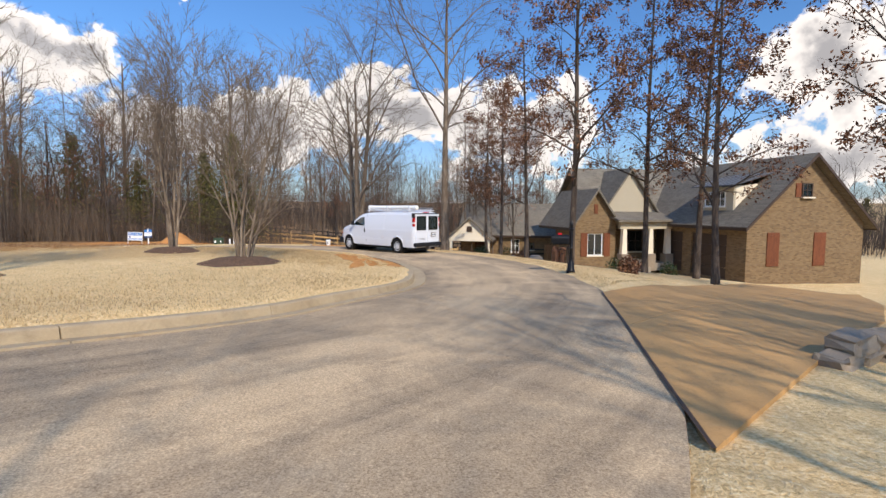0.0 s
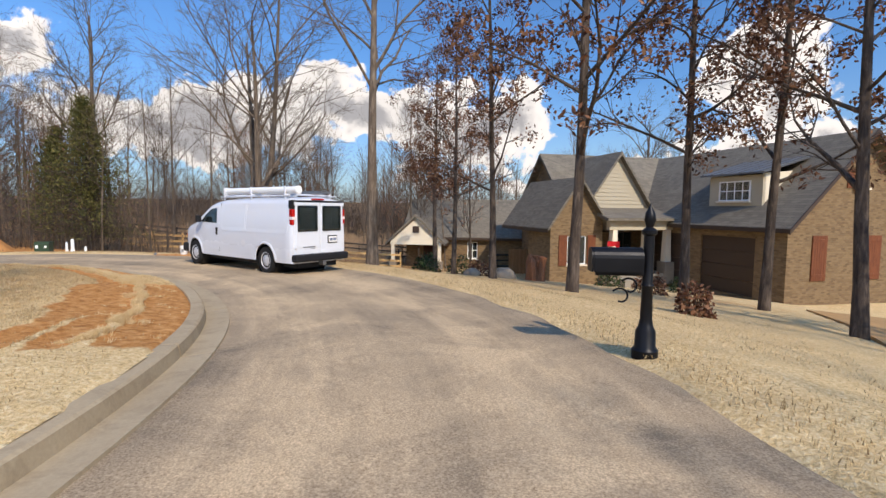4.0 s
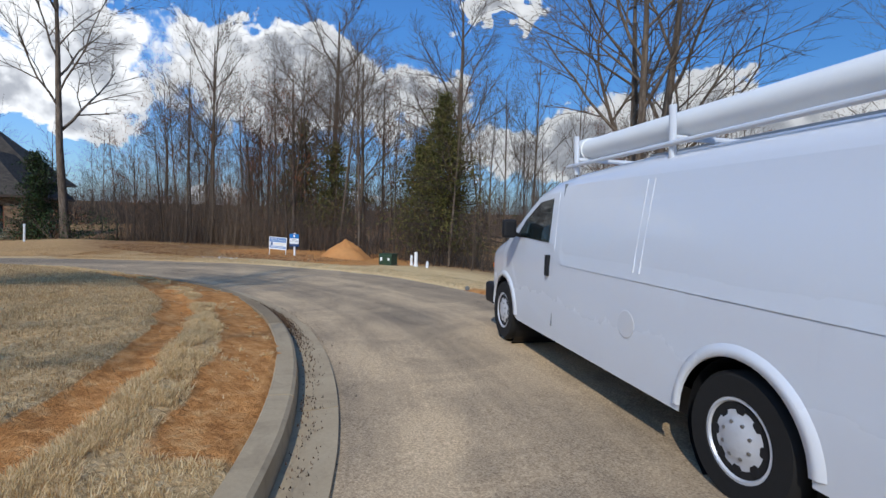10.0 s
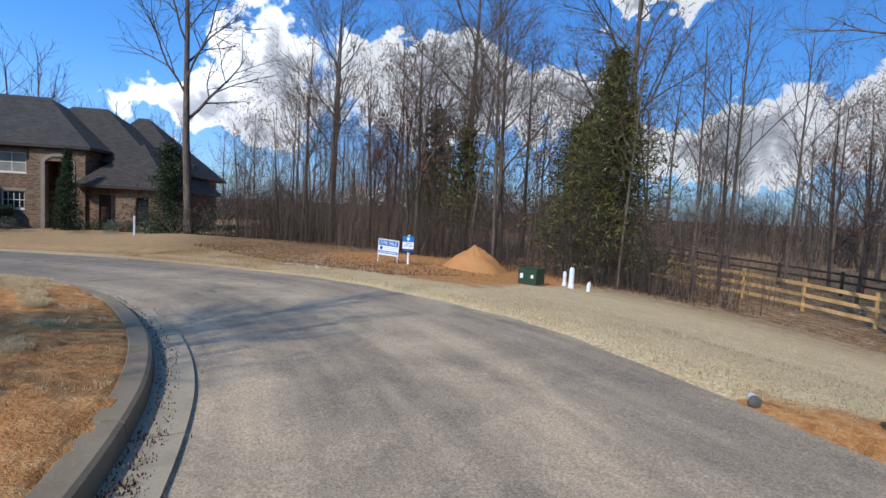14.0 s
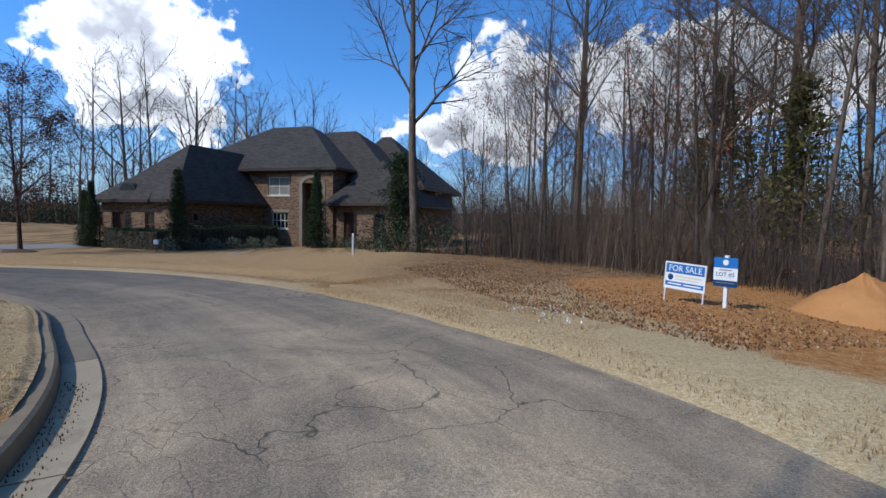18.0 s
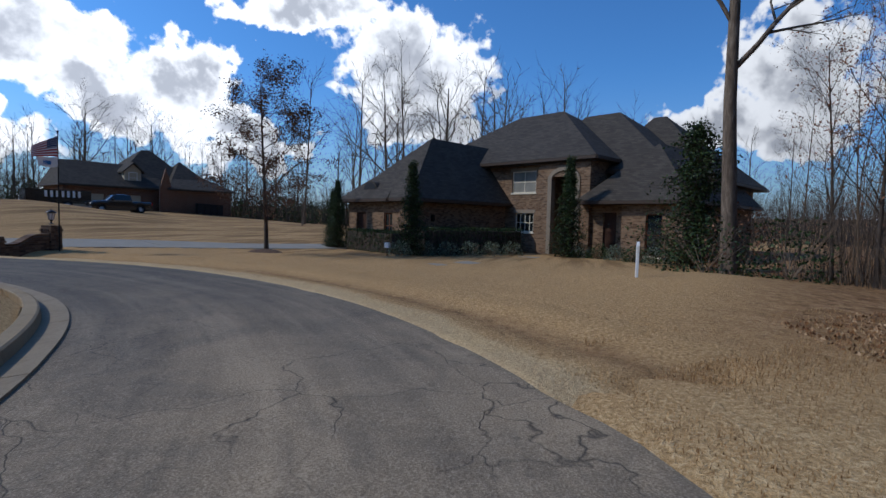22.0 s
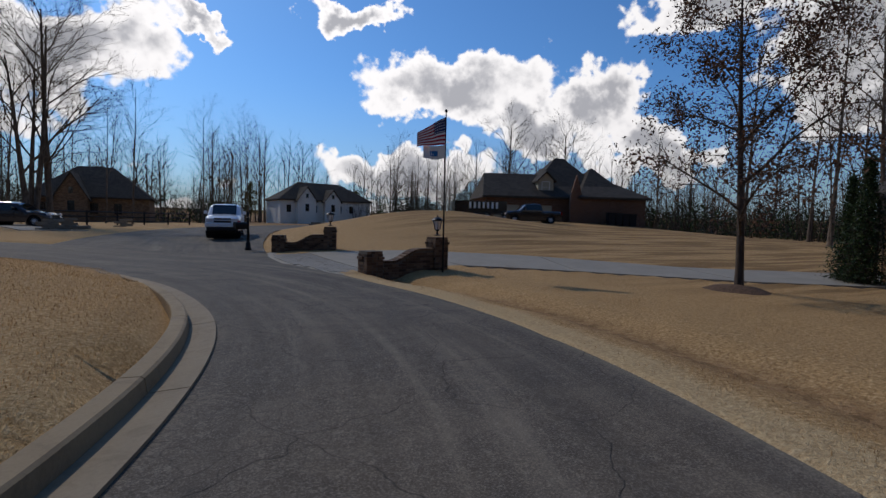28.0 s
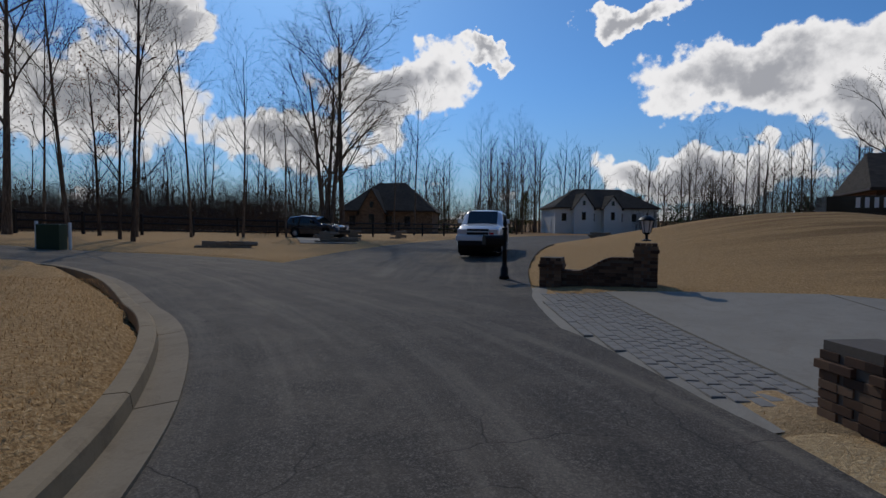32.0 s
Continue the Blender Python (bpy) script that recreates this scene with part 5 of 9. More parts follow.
def wells(parent, sh, half):
    for c in sh.arches:
        bm = bmesh.new()
        cyl(bm, (c, -half, sh.hub), (c, half, sh.hub), sh.arch_r - 0.012, n=28, caps=False)
        part("wheel_well", bm, M["plastic"], parent)


def cargo_van():
    at = (-1.47, 22.08, land(-1.47, 22.08) - 0.01)
    van = thing("cargo_van", pose(*at, 0, 0, 137.5) @ Matrix.Diagonal((0.87, 0.81, 0.87, 1)), "white cargo van with a pipe rack parked on the road", "van")
    sh = Shell(top=[(-1.200, 1.72), (-1.170, 1.95), (-1.100, 2.07), (-0.9, 2.12), (1.2, 2.12), (2.3, 2.07), (2.75, 2.02), (3.05, 1.94), (3.25, 1.83), (4.02, 1.38), (4.2, 1.34),
                    (4.5, 1.26), (4.66, 1.14), (4.75, 0.92), (4.77, 0.7)],
               wide=[(-1.200, 0.93), (-1.140, 0.975), (-1.0, 1.0), (3.2, 1.0), (4.0, 0.975), (4.5, 0.93), (4.68, 0.86), (4.77, 0.78)], arches=(0.0, 3.94), low=0.36, lean=0.15)
    W = M["van_white"]
    sh.body(W, van)
    wells(van, sh, 0.93)
    part("underbody", boxes((-1.1, 4.6, -0.7, 0.7, 0.22, 0.42)), M["plastic"], van)
    part("axle", rods(((0, -0.85, 0.38), (0, 0.85, 0.38), 0.06), ((3.94, -0.85, 0.38), (3.94, 0.85, 0.38), 0.05)), M["plastic"], van)
    for x in (0.0, 3.94):
        for s in (1, -1):
            wheel(van, x, s * 0.86, side=s)
            arch_lip(van, sh, x, s, W)
    for s in (1, -1):
        # cab door, its glass, and the stamped side panels
        door = sh.patch([(2.42, 0.47), (2.42, 1.32), (2.5, 1.87), (2.96, 1.84), (3.38, 1.6), (3.66, 1.36), (3.62, 0.95), (3.42, 0.72), (3.38, 0.47)], W, "cab_door", van, s, 0.006)
        sh.patch([(2.56, 1.35), (2.62, 1.81), (2.93, 1.78), (3.28, 1.58), (3.52, 1.38)], M["glass_car"], "door_window", door, s, 0.012, "tinted cab window")
        part("door_handle", boxes((2.5, 2.56, s * 1.0 - 0.02, s * 1.0 + 0.035, 1.0, 1.22), bevel=0.01), M["plastic"], door, "black door handle")
        sh.patch(rounded(-1.02, 2.3, 1.14, 1.93, 0.1), W, "side_panel", van, s, 0.006)
        for x in (0.95, 1.03):
            sh.patch([(x, 1.2), (x + 0.016, 1.2), (x + 0.016, 1.9), (x, 1.9)], W, "bead", van, s, 0.011)
        for x in (2.4,):
            sh.patch([(x, 0.5), (x + 0.012, 0.5), (x + 0.012, 1.95), (x, 1.95)], M["van_seam"], "seam", van, s, 0.014)
        m = part("mirror", boxes((3.32, 3.42, s * 1.06 if s > 0 else s * 1.24, s * 1.24 if s > 0 else s * 1.06, 1.36, 1.58), bevel=0.035), M["plastic"], van, "black door mirror")
        part("mirror_arm", rods(((3.42, s * 0.95, 1.38), (3.38, s * 1.1, 1.42), 0.025)), M["plastic"], m)
        # tail lamp: red, clear, red
        lamp = part("tail_lamp", boxes((-1.200, -1.060, s * 0.905 - 0.05, s * 0.905 + 0.05, 1.38, 1.80), bevel=0.02), M["red_lamp"], van, "red tail lamp with a clear band")
        part("reverse_lamp", boxes((-1.210, -1.050, s * 0.905 - 0.054, s * 0.905 + 0.054, 1.52, 1.60), bevel=0.012), M["clear_lamp"], lamp)
        part("pillar_cap", boxes((-1.195, -0.985, s * 0.84 - 0.085, s * 0.84 + 0.085, 1.80, 2.04), bevel=0.04), M["plastic"], van)
        part("side_marker", boxes((4.56, 4.64, s * 0.88 - 0.03, s * 0.88 + 0.02, 0.88, 0.95), bevel=0.01), M["amber"], van)
        part("headlamp", boxes((4.66, 4.77, s * 0.66 - 0.14, s * 0.66 + 0.14, 0.76, 0.98), bevel=0.03), M["clear_lamp"], van)
        part("rub_strip", boxes((0.5, 3.4, s * 0.975 - 0.02, s * 0.975 + 0.012, 0.36, 0.42), bevel=0.006), W, van)
        # rear doors
        y0, y1 = (0.012, 0.86) if s > 0 else (-0.86, -0.012)
        d = part("rear_door", boxes((-1.225, -1.170, y0, y1, 0.58, 1.98), bevel=0.025), W, van)
        part("window_seal", boxes((-1.236, -1.200, y0 + 0.09, y1 - 0.06, 1.20, 1.90), bevel=0.04), M["plastic"], d)
        part("rear_window", boxes((-1.242, -1.210, y0 + 0.115, y1 - 0.085, 1.225, 1.875), bevel=0.03), M["glass_car"], d, "dark rear glass behind wire mesh")
        grid = bmesh.new()
        for i in range(11):
            z = 1.27 + 0.055 * i
            cyl(grid, (-1.245, y0 + 0.22, z), (-1.245, y1 - 0.15, z), 0.0025, n=4)
        for i in range(9):
            y = y0 + 0.22 + (y1 - y0 - 0.37) * i / 8
            cyl(grid, (-1.246, y, 1.25), (-1.246, y, 1.84), 0.0025, n=4)
        part("wire_mesh", grid, M["mesh_grey"], d, "grey security mesh")
        for z in (0.75, 1.9):
            part("hinge", boxes((-1.240, -1.180, s * 0.86 - 0.03, s * 0.86 + 0.03, z, z + 0.09), bevel=0.008), W, d)
    part("fuel_flap", lathe([(0.0, -0.001), (0.105, -0.001), (0.107, 0.002), (0.1, 0.004), (0.0, 0.004)], 24), W, van).matrix_basis = pose(1.08, 1.002, 0.80, -90, 0, 0)
    part("windscreen", prism([(3.24, 1.80), (3.27, 1.85), (4.04, 1.42), (4.0, 1.36)], 1.5), M["glass_car"], van, "raked windscreen").location = (0.0, -0.75, 0.0)
    part("grille", boxes((4.73, 4.8, -0.5, 0.5, 0.72, 0.98), bevel=0.02), M["plastic"], van)
    part("front_bumper", boxes((4.45, 4.86, -0.95, 0.95, 0.36, 0.66), bevel=0.06), M["plastic"], van, "black front bumper")
    bump = part("rear_bumper", boxes((-1.360, -1.120, -0.96, 0.96, 0.40, 0.60), bevel=0.05), M["plastic"], van, "black step bumper with a steel tread")
    part("tread", boxes((-1.350, -1.200, -0.34, 0.34, 0.596, 0.612), bevel=0.004), M["steel"], bump)
    part("hitch", boxes((-1.400, -1.200, -0.06, 0.06, 0.28, 0.4), bevel=0.01), M["steel"], bump)
    plate = part("plate_frame", boxes((-1.245, -1.220, -0.62, -0.26, 0.86, 1.08), bevel=0.01), M["plastic"], van)
    part("number_plate", boxes((-1.252, -1.230, -0.59, -0.29, 0.89, 1.05), bevel=0.004), M["white"], plate, "plate with plain bars")
    part("plate_bar", boxes(*[(-1.256, -1.245, -0.56 + 0.05 * i, -0.525 + 0.05 * i, 0.93, 1.01) for i in range(5)]), M["ink"], plate)
    part("badge", boxes((-1.236, -1.220, 0.2, 0.62, 0.775, 0.80), (-1.236, -1.220, 0.2, 0.36, 0.735, 0.75)), M["steel"], van)
    part("roof_edge", boxes((-1.20, -1.12, -0.76, 0.76, 1.985, 2.035), bevel=0.02), M["plastic"], van, "black trim over the rear doors")
    part("brake_lamp", boxes((-1.150, -1.080, -0.22, 0.22, 2.05, 2.09), bevel=0.01), M["red_lamp"], van)
    # roof rack with a capped plastic pipe and a ladder
    rack = thing("roof_rack", (0, 0, 0), "", "")
    for key in ("label", "category"):
        if key in rack:
            del rack[key]
    rack.parent = van
    rack.matrix_world = Matrix()
    rack.matrix_basis = Matrix()
    for x in (-0.72, 0.9, 2.35):
        b = bmesh.new()
        cyl(b, (x, -0.82, 2.19), (x, 0.82, 2.19), 0.022)
        for s in (1, -1):
            cyl(b, (x, s * 0.80, 2.04), (x, s * 0.82, 2.42 if s > 0 else 2.26), 0.028)
        part("crossbar", b, M["van_white"], rack)
    for s in (1, -1):
        part("side_rail", rods(((-0.95, s * 0.83, 2.16), (2.5, s * 0.83, 2.13), 0.02)), M["van_white"], rack)
    part("pipe", rods(((-1.12, 0.64, 2.31), (2.45, 0.64, 2.31), 0.098), ((-1.100, 0.64, 2.31), (-1.02, 0.64, 2.31), 0.113), ((2.38, 0.64, 2.31), (2.5, 0.64, 2.31), 0.113), n=24), M["pvc"], rack, "white capped plastic pipe").data.set_sharp_from_angle(angle=radians(30))
    lad = bmesh.new()
    for y in (-0.62, -0.2):
        box(lad, -1.050, 2.5, y - 0.015, y + 0.015, 2.24, 2.31)
    for i in range(12):
        cyl(lad, (-1.0 + 0.3 * i, -0.62, 2.275), (-1.0 + 0.3 * i, -0.2, 2.275), 0.016, n=8)
    part("ladder", lad, M["steel"], rack, "grey aluminium ladder")
    return van


def car(name, at, yaw, label, paint, kind):
    """A parked car or pickup seen from some way off."""
    ob = thing(name, pose(*at, 0, 0, yaw), label, "car" if kind == "suv" else "truck")
    if kind == "truck":
        top = [(-1.15, 1.12), (-1.1, 1.2), (0.75, 1.2), (0.78, 1.3), (0.95, 1.86), (1.5, 1.93), (2.2, 1.9), (2.5, 1.82), (3.1, 1.24), (4.3, 1.14), (4.5, 1.0), (4.55, 0.8)]
        glass = [(1.0, 1.28), (1.08, 1.78), (2.2, 1.78), (2.7, 1.3)]
        axle = 3.6
    elif kind == "big":
        top = [(-1.15, 1.5), (-1.1, 1.8), (-0.9, 1.98), (0.5, 2.03), (1.6, 2.0), (1.95, 1.92), (2.55, 1.36), (3.7, 1.25), (3.95, 1.12), (4.02, 0.9)]
        glass = [(-0.85, 1.38), (-0.75, 1.85), (1.6, 1.85), (2.15, 1.4)]
        axle = 3.0
    else:
        top = [(-0.9, 1.1), (-0.86, 1.3), (-0.55, 1.6), (0.3, 1.7), (1.2, 1.68), (1.5, 1.6), (2.2, 1.1), (3.3, 0.98), (3.6, 0.85), (3.66, 0.65)]
        glass = [(-0.5, 1.12), (-0.35, 1.5), (1.2, 1.55), (1.85, 1.12)]
        axle = 2.75
    r = {"truck": 0.38, "big": 0.41, "suv": 0.36}[kind]
    n0, n1 = top[0][0], top[-1][0]
    sh = Shell(top, [(n0, 0.85), (n0 + 0.2, 0.97), (axle, 0.98), (n1 - 0.2, 0.92), (n1, 0.8)], (0.0, axle), low=0.42 if kind == "big" else 0.32, lean=0.22, belt=1.15 if kind != "suv" else 0.95, arch_r=r + 0.08, hub=r)
    sh.body(paint, ob)
    wells(ob, sh, 0.9)
    part("underbody", boxes((n0 + 0.3, n1 - 0.4, -0.7, 0.7, 0.26, 0.46)), M["plastic"], ob)
    for x in (0.0, axle):
        for s in (1, -1):
            wheel(ob, x, s * 0.84, r, 0.24, s)
    for s in (1, -1):
        sh.patch(glass, M["glass_car"], "side_window", ob, s, 0.008)
        mid = (glass[1][0] + glass[2][0]) / 2
        sh.patch([(mid - 0.04, glass[0][1]), (mid - 0.04, glass[1][1]), (mid + 0.04, glass[1][1]), (mid + 0.04, glass[0][1])], paint, "pillar", ob, s, 0.014)
        part("headlamp", boxes((n1 - 0.22, n1 - 0.02, s * 0.66 - 0.17, s * 0.66 + 0.17, 0.78, 0.96) if kind != "big" else (n1 - 0.2, n1 + 0.01, s * 0.68 - 0.2, s * 0.68 + 0.18, 0.92, 1.12), bevel=0.03), M["clear_lamp"], ob)
        part("mirror", boxes((glass[2][0] + 0.3, glass[2][0] + 0.42, s * 1.1 - 0.1, s * 1.1 + 0.1, glass[0][1], glass[0][1] + 0.2), bevel=0.03), paint if kind == "big" else M["plastic"], ob)
        part("tail_lamp", boxes((n0 - 0.02, n0 + 0.1, s * 0.84 - 0.07, s * 0.84 + 0.07, 0.85, 1.15), bevel=0.02), M["red_lamp"], ob)
    a, b = (top[-5], top[-6]) if kind == "truck" else (top[-4], top[-5])
    part("windscreen", prism([(a[0] + 0.02, a[1] + 0.02), (b[0] + 0.02, b[1] + 0.03), (b[0] - 0.03, b[1] - 0.02), (a[0] - 0.03, a[1] - 0.03)], 1.34), M["glass_car"], ob).location = (0, -0.67, 0)
    if kind == "big":
        part("grille", boxes((n1 - 0.1, n1 + 0.03, -0.46, 0.46, 0.88, 1.14), bevel=0.02), M["plastic"], ob, "black grille")
        part("grille_bar", boxes((n1 - 0.1, n1 + 0.05, -0.46, 0.46, 0.99, 1.04), bevel=0.01), paint, ob)
        part("bumper", boxes((n1 - 0.3, n1 + 0.1, -0.93, 0.93, 0.62, 0.86), bevel=0.05), paint, ob)
        part("lower_bumper", boxes((n1 - 0.3, n1 + 0.06, -0.85, 0.85, 0.40, 0.62), bevel=0.04), M["plastic"], ob)
    else:
        part("bumper", boxes((n1 - 0.25, n1 + 0.08, -0.88, 0.88, 0.42, 0.62), bevel=0.05), M["steel"] if kind == "truck" else M["plastic"], ob)
        part("grille", boxes((n1 - 0.15, n1 + 0.01, -0.45, 0.45, 0.66, 0.82), bevel=0.02), M["plastic"], ob)
    return ob


cargo_van()
wt = car("pickup", (-28.2, -10.0, land(-28.2, -10.0) + 0.02), 79, "white four-wheel truck standing on the street", M["truck_white"], "big")
wt.matrix_world = wt.matrix_world @ Matrix.Diagonal((0.8, 0.8, 0.8, 1))
bt = car("pickup", (-50.6, -10.2, land(-50.6, -10.2)), 336, "black pickup parked beside the brick house", M["car_black"], "truck")
bt.matrix_world = bt.matrix_world @ Matrix.Diagonal((0.76, 0.76, 0.76, 1))
car("family_car", (-15.3, -28.5, land(-15.3, -28.5)), 160, "dark blue family car parked on the far drive", M["car_blue"], "suv")

# ---------- houses ----------
def wall(parent, p0, p1, z0, z1, mat, holes=(), thick=0.25, name="wall", label=""):
    """A wall from p0 to p1 (x, y), seen from its right-hand side; holes are (from, to, low, high) along it."""
    d = Vector((p1[0] - p0[0], p1[1] - p0[1]))
    L = d.length
    bm = bmesh.new()
    cuts = sorted({0.0, L, *[h[0] for h in holes], *[h[1] for h in holes]})
    for a, b in zip(cuts, cuts[1:]):
        mine = sorted([h for h in holes if h[0] <= a + 1e-6 and h[1] >= b - 1e-6], key=lambda h: h[2])
        low = z0
        for h in mine:
            if h[2] > low + 1e-4:
                box(bm, a, b, 0, thick, low, h[2])
            low = h[3]
        if z1 > low + 1e-4:
            box(bm, a, b, 0, thick, low, z1)
    bmesh.ops.remove_doubles(bm, verts=bm.verts, dist=0.0005)
    m = Matrix.Translation((p0[0], p0[1], 0)) @ Matrix.Rotation(math.atan2(d.y, d.x), 4, "Z")
    bmesh.ops.transform(bm, matrix=m, verts=bm.verts)
    return part(name, bm, mat, parent, label), m


def window(parent, m, a, b, z0, z1, frame="white", rows=2, cols=2, sill=True, glass="glass"):
    """A window set into a wall's opening; m is the wall's own frame."""
    w = new("window")
    w.parent = parent
    w.matrix_basis = m
    part("window_frame", boxes((a, b, 0.06, 0.14, z0, z0 + 0.06), (a, b, 0.06, 0.14, z1 - 0.06, z1), (a, a + 0.06, 0.06, 0.14, z0 + 0.06, z1 - 0.06), (b - 0.06, b, 0.06, 0.14, z0 + 0.06, z1 - 0.06)), M[frame], w)
    part("pane", boxes((a + 0.06, b - 0.06, 0.10, 0.115, z0 + 0.06, z1 - 0.06)), M[glass], w)
    bars = []
    for i in range(1, cols):
        x = a + (b - a) * i / cols
        bars.append((x - 0.02, x + 0.02, 0.085, 0.125, z0 + 0.06, z1 - 0.06))
    for i in range(1, rows):
        z = z0 + (z1 - z0) * i / rows
        bars.append((a + 0.06, b - 0.06, 0.08, 0.12, z - 0.02, z + 0.02))
    if bars:
        part("glazing_bar", boxes(*bars), M[frame], w)
    if sill:
        part("window_sill", boxes((a - 0.06, b + 0.06, -0.05, 0.1, z0 - 0.08, z0), bevel=0.01), M["cream"], w)
    return w


def shutter(parent, m, a, b, z0, z1):
    bm = boxes((a, b, -0.05, -0.006, z0, z1), bevel=0.006)
    n = int((b - a) / 0.12)
    for i in range(1, n):
        x = a + (b - a) * i / n
        box(bm, x - 0.006, x + 0.006, -0.056, -0.05, z0 + 0.02, z1 - 0.02)
    for z in (z0 + 0.18, z1 - 0.26):
        box(bm, a + 0.02, b - 0.02, -0.07, -0.05, z, z + 0.1)
    bmesh.ops.transform(bm, matrix=m, verts=bm.verts)
    return part("shutter", bm, M["shutter"], parent, "stained wooden board shutter")


def gable_roof(parent, x0, x1, y0, y1, eave, ridge, axis, mat, over=0.4, thick=0.16, name="roof"):
    """Two pitched slabs with a fascia; the ridge runs along the axis."""
    if axis == "y":
        c, half, a0, a1 = (x0 + x1) / 2, (x1 - x0) / 2, y0 - over, y1 + over
    else:
        c, half, a0, a1 = (y0 + y1) / 2, (y1 - y0) / 2, x0 - over, x1 + over
    slope = (ridge - eave) / half
    e = eave - over * slope
    top = [(c - half - over, e + thick), (c, ridge + thick * 1.3), (c + half + over, e + thick)]
    low = [(c + half + over, e), (c, ridge), (c - half - over, e)]
    bm = prism(top + low, a1 - a0, axis)
    bmesh.ops.translate(bm, vec=(0, a0, 0) if axis == "y" else (a0, 0, 0), verts=bm.verts)
    ob = part(name, bm, mat, parent)
    for s in (-1, 1):
        u = c + s * (half + over)
        r = (u - 0.02, u + 0.02, a0, a1, e - 0.05, e + thick * 0.8) if axis == "y" else (a0, a1, u - 0.02, u + 0.02, e - 0.05, e + thick * 0.8)
        part("gutter", boxes(r), M["trimdark"], ob)
    return ob


def gable_end(parent, lo, hi, at, eave, ridge, axis, mat, thick=0.22, name="gable_wall"):
    bm = prism([(lo, eave), (hi, eave), ((lo + hi) / 2, ridge)], thick, axis)
    bmesh.ops.translate(bm, vec=(0, at, 0) if axis == "y" else (at, 0, 0), verts=bm.verts)
    return part(name, bm, mat, parent)


def hip_roof(parent, x0, x1, y0, y1, eave, ridge, mat, r0, r1, over=0.45, name="roof"):
    """A hipped roof whose ridge runs between two plan points."""
    bm = bmesh.new()
    X0, X1, Y0, Y1 = x0 - over, x1 + over, y0 - over, y1 + over
    lo = [bm.verts.new((x, y, eave - 0.12)) for x, y in ((X0, Y0), (X1, Y0), (X1, Y1), (X0, Y1))]
    up = [bm.verts.new((x, y, eave + 0.08)) for x, y in ((X0, Y0), (X1, Y0), (X1, Y1), (X0, Y1))]
    a, b = bm.verts.new((*r0, ridge)), bm.verts.new((*r1, ridge))
    bm.faces.new(list(reversed(lo)))
    for i in range(4):
        bm.faces.new((lo[i], lo[(i + 1) % 4], up[(i + 1) % 4], up[i]))
    if abs(r1[1] - r0[1]) >= abs(r1[0] - r0[0]):
        bm.faces.new((up[0], up[1], a))
        bm.faces.new((up[1], up[2], b, a))
        bm.faces.new((up[2], up[3], b))
        bm.faces.new((up[3], up[0], a, b))
    else:
        bm.faces.new((up[0], up[1], b, a))
        bm.faces.new((up[1], up[2], b))
        bm.faces.new((up[2], up[3], a, b))
        bm.faces.new((up[3], up[0], a))
    bmesh.ops.recalc_face_normals(bm, faces=bm.faces)
    ob = part(name, bm, mat, parent)
    for r in ((X0, X1, Y0 - 0.07, Y0, eave - 0.1, eave + 0.04), (X0 - 0.07, X0, Y0, Y1, eave - 0.1, eave + 0.04), (X1, X1 + 0.07, Y0, Y1, eave - 0.1, eave + 0.04)):
        part("gutter", boxes(r), M["trimdark"], ob)
    return ob


def ring(parent, x0, x1, y0, y1, z0, z1, mat, front=(), left=(), right=()):
    """Four walls; openings in the front (y0), left (x0) and right (x1) sides. Returns the three frames."""
    _, mf = wall(parent, (x0, y0), (x1, y0), z0, z1, mat, front)
    _, mr = wall(parent, (x1, y0 + 0.25), (x1, y1 - 0.25), z0, z1, mat, right)
    wall(parent, (x1, y1), (x0, y1), z0, z1, mat)
    _, ml = wall(parent, (x0, y1 - 0.25), (x0, y0 + 0.25), z0, z1, mat, left)
    return mf, ml, mr


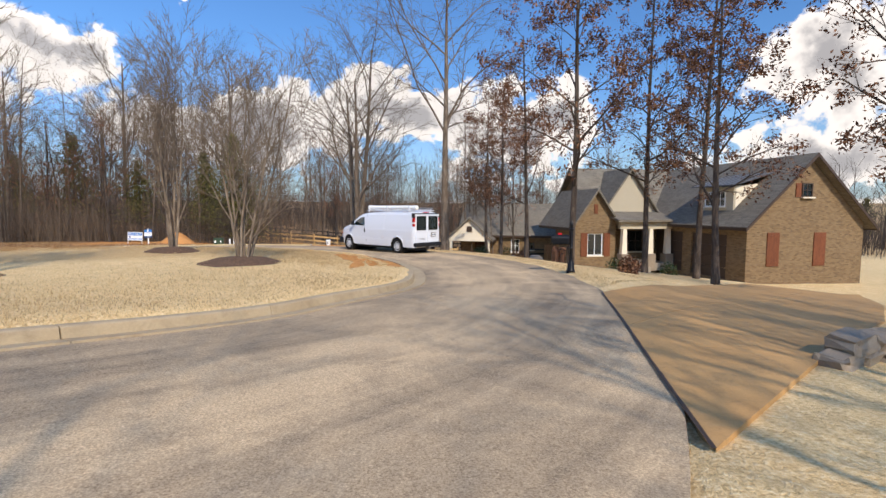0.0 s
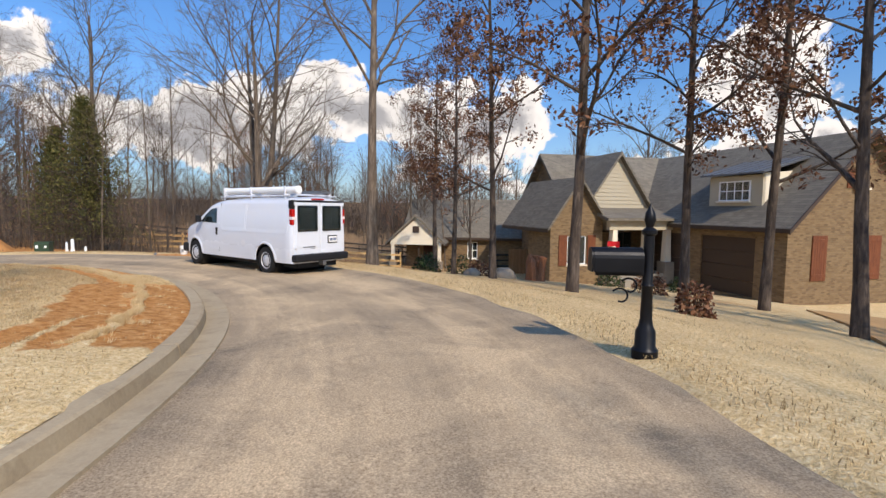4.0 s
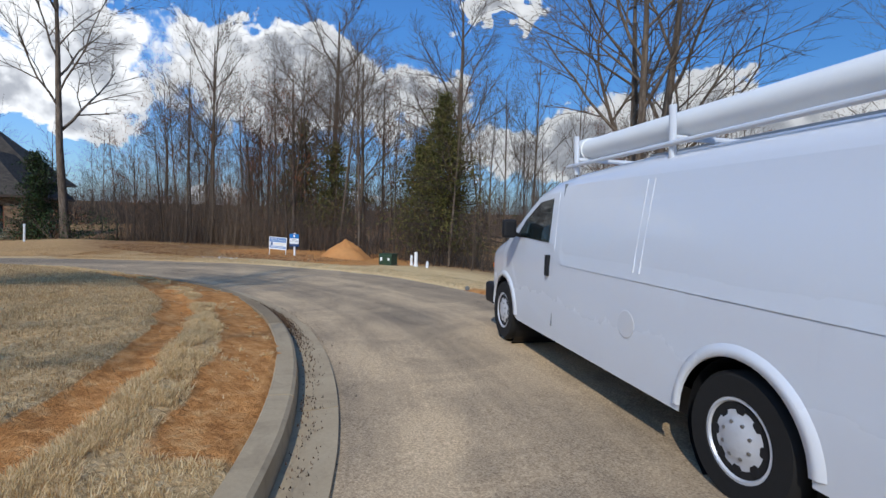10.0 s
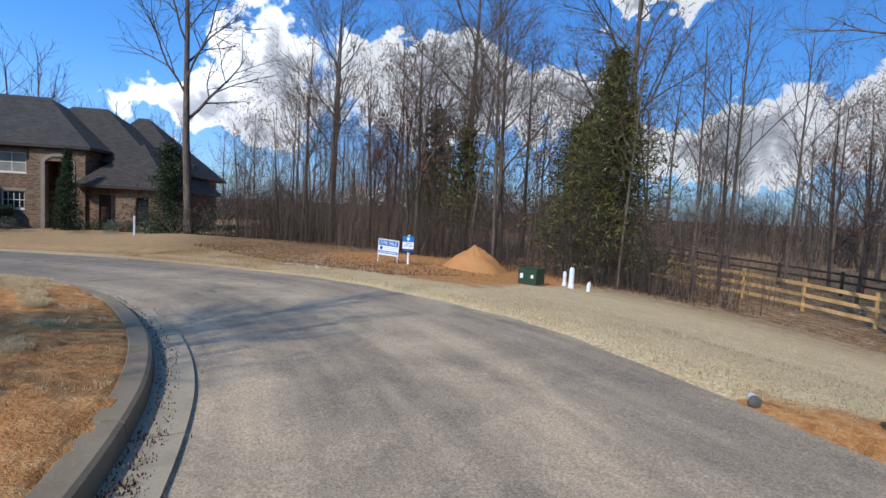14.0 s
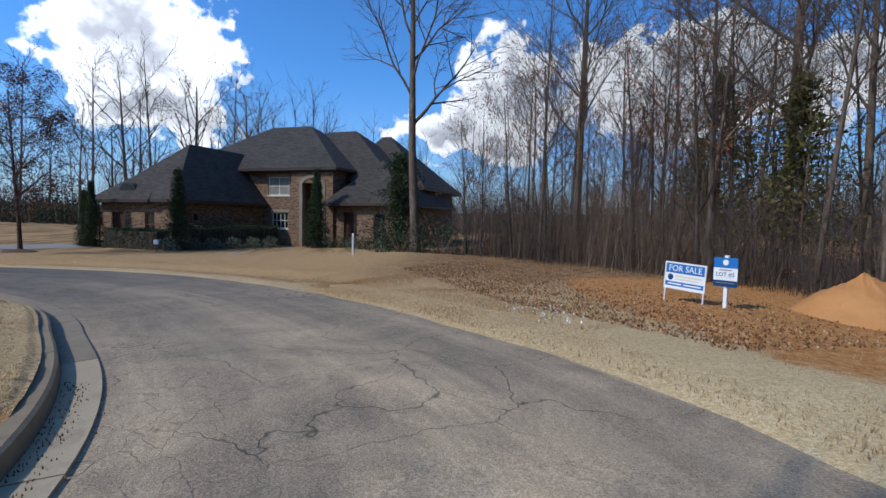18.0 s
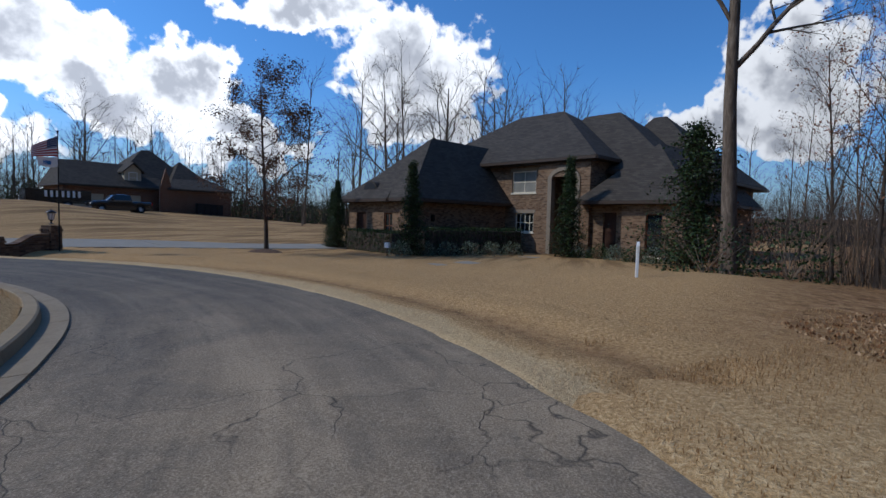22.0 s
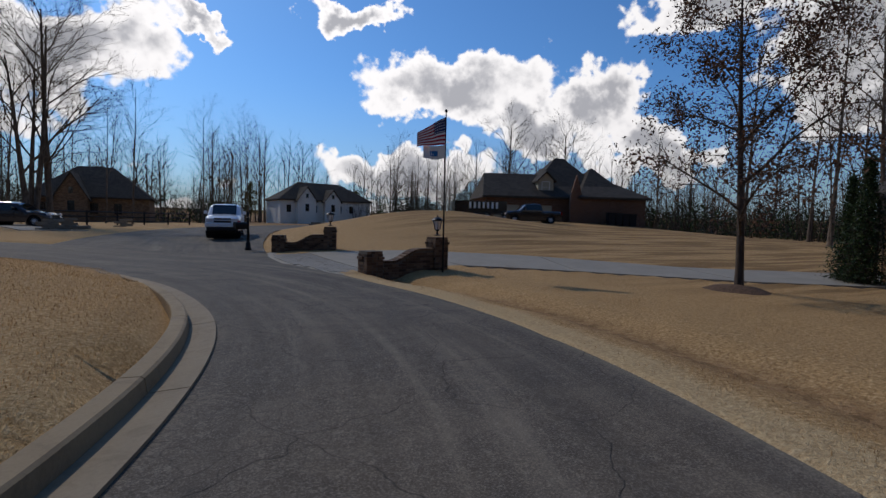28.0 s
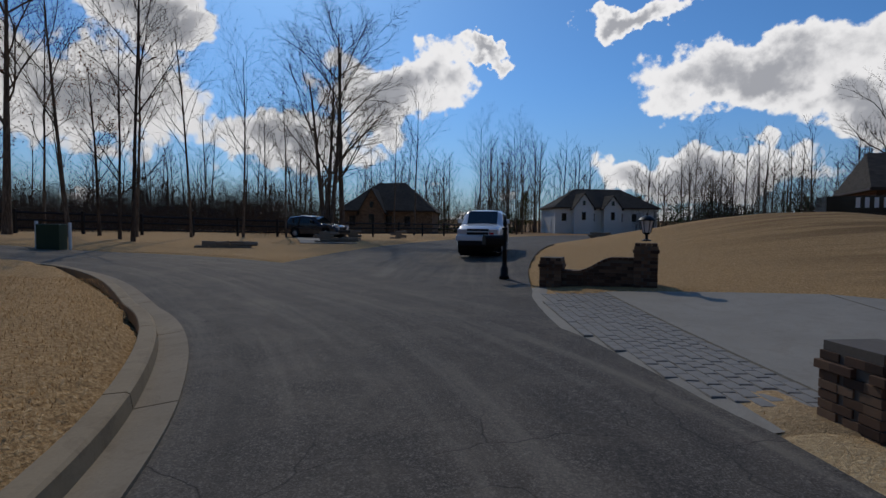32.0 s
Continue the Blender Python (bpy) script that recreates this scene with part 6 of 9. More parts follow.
def porch_house():
    """Tan brick house with a garage wing, porch and gables, east of the road."""
    h = thing("porch_house", pose(18.0, 29.4, -2.64, 0, 0, 9.5) @ Matrix.Diagonal((1.04, 1.2, 1.04, 1)), "tan brick house with grey shingles, porch and wooden shutters", "house")
    B, R = M["brick_tan"], M["roof_grey"]
    # garage wing
    mf, ml, mr = ring(h, 0, 7.8, 0, 9.0, -0.8, 3.05, B, left=[(1.0, 3.8, -0.4, 2.3), (4.6, 7.4, -0.4, 2.3)])
    for a in (1.0, 4.6):
        d = new("garage_door")
        d.parent = h
        d.matrix_basis = ml
        for k in range(4):
            part("door_panel", boxes((a, a + 2.8, 0.1, 0.15, -0.4 + 0.675 * k + 0.006, -0.4 + 0.675 * (k + 1) - 0.006), bevel=0.01), M["trimdark"], d)
    gable_end(h, 0, 7.8, 0.0, 3.05, 6.75, "y", B)
    gable_end(h, 0, 7.8, 8.7, 3.05, 6.75, "y", B)
    shutter(h, mf, 1.3, 2.1, 0.55, 2.5)
    shutter(h, mf, 4.4, 5.2, 0.55, 2.5)
    shutter(h, mf, 3.0, 3.35, 4.55, 5.35)
    up = window(h, mf, 3.4, 4.1, 4.55, 5.35, "trimdark", 2, 2)
    up.matrix_basis = mf @ Matrix.Translation((0, -0.13, 0))
    gable_roof(h, 0, 7.8, 0, 13.0, 3.05, 6.85, "y", R)
    part("rake_board", prism([(-0.5, 2.56), (3.9, 6.84), (8.3, 2.56), (8.3, 2.76), (3.9, 7.04), (-0.5, 2.76)], 0.04), M["trimdark"], h).location = (0, -0.45, 0)
    # main body
    wall(h, (-4.6, 8.6), (0.0, 8.6), -0.8, 3.05, B, [(0.9, 1.9, 0.1, 2.25), (2.6, 4.2, 0.6, 2.2)])
    mm = Matrix.Translation((-4.6, 8.6, 0))
    part("front_door", boxes((-3.7, -2.7, 8.70, 8.76, 0.1, 2.25), bevel=0.01), M["door_wood"], h, "dark wooden front door")
    window(h, mm, 2.6, 4.2, 0.6, 2.2, "trimdark", 2, 3)
    wall(h, (-4.6, 14.6), (-4.6, 8.6), -0.8, 3.05, B)
    wall(h, (7.8, 14.6), (-4.6, 14.6), -0.8, 3.05, B)
    gable_roof(h, -4.6, 7.8, 8.2, 15.0, 3.05, 6.9, "x", R)
    gable_end(h, 8.2, 15.0, -4.55, 3.05, 6.85, "x", B)
    # small brick gable with a shuttered window
    wm, wl, wr = ring(h, -7.0, -3.9, 6.6, 9.0, -0.8, 2.85, B, front=[(1.0, 2.15, 0.55, 2.1)])
    window(h, wm, 1.0, 2.15, 0.55, 2.1, "white", 1, 2)
    shutter(h, wm, 0.48, 0.96, 0.5, 2.15)
    shutter(h, wm, 2.19, 2.67, 0.5, 2.15)
    gable_end(h, -7.0, -3.9, 6.6, 2.85, 5.0, "y", B)
    shutter(h, Matrix.Translation((-7.0, 6.6, 0)), 1.42, 1.7, 3.5, 4.15)
    gable_roof(h, -7.0, -3.9, 6.6, 11.5, 2.85, 5.05, "y", R, 0.35)
    # sided gable above the porch
    sg = gable_end(h, -4.6, 0.4, 7.9, 3.1, 6.6, "y", M["siding"], name="sided_gable")
    for k in range(15):
        z = 3.2 + 0.22 * k
        half = 2.5 * (6.6 - z) / 3.5
        part("siding_board", boxes((-2.1 - half, -2.1 + half, 7.86, 7.902, z, z + 0.2)), M["siding"], sg)
    gable_roof(h, -4.6, 0.4, 7.9, 13.0, 3.1, 6.65, "y", R, 0.35)
    # porch with tapered columns on stone feet
    part("porch_floor", boxes((-3.9, 0.0, 5.9, 8.6, -0.5, 0.05), bevel=0.02), M["slab"], h)
    part("porch_step", boxes((-3.4, -2.0, 5.3, 5.9, -0.6, -0.15), bevel=0.02), M["slab"], h)
    part("porch_beam", boxes((-3.95, 0.0, 5.95, 6.2, 2.45, 2.95)), M["siding"], h)
    bm = prism([(5.6, 2.95), (8.65, 3.7), (8.65, 3.84), (5.6, 3.09)], 4.9, "x")
    part("porch_roof", shifted(bm, -4.3, 0, 0), R, h)
    part("porch_ceiling", boxes((-3.9, 0, 6.0, 8.6, 2.9, 2.94)), M["siding"], h)
    for x in (-3.6, -1.6, -0.25):
        c = new("porch_column")
        c.parent = h
        c.matrix_basis = pose(x, 6.1, 0)
        part("shaft", prism([(-0.2, 0.7), (0.2, 0.7), (0.13, 2.45), (-0.13, 2.45)], 0.3), M["cream"], c).location = (0, -0.15, 0)
        part("stone_foot", boxes((-0.3, 0.3, -0.3, 0.3, -0.5, 0.7), bevel=0.03), M["stone"], c)
    # dormer with a metal roof on the wing's west slope
    d = new("dormer")
    d.parent = h
    part("dormer_face", boxes((0.55, 0.7, 1.6, 4.3, 3.7, 5.2)), M["siding"], d)
    part("dormer_cheek", prism([(0.62, 3.7), (0.62, 5.25), (2.3, 5.4)], 0.1), M["cream"], d).location = (0, 1.6, 0)
    part("dormer_cheek", prism([(0.62, 3.7), (0.62, 5.25), (2.3, 5.4)], 0.1), M["cream"], d).location = (0, 4.2, 0)
    part("dormer_roof", prism([(0.2, 5.22), (3.1, 6.05), (3.1, 6.13), (0.2, 5.3)], 3.3), M["metal_roof"], d, "ribbed grey metal roof").location = (0, 1.3, 0)
    for i in range(7):
        part("roof_rib", prism([(0.2, 5.3), (3.1, 6.13), (3.1, 6.17), (0.2, 5.34)], 0.03), M["metal_roof"], d).location = (0, 1.45 + 0.5 * i, 0)
    w = window(d, Matrix.Translation((0.54, 4.0, 0)) @ Matrix.Rotation(radians(-90), 4, "Z"), 0.25, 1.85, 4.0, 4.95, "white", 2, 4)
    w.matrix_basis = Matrix.Translation((0.45, 4.0, 0)) @ Matrix.Rotation(radians(-90), 4, "Z")


def cottage():
    """The next house down the slope, tan with a white gable porch."""
    z = land(6, 50) - 0.1
    h = thing("cottage", pose(1.2, 47.5, z, 0, 0, -14), "tan brick cottage with a white porch gable down the slope", "house")
    B = M["brick_tan"]
    mf, ml, mr = ring(h, 0.2, 9.6, 1.6, 9.5, -1.0, 2.7, B, front=[(4.9, 5.7, 0.9, 2.2), (6.6, 7.1, 1.2, 1.9)])
    window(h, mf, 4.9, 5.7, 0.9, 2.2, "white")
    window(h, mf, 6.6, 7.1, 1.2, 1.9, "trimdark", 1, 1)
    gable_roof(h, 0.2, 9.6, 1.6, 9.5, 2.7, 5.4, "x", M["roof_grey"])
    gable_end(h, 1.6, 9.5, 9.38, 2.7, 5.3, "x", B)
    gable_end(h, 1.6, 9.5, 0.2, 2.7, 5.3, "x", B)
    gable_end(h, -0.6, 3.4, -0.4, 2.3, 4.1, "y", M["cream"])
    part("porch_vent", boxes((1.15, 1.65, -0.46, -0.4, 2.95, 3.45)), M["trimdark"], h)
    gable_roof(h, -0.6, 3.4, -0.4, 4.0, 2.3, 4.15, "y", M["roof_grey"], 0.3)
    part("porch_beam", boxes((-0.6, 3.4, -0.4, -0.15, 2.05, 2.3)), M["cream"], h)
    part("porch_floor", boxes((-0.6, 3.4, -0.5, 1.6, -0.4, 0.05)), M["slab"], h)
    part("front_door", boxes((1.6, 2.5, 1.54, 1.6, 0.05, 2.1)), M["door_wood"], h)
    for x in (-0.4, 3.2):
        c = new("porch_column")
        c.parent = h
        part("shaft", boxes((x - 0.12, x + 0.12, -0.38, -0.14, 0.8, 2.05)), M["cream"], c)
        part("stone_foot", boxes((x - 0.25, x + 0.25, -0.5, 0.0, -0.4, 0.8), bevel=0.03), M["stone"], c)
    # board fence beside it
    f = thing("privacy_fence", pose(9.0, 44.0, land(9, 44), 0, 0, 8), "tan board privacy fence beside the cottage", "fence")
    for i in range(38):
        part("board", boxes((0.15 * i, 0.15 * i + 0.14, 0, 0.025, -0.4, 1.75 + 0.02 * (i % 3)), bevel=0.003), M["fence_old"], f)
    part("rail", boxes((0, 5.7, 0.03, 0.09, 0.3, 0.4), (0, 5.7, 0.03, 0.09, 1.4, 1.5)), M["fence_old"], f)


def manor():
    """Brown brick two-storey house with dark hipped roofs, west of the road."""
    h = thing("manor", pose(-46.5, 23.5, -1.5, 0, 0, 60), "brown brick two-storey house under dark hipped roofs", "house")
    B, R = M["brick_brown"], M["roof_dark"]
    # left wing
    mf, ml, mr = ring(h, -8.6, -3.3, -8.0, 1.0, -0.6, 2.8, B, front=[(0.8, 1.7, 0.0, 2.15), (3.25, 3.95, 0.8, 2.15)], left=[(1.5, 2.6, 0.9, 2.1)])
    part("side_door", boxes((-7.8, -6.9, -7.9, -7.85, 0.0, 2.15), bevel=0.01), M["door_wood"], h)
    window(h, mf, 3.25, 3.95, 0.8, 2.15, "shutter", 2, 2)
    window(h, ml, 1.5, 2.6, 0.9, 2.1, "cream", 2, 2)
    hip_roof(h, -8.6, -5.0, -8.0, 1.0, 2.8, 5.4, R, (-6.8, -5.2), (-6.8, 1.0))
    hip_roof(h, -8.2, -3.3, -7.9, 2.0, 2.82, 6.5, R, (-5.8, -4.3), (-5.8, 2.0))
    v = part("roof_vent", shifted(prism([(0.62 * math.cos(math.pi * i / 8), 0.5 * math.sin(math.pi * i / 8)) for i in range(9)], 1.3), -6.95, -7.75, 3.36), R, h, "small eyebrow roof vent")
    part("vent_louvre", shifted(prism([(0.52 * math.cos(math.pi * i / 8), 0.4 * math.sin(math.pi * i / 8)) for i in range(9)], 0.02), -6.95, -7.78, 3.4), M["plastic"], v)
    for x in (-8.68, -3.22):
        part("downpipe", rods(((x, -8.1, -0.4), (x, -8.1, 2.7), 0.05)), M["trimdark"], h)
    part("wall_lamp", boxes((-3.28, -3.12, -6.6, -6.45, 1.75, 2.1), bevel=0.02), M["iron"], h)
    # two storeys
    up, low = (1.44, 3.13, 3.5, 4.75), (1.74, 3.03, 1.25, 2.35)
    mf, ml, mr = ring(h, -10.5, -0.75, -0.5, 10.5, -0.6, 5.2, B, front=[tuple(c + (6.2 if i < 2 else 0) for i, c in enumerate(q)) for q in (up, low)])
    for a, b, c, d in (up, low):
        window(h, mf, a + 6.2, b + 6.2, c, d, "cream", 2, 4 if c < 2 else 2, glass="glass" if c < 2 else "glass_pale")
        part("lintel", boxes((a - 4.4, b - 4.2, -0.53, -0.45, d, d + 0.2)), M["stone"], h, "pale stone lintel")
    wall(h, (-0.75, -0.9), (2.4, -0.9), -0.6, 5.25, B, [(0.86, 2.39, -0.6, 4.3)], 0.4)
    a0 = bmesh.new()
    for i in range(8):
        t0, t1 = math.pi * i / 8, math.pi * (i + 1) / 8
        vs = [a0.verts.new(q) for q in [(0.875 + 0.765 * math.cos(t), y, 4.1 + 0.5 * math.sin(t)) for t in (t0, t1) for y in (-0.96, -0.85)]]
        w2 = [a0.verts.new(q) for q in [(0.875 + 1.0 * math.cos(t), y, 4.1 + 0.72 * math.sin(t)) for t in (t0, t1) for y in (-0.96, -0.85)]]
        for q in ((vs[0], vs[2], w2[2], w2[0]), (vs[1], w2[1], w2[3], vs[3]), (vs[0], vs[1], vs[3], vs[2]), (w2[0], w2[2], w2[3], w2[1])):
            a0.faces.new(q)
    bmesh.ops.remove_doubles(a0, verts=a0.verts, dist=0.001)
    part("entry_arch", a0, M["stone"], h)
    for x in (0.02, 1.73):
        part("entry_jamb", boxes((x - 0.12, x + 0.12, -0.95, -0.6, -0.6, 4.1), bevel=0.01), M["stone"], h)
    part("entry_floor", boxes((-0.2, 2.0, -1.6, 2.5, -0.7, -0.05)), M["slab"], h)
    part("front_door", boxes((0.25, 1.5, 1.6, 1.68, -0.05, 2.3), bevel=0.02), M["door_wood"], h, "dark double front door")
    wall(h, (-0.75, 1.7), (2.4, 1.7), -0.6, 5.2, B, [(1.0, 2.25, -0.05, 2.3), (1.0, 2.25, 2.7, 4.0)])
    window(h, Matrix.Translation((-0.75, 1.7, 0)), 1.0, 2.25, 2.7, 4.0, "trimdark", 2, 2)
    wall(h, (2.4, -0.5), (2.4, 10.5), -0.6, 5.2, B)
    hip_roof(h, -10.5, 2.4, -0.75, 10.5, 5.2, 9.2, R, (-6.6, 5.0), (-3.0, 5.0))
    part("cornice", boxes((-4.9, 2.7, -1.0, -0.92, 5.0, 5.12), bevel=0.01), M["trimdark"], h)
    # right wing
    ring(h, 2.4, 4.3, -0.7, 8.0, -0.6, 2.9, B, front=[(0.7, 1.4, 0.0, 2.4)])
    part("door_leaf", boxes((3.1, 3.8, -0.6, -0.52, 0.0, 2.4), bevel=0.01), M["door_wood"], h)
    rf, rl, rr = ring(h, 4.3, 7.2, -1.2, 9.0, -0.6, 2.9, B, front=[(1.16, 1.94, 0.4, 2.35)])
    window(h, rf, 1.16, 1.94, 0.4, 2.35, "shutter", 2, 1)
    hip_roof(h, 2.5, 7.2, -1.2, 9.0, 2.9, 6.0, R, (4.7, 1.8), (5.2, 7.0))
    hip_roof(h, -3.0, 5.4, 1.2, 11.2, 4.6, 8.85, R, (-2.0, 6.0), (0.4, 6.0))
    hip_roof(h, -0.5, 6.6, 4.0, 12.6, 4.2, 8.7, R, (1.6, 8.2), (2.4, 8.2))
    wall(h, (2.6, 4.3), (6.4, 4.3), 2.0, 4.2, B)
    wall(h, (6.4, 4.3), (6.4, 12.4), -0.6, 4.2, B)
    # walk to the entry
    w = thing("garden_walk", (0, 0, 0), "pale concrete walk curving to the entry", "path", kind="structure")
    for i in range(9):
        a, b = i / 9, (i + 0.97) / 9
        p = [Vector((-44.6 + 11.5 * t, 22.6 - 3.2 * t * t, 0)) for t in (a, b)]
        bm = bmesh.new()
        vs = []
        for q in p:
            for o in (-0.5, 0.5):
                for dz in (0.03, -0.1):
                    vs.append(bm.verts.new((q.x, q.y + o, land(q.x, q.y + o) + dz)))
        for f in ((0, 4, 6, 2), (0, 1, 5, 4), (2, 6, 7, 3), (0, 2, 3, 1), (4, 5, 7, 6)):
            bm.faces.new([vs[k] for k in f])
        bmesh.ops.recalc_face_normals(bm, faces=bm.faces)
        part("slab", bm, M["slab"], w)




def far_house(at, yaw, w, d, eave, ridge, body, roof, label, gables=()):
    h = thing("far_house", pose(*at, 0, 0, yaw), label, "house")
    holes = [(1.2 + 2.6 * i, 2.1 + 2.6 * i, 0.8, 2.2) for i in range(int((w - 2) / 2.6))]
    mf, ml, mr = ring(h, 0, w, 0, d, -2.2, eave, body, front=holes)
    for q in holes:
        window(h, mf, *q, "trimdark", 2, 2, sill=False)
    hip_roof(h, 0, w, 0, d, eave, ridge, roof, (d * 0.5, d / 2), (w - d * 0.5, d / 2))
    for x, gw, gh in gables:
        ring(h, x, x + gw, -1.4, 0.5, -2.2, eave, body)
        gable_end(h, x, x + gw, -1.4, eave, gh, "y", body)
        gable_roof(h, x, x + gw, -1.4, d * 0.5, eave, gh + 0.05, "y", roof, 0.3)
        part("gable_window", boxes((x + gw / 2 - 0.35, x + gw / 2 + 0.35, -1.46, -1.4, 1.0, 2.4)), M["glass"], h)
        part("gable_window", boxes((x + gw / 2 - 0.25, x + gw / 2 + 0.25, -1.46, -1.4, eave + 0.4, eave + 1.2)), M["glass"], h)
    return h


def brick_rise_house():
    """Brick house on the rise: long garage roof with a dormer, tall hip behind, brick wing."""
    h = thing("rise_house", pose(-63.8, -10.8, land(-56, -13) - 0.15, 0, 0, -23.8 + 180), "red brick house with dark roofs on the grassy rise", "house")
    h.matrix_world = pose(-63.8, -10.8, land(-56, -13) - 0.15, 0, 0, -24) @ Matrix.Translation((1.6, -0.4, 0)) @ Matrix.Diagonal((0.82, 0.82, 0.86, 1))
    B, R = M["brick_red"], M["roof_dark"]
    # x runs from the wing's end (0) to the garage's end (16.8); the front is on the +y side
    def front(x0, x1, y, z0, z1, holes=()):
        return wall(h, (x1, y), (x0, y), z0, z1, B, holes)[1]
    front(0.0, 7.0, 2.2, -1.2, 2.7)
    wall(h, (7.0, -6.0), (7.0, 2.0), -1.2, 2.7, B)
    wall(h, (0.0, 2.0), (0.0, -7.0), -1.2, 2.7, B)
    hip_roof(h, 0.0, 7.0, -7.0, 2.2, 2.7, 5.2, R, (3.2, -3.0), (4.6, -3.0))
    m = front(7.2, 16.8, 0.4, -1.2, 2.7, [(0.8, 3.6, -0.6, 1.9), (4.4, 7.2, -0.6, 1.9)])
    for a in (0.8, 4.4):
        d = new("garage_door")
        d.parent = h
        d.matrix_basis = m
        for k in range(4):
            part("door_panel", boxes((a, a + 2.8, 0.1, 0.15, -0.6 + 0.625 * k + 0.005, -0.6 + 0.625 * (k + 1) - 0.005)), M["siding"], d)
    wall(h, (16.8, -7.0), (16.8, 0.4), -1.2, 2.7, B)
    wall(h, (0.0, -7.0), (16.8, -7.0), -1.2, 2.7, B)
    hip_roof(h, 6.6, 16.8, -7.0, 0.4, 2.7, 5.4, R, (8.5, -3.4), (16.4, -3.4))
    hip_roof(h, 3.5, 11.5, -10.0, -1.0, 3.4, 7.4, R, (6.6, -5.0), (7.6, -5.0))
    hip_roof(h, 2.0, 6.0, -6.0, 0.0, 3.4, 6.2, R, (3.9, -3.0), (4.1, -3.0))
    # narrow gable at the joint of the wings
    part("brick_gable", shifted(prism([(0, -1.2), (1.3, -1.2), (1.3, 2.7), (0.65, 4.9), (0, 2.7)], 0.3), 7.0, 2.0, 0), B, h)
    d = new("dormer")
    d.parent = h
    part("dormer_body", boxes((9.3, 11.0, -2.8, -0.3, 2.9, 4.5)), M["siding"], d)
    part("dormer_gable", shifted(prism([(0, 0), (1.7, 0), (0.85, 0.8)], 2.4), 9.3, -2.7, 4.5), M["siding"], d)
    part("dormer_roof", shifted(prism([(-0.25, -0.2), (0.85, 0.82), (1.95, -0.2), (1.95, -0.05), (0.85, 0.98), (-0.25, -0.05)], 2.7), 9.3, -2.6, 4.5), R, d)
    window(d, Matrix.Translation((10.7, -0.22, 0)) @ Matrix.Rotation(radians(180), 4, "Z"), 0.1, 1.0, 3.2, 4.4, "white", 2, 2)
    # dark bins and a timber deck at the wing
    for i in range(4):
        b = thing("wheeled_bin", h.matrix_world @ pose(2.2 + 0.75 * i, 3.2, 0), "dark wheeled bin against the brick wing", "bin", "bins")
        b.matrix_world = Matrix.Translation((h.matrix_world @ Vector((2.2 + 0.75 * i, 3.2, 0))).to_3d()) @ Matrix.Rotation(radians(-24), 4, "Z")
        b.location.z = land(b.location.x, b.location.y)
        part("bin_body", prism([(-0.25, 0.05), (0.25, 0.05), (0.3, 1.0), (-0.3, 1.0)], 0.6), M["plastic"], b)
        part("lid", boxes((-0.32, 0.32, -0.03, 0.66, 1.0, 1.07), bevel=0.02), M["plastic"], b)
    # low black trailer with a slatted side
    t = thing("utility_trailer", pose(-46.6, -13.6, land(-46.6, -13.6), 0, 0, 156), "black twin-axle utility trailer with pale slats", "trailer")
    part("bed", boxes((-2.0, 2.0, -0.95, 0.95, 0.5, 0.6)), M["car_black"], t)
    part("side_board", boxes((-2.0, 2.0, -0.95, -0.9, 0.6, 1.5), (-2.0, 2.0, 0.9, 0.95, 0.6, 1.5), (-2.0, -1.95, -0.9, 0.9, 0.6, 1.5), (1.95, 2.0, -0.9, 0.9, 0.6, 1.5)), M["car_black"], t)
    for i in range(7):
        part("slat", boxes((-0.9 + 0.34 * i, -0.74 + 0.34 * i, -0.975, -0.955, 0.95, 1.42)), M["white"], t)
    for x in (-0.45, 0.45):
        for s in (1, -1):
            wheel(t, x, s * 1.05, 0.34, 0.2, s)
    part("drawbar", rods(((2.0, -0.5, 0.5), (3.2, 0, 0.5), 0.05), ((2.0, 0.5, 0.5), (3.2, 0, 0.5), 0.05)), M["iron"], t)


porch_house()
cottage()
manor()
brick_rise_house()
far_house((-46, -80, land(-54, -80) + 1.5), 184, 19, 10, 3.2, 7.0, M["render_white"], M["roof_dark"], "white rendered farmhouse with black roof and gables", [(3.0, 3.6, 5.6), (8.5, 3.2, 5.2)])
far_house((-11.5, -60, land(-17, -60) + 0.2), 176, 13, 9, 2.9, 7.2, M["brick_brown"], M["roof_dark"], "brown brick house under a tall dark roof behind trees", [(3.0, 3.4, 5.8)])
far_house((-88, 6, land(-80, 0)), 60, 12, 9, 2.8, 6.0, M["brick_brown"], M["roof_dark"], "brown house behind the lawn with a dark roof")

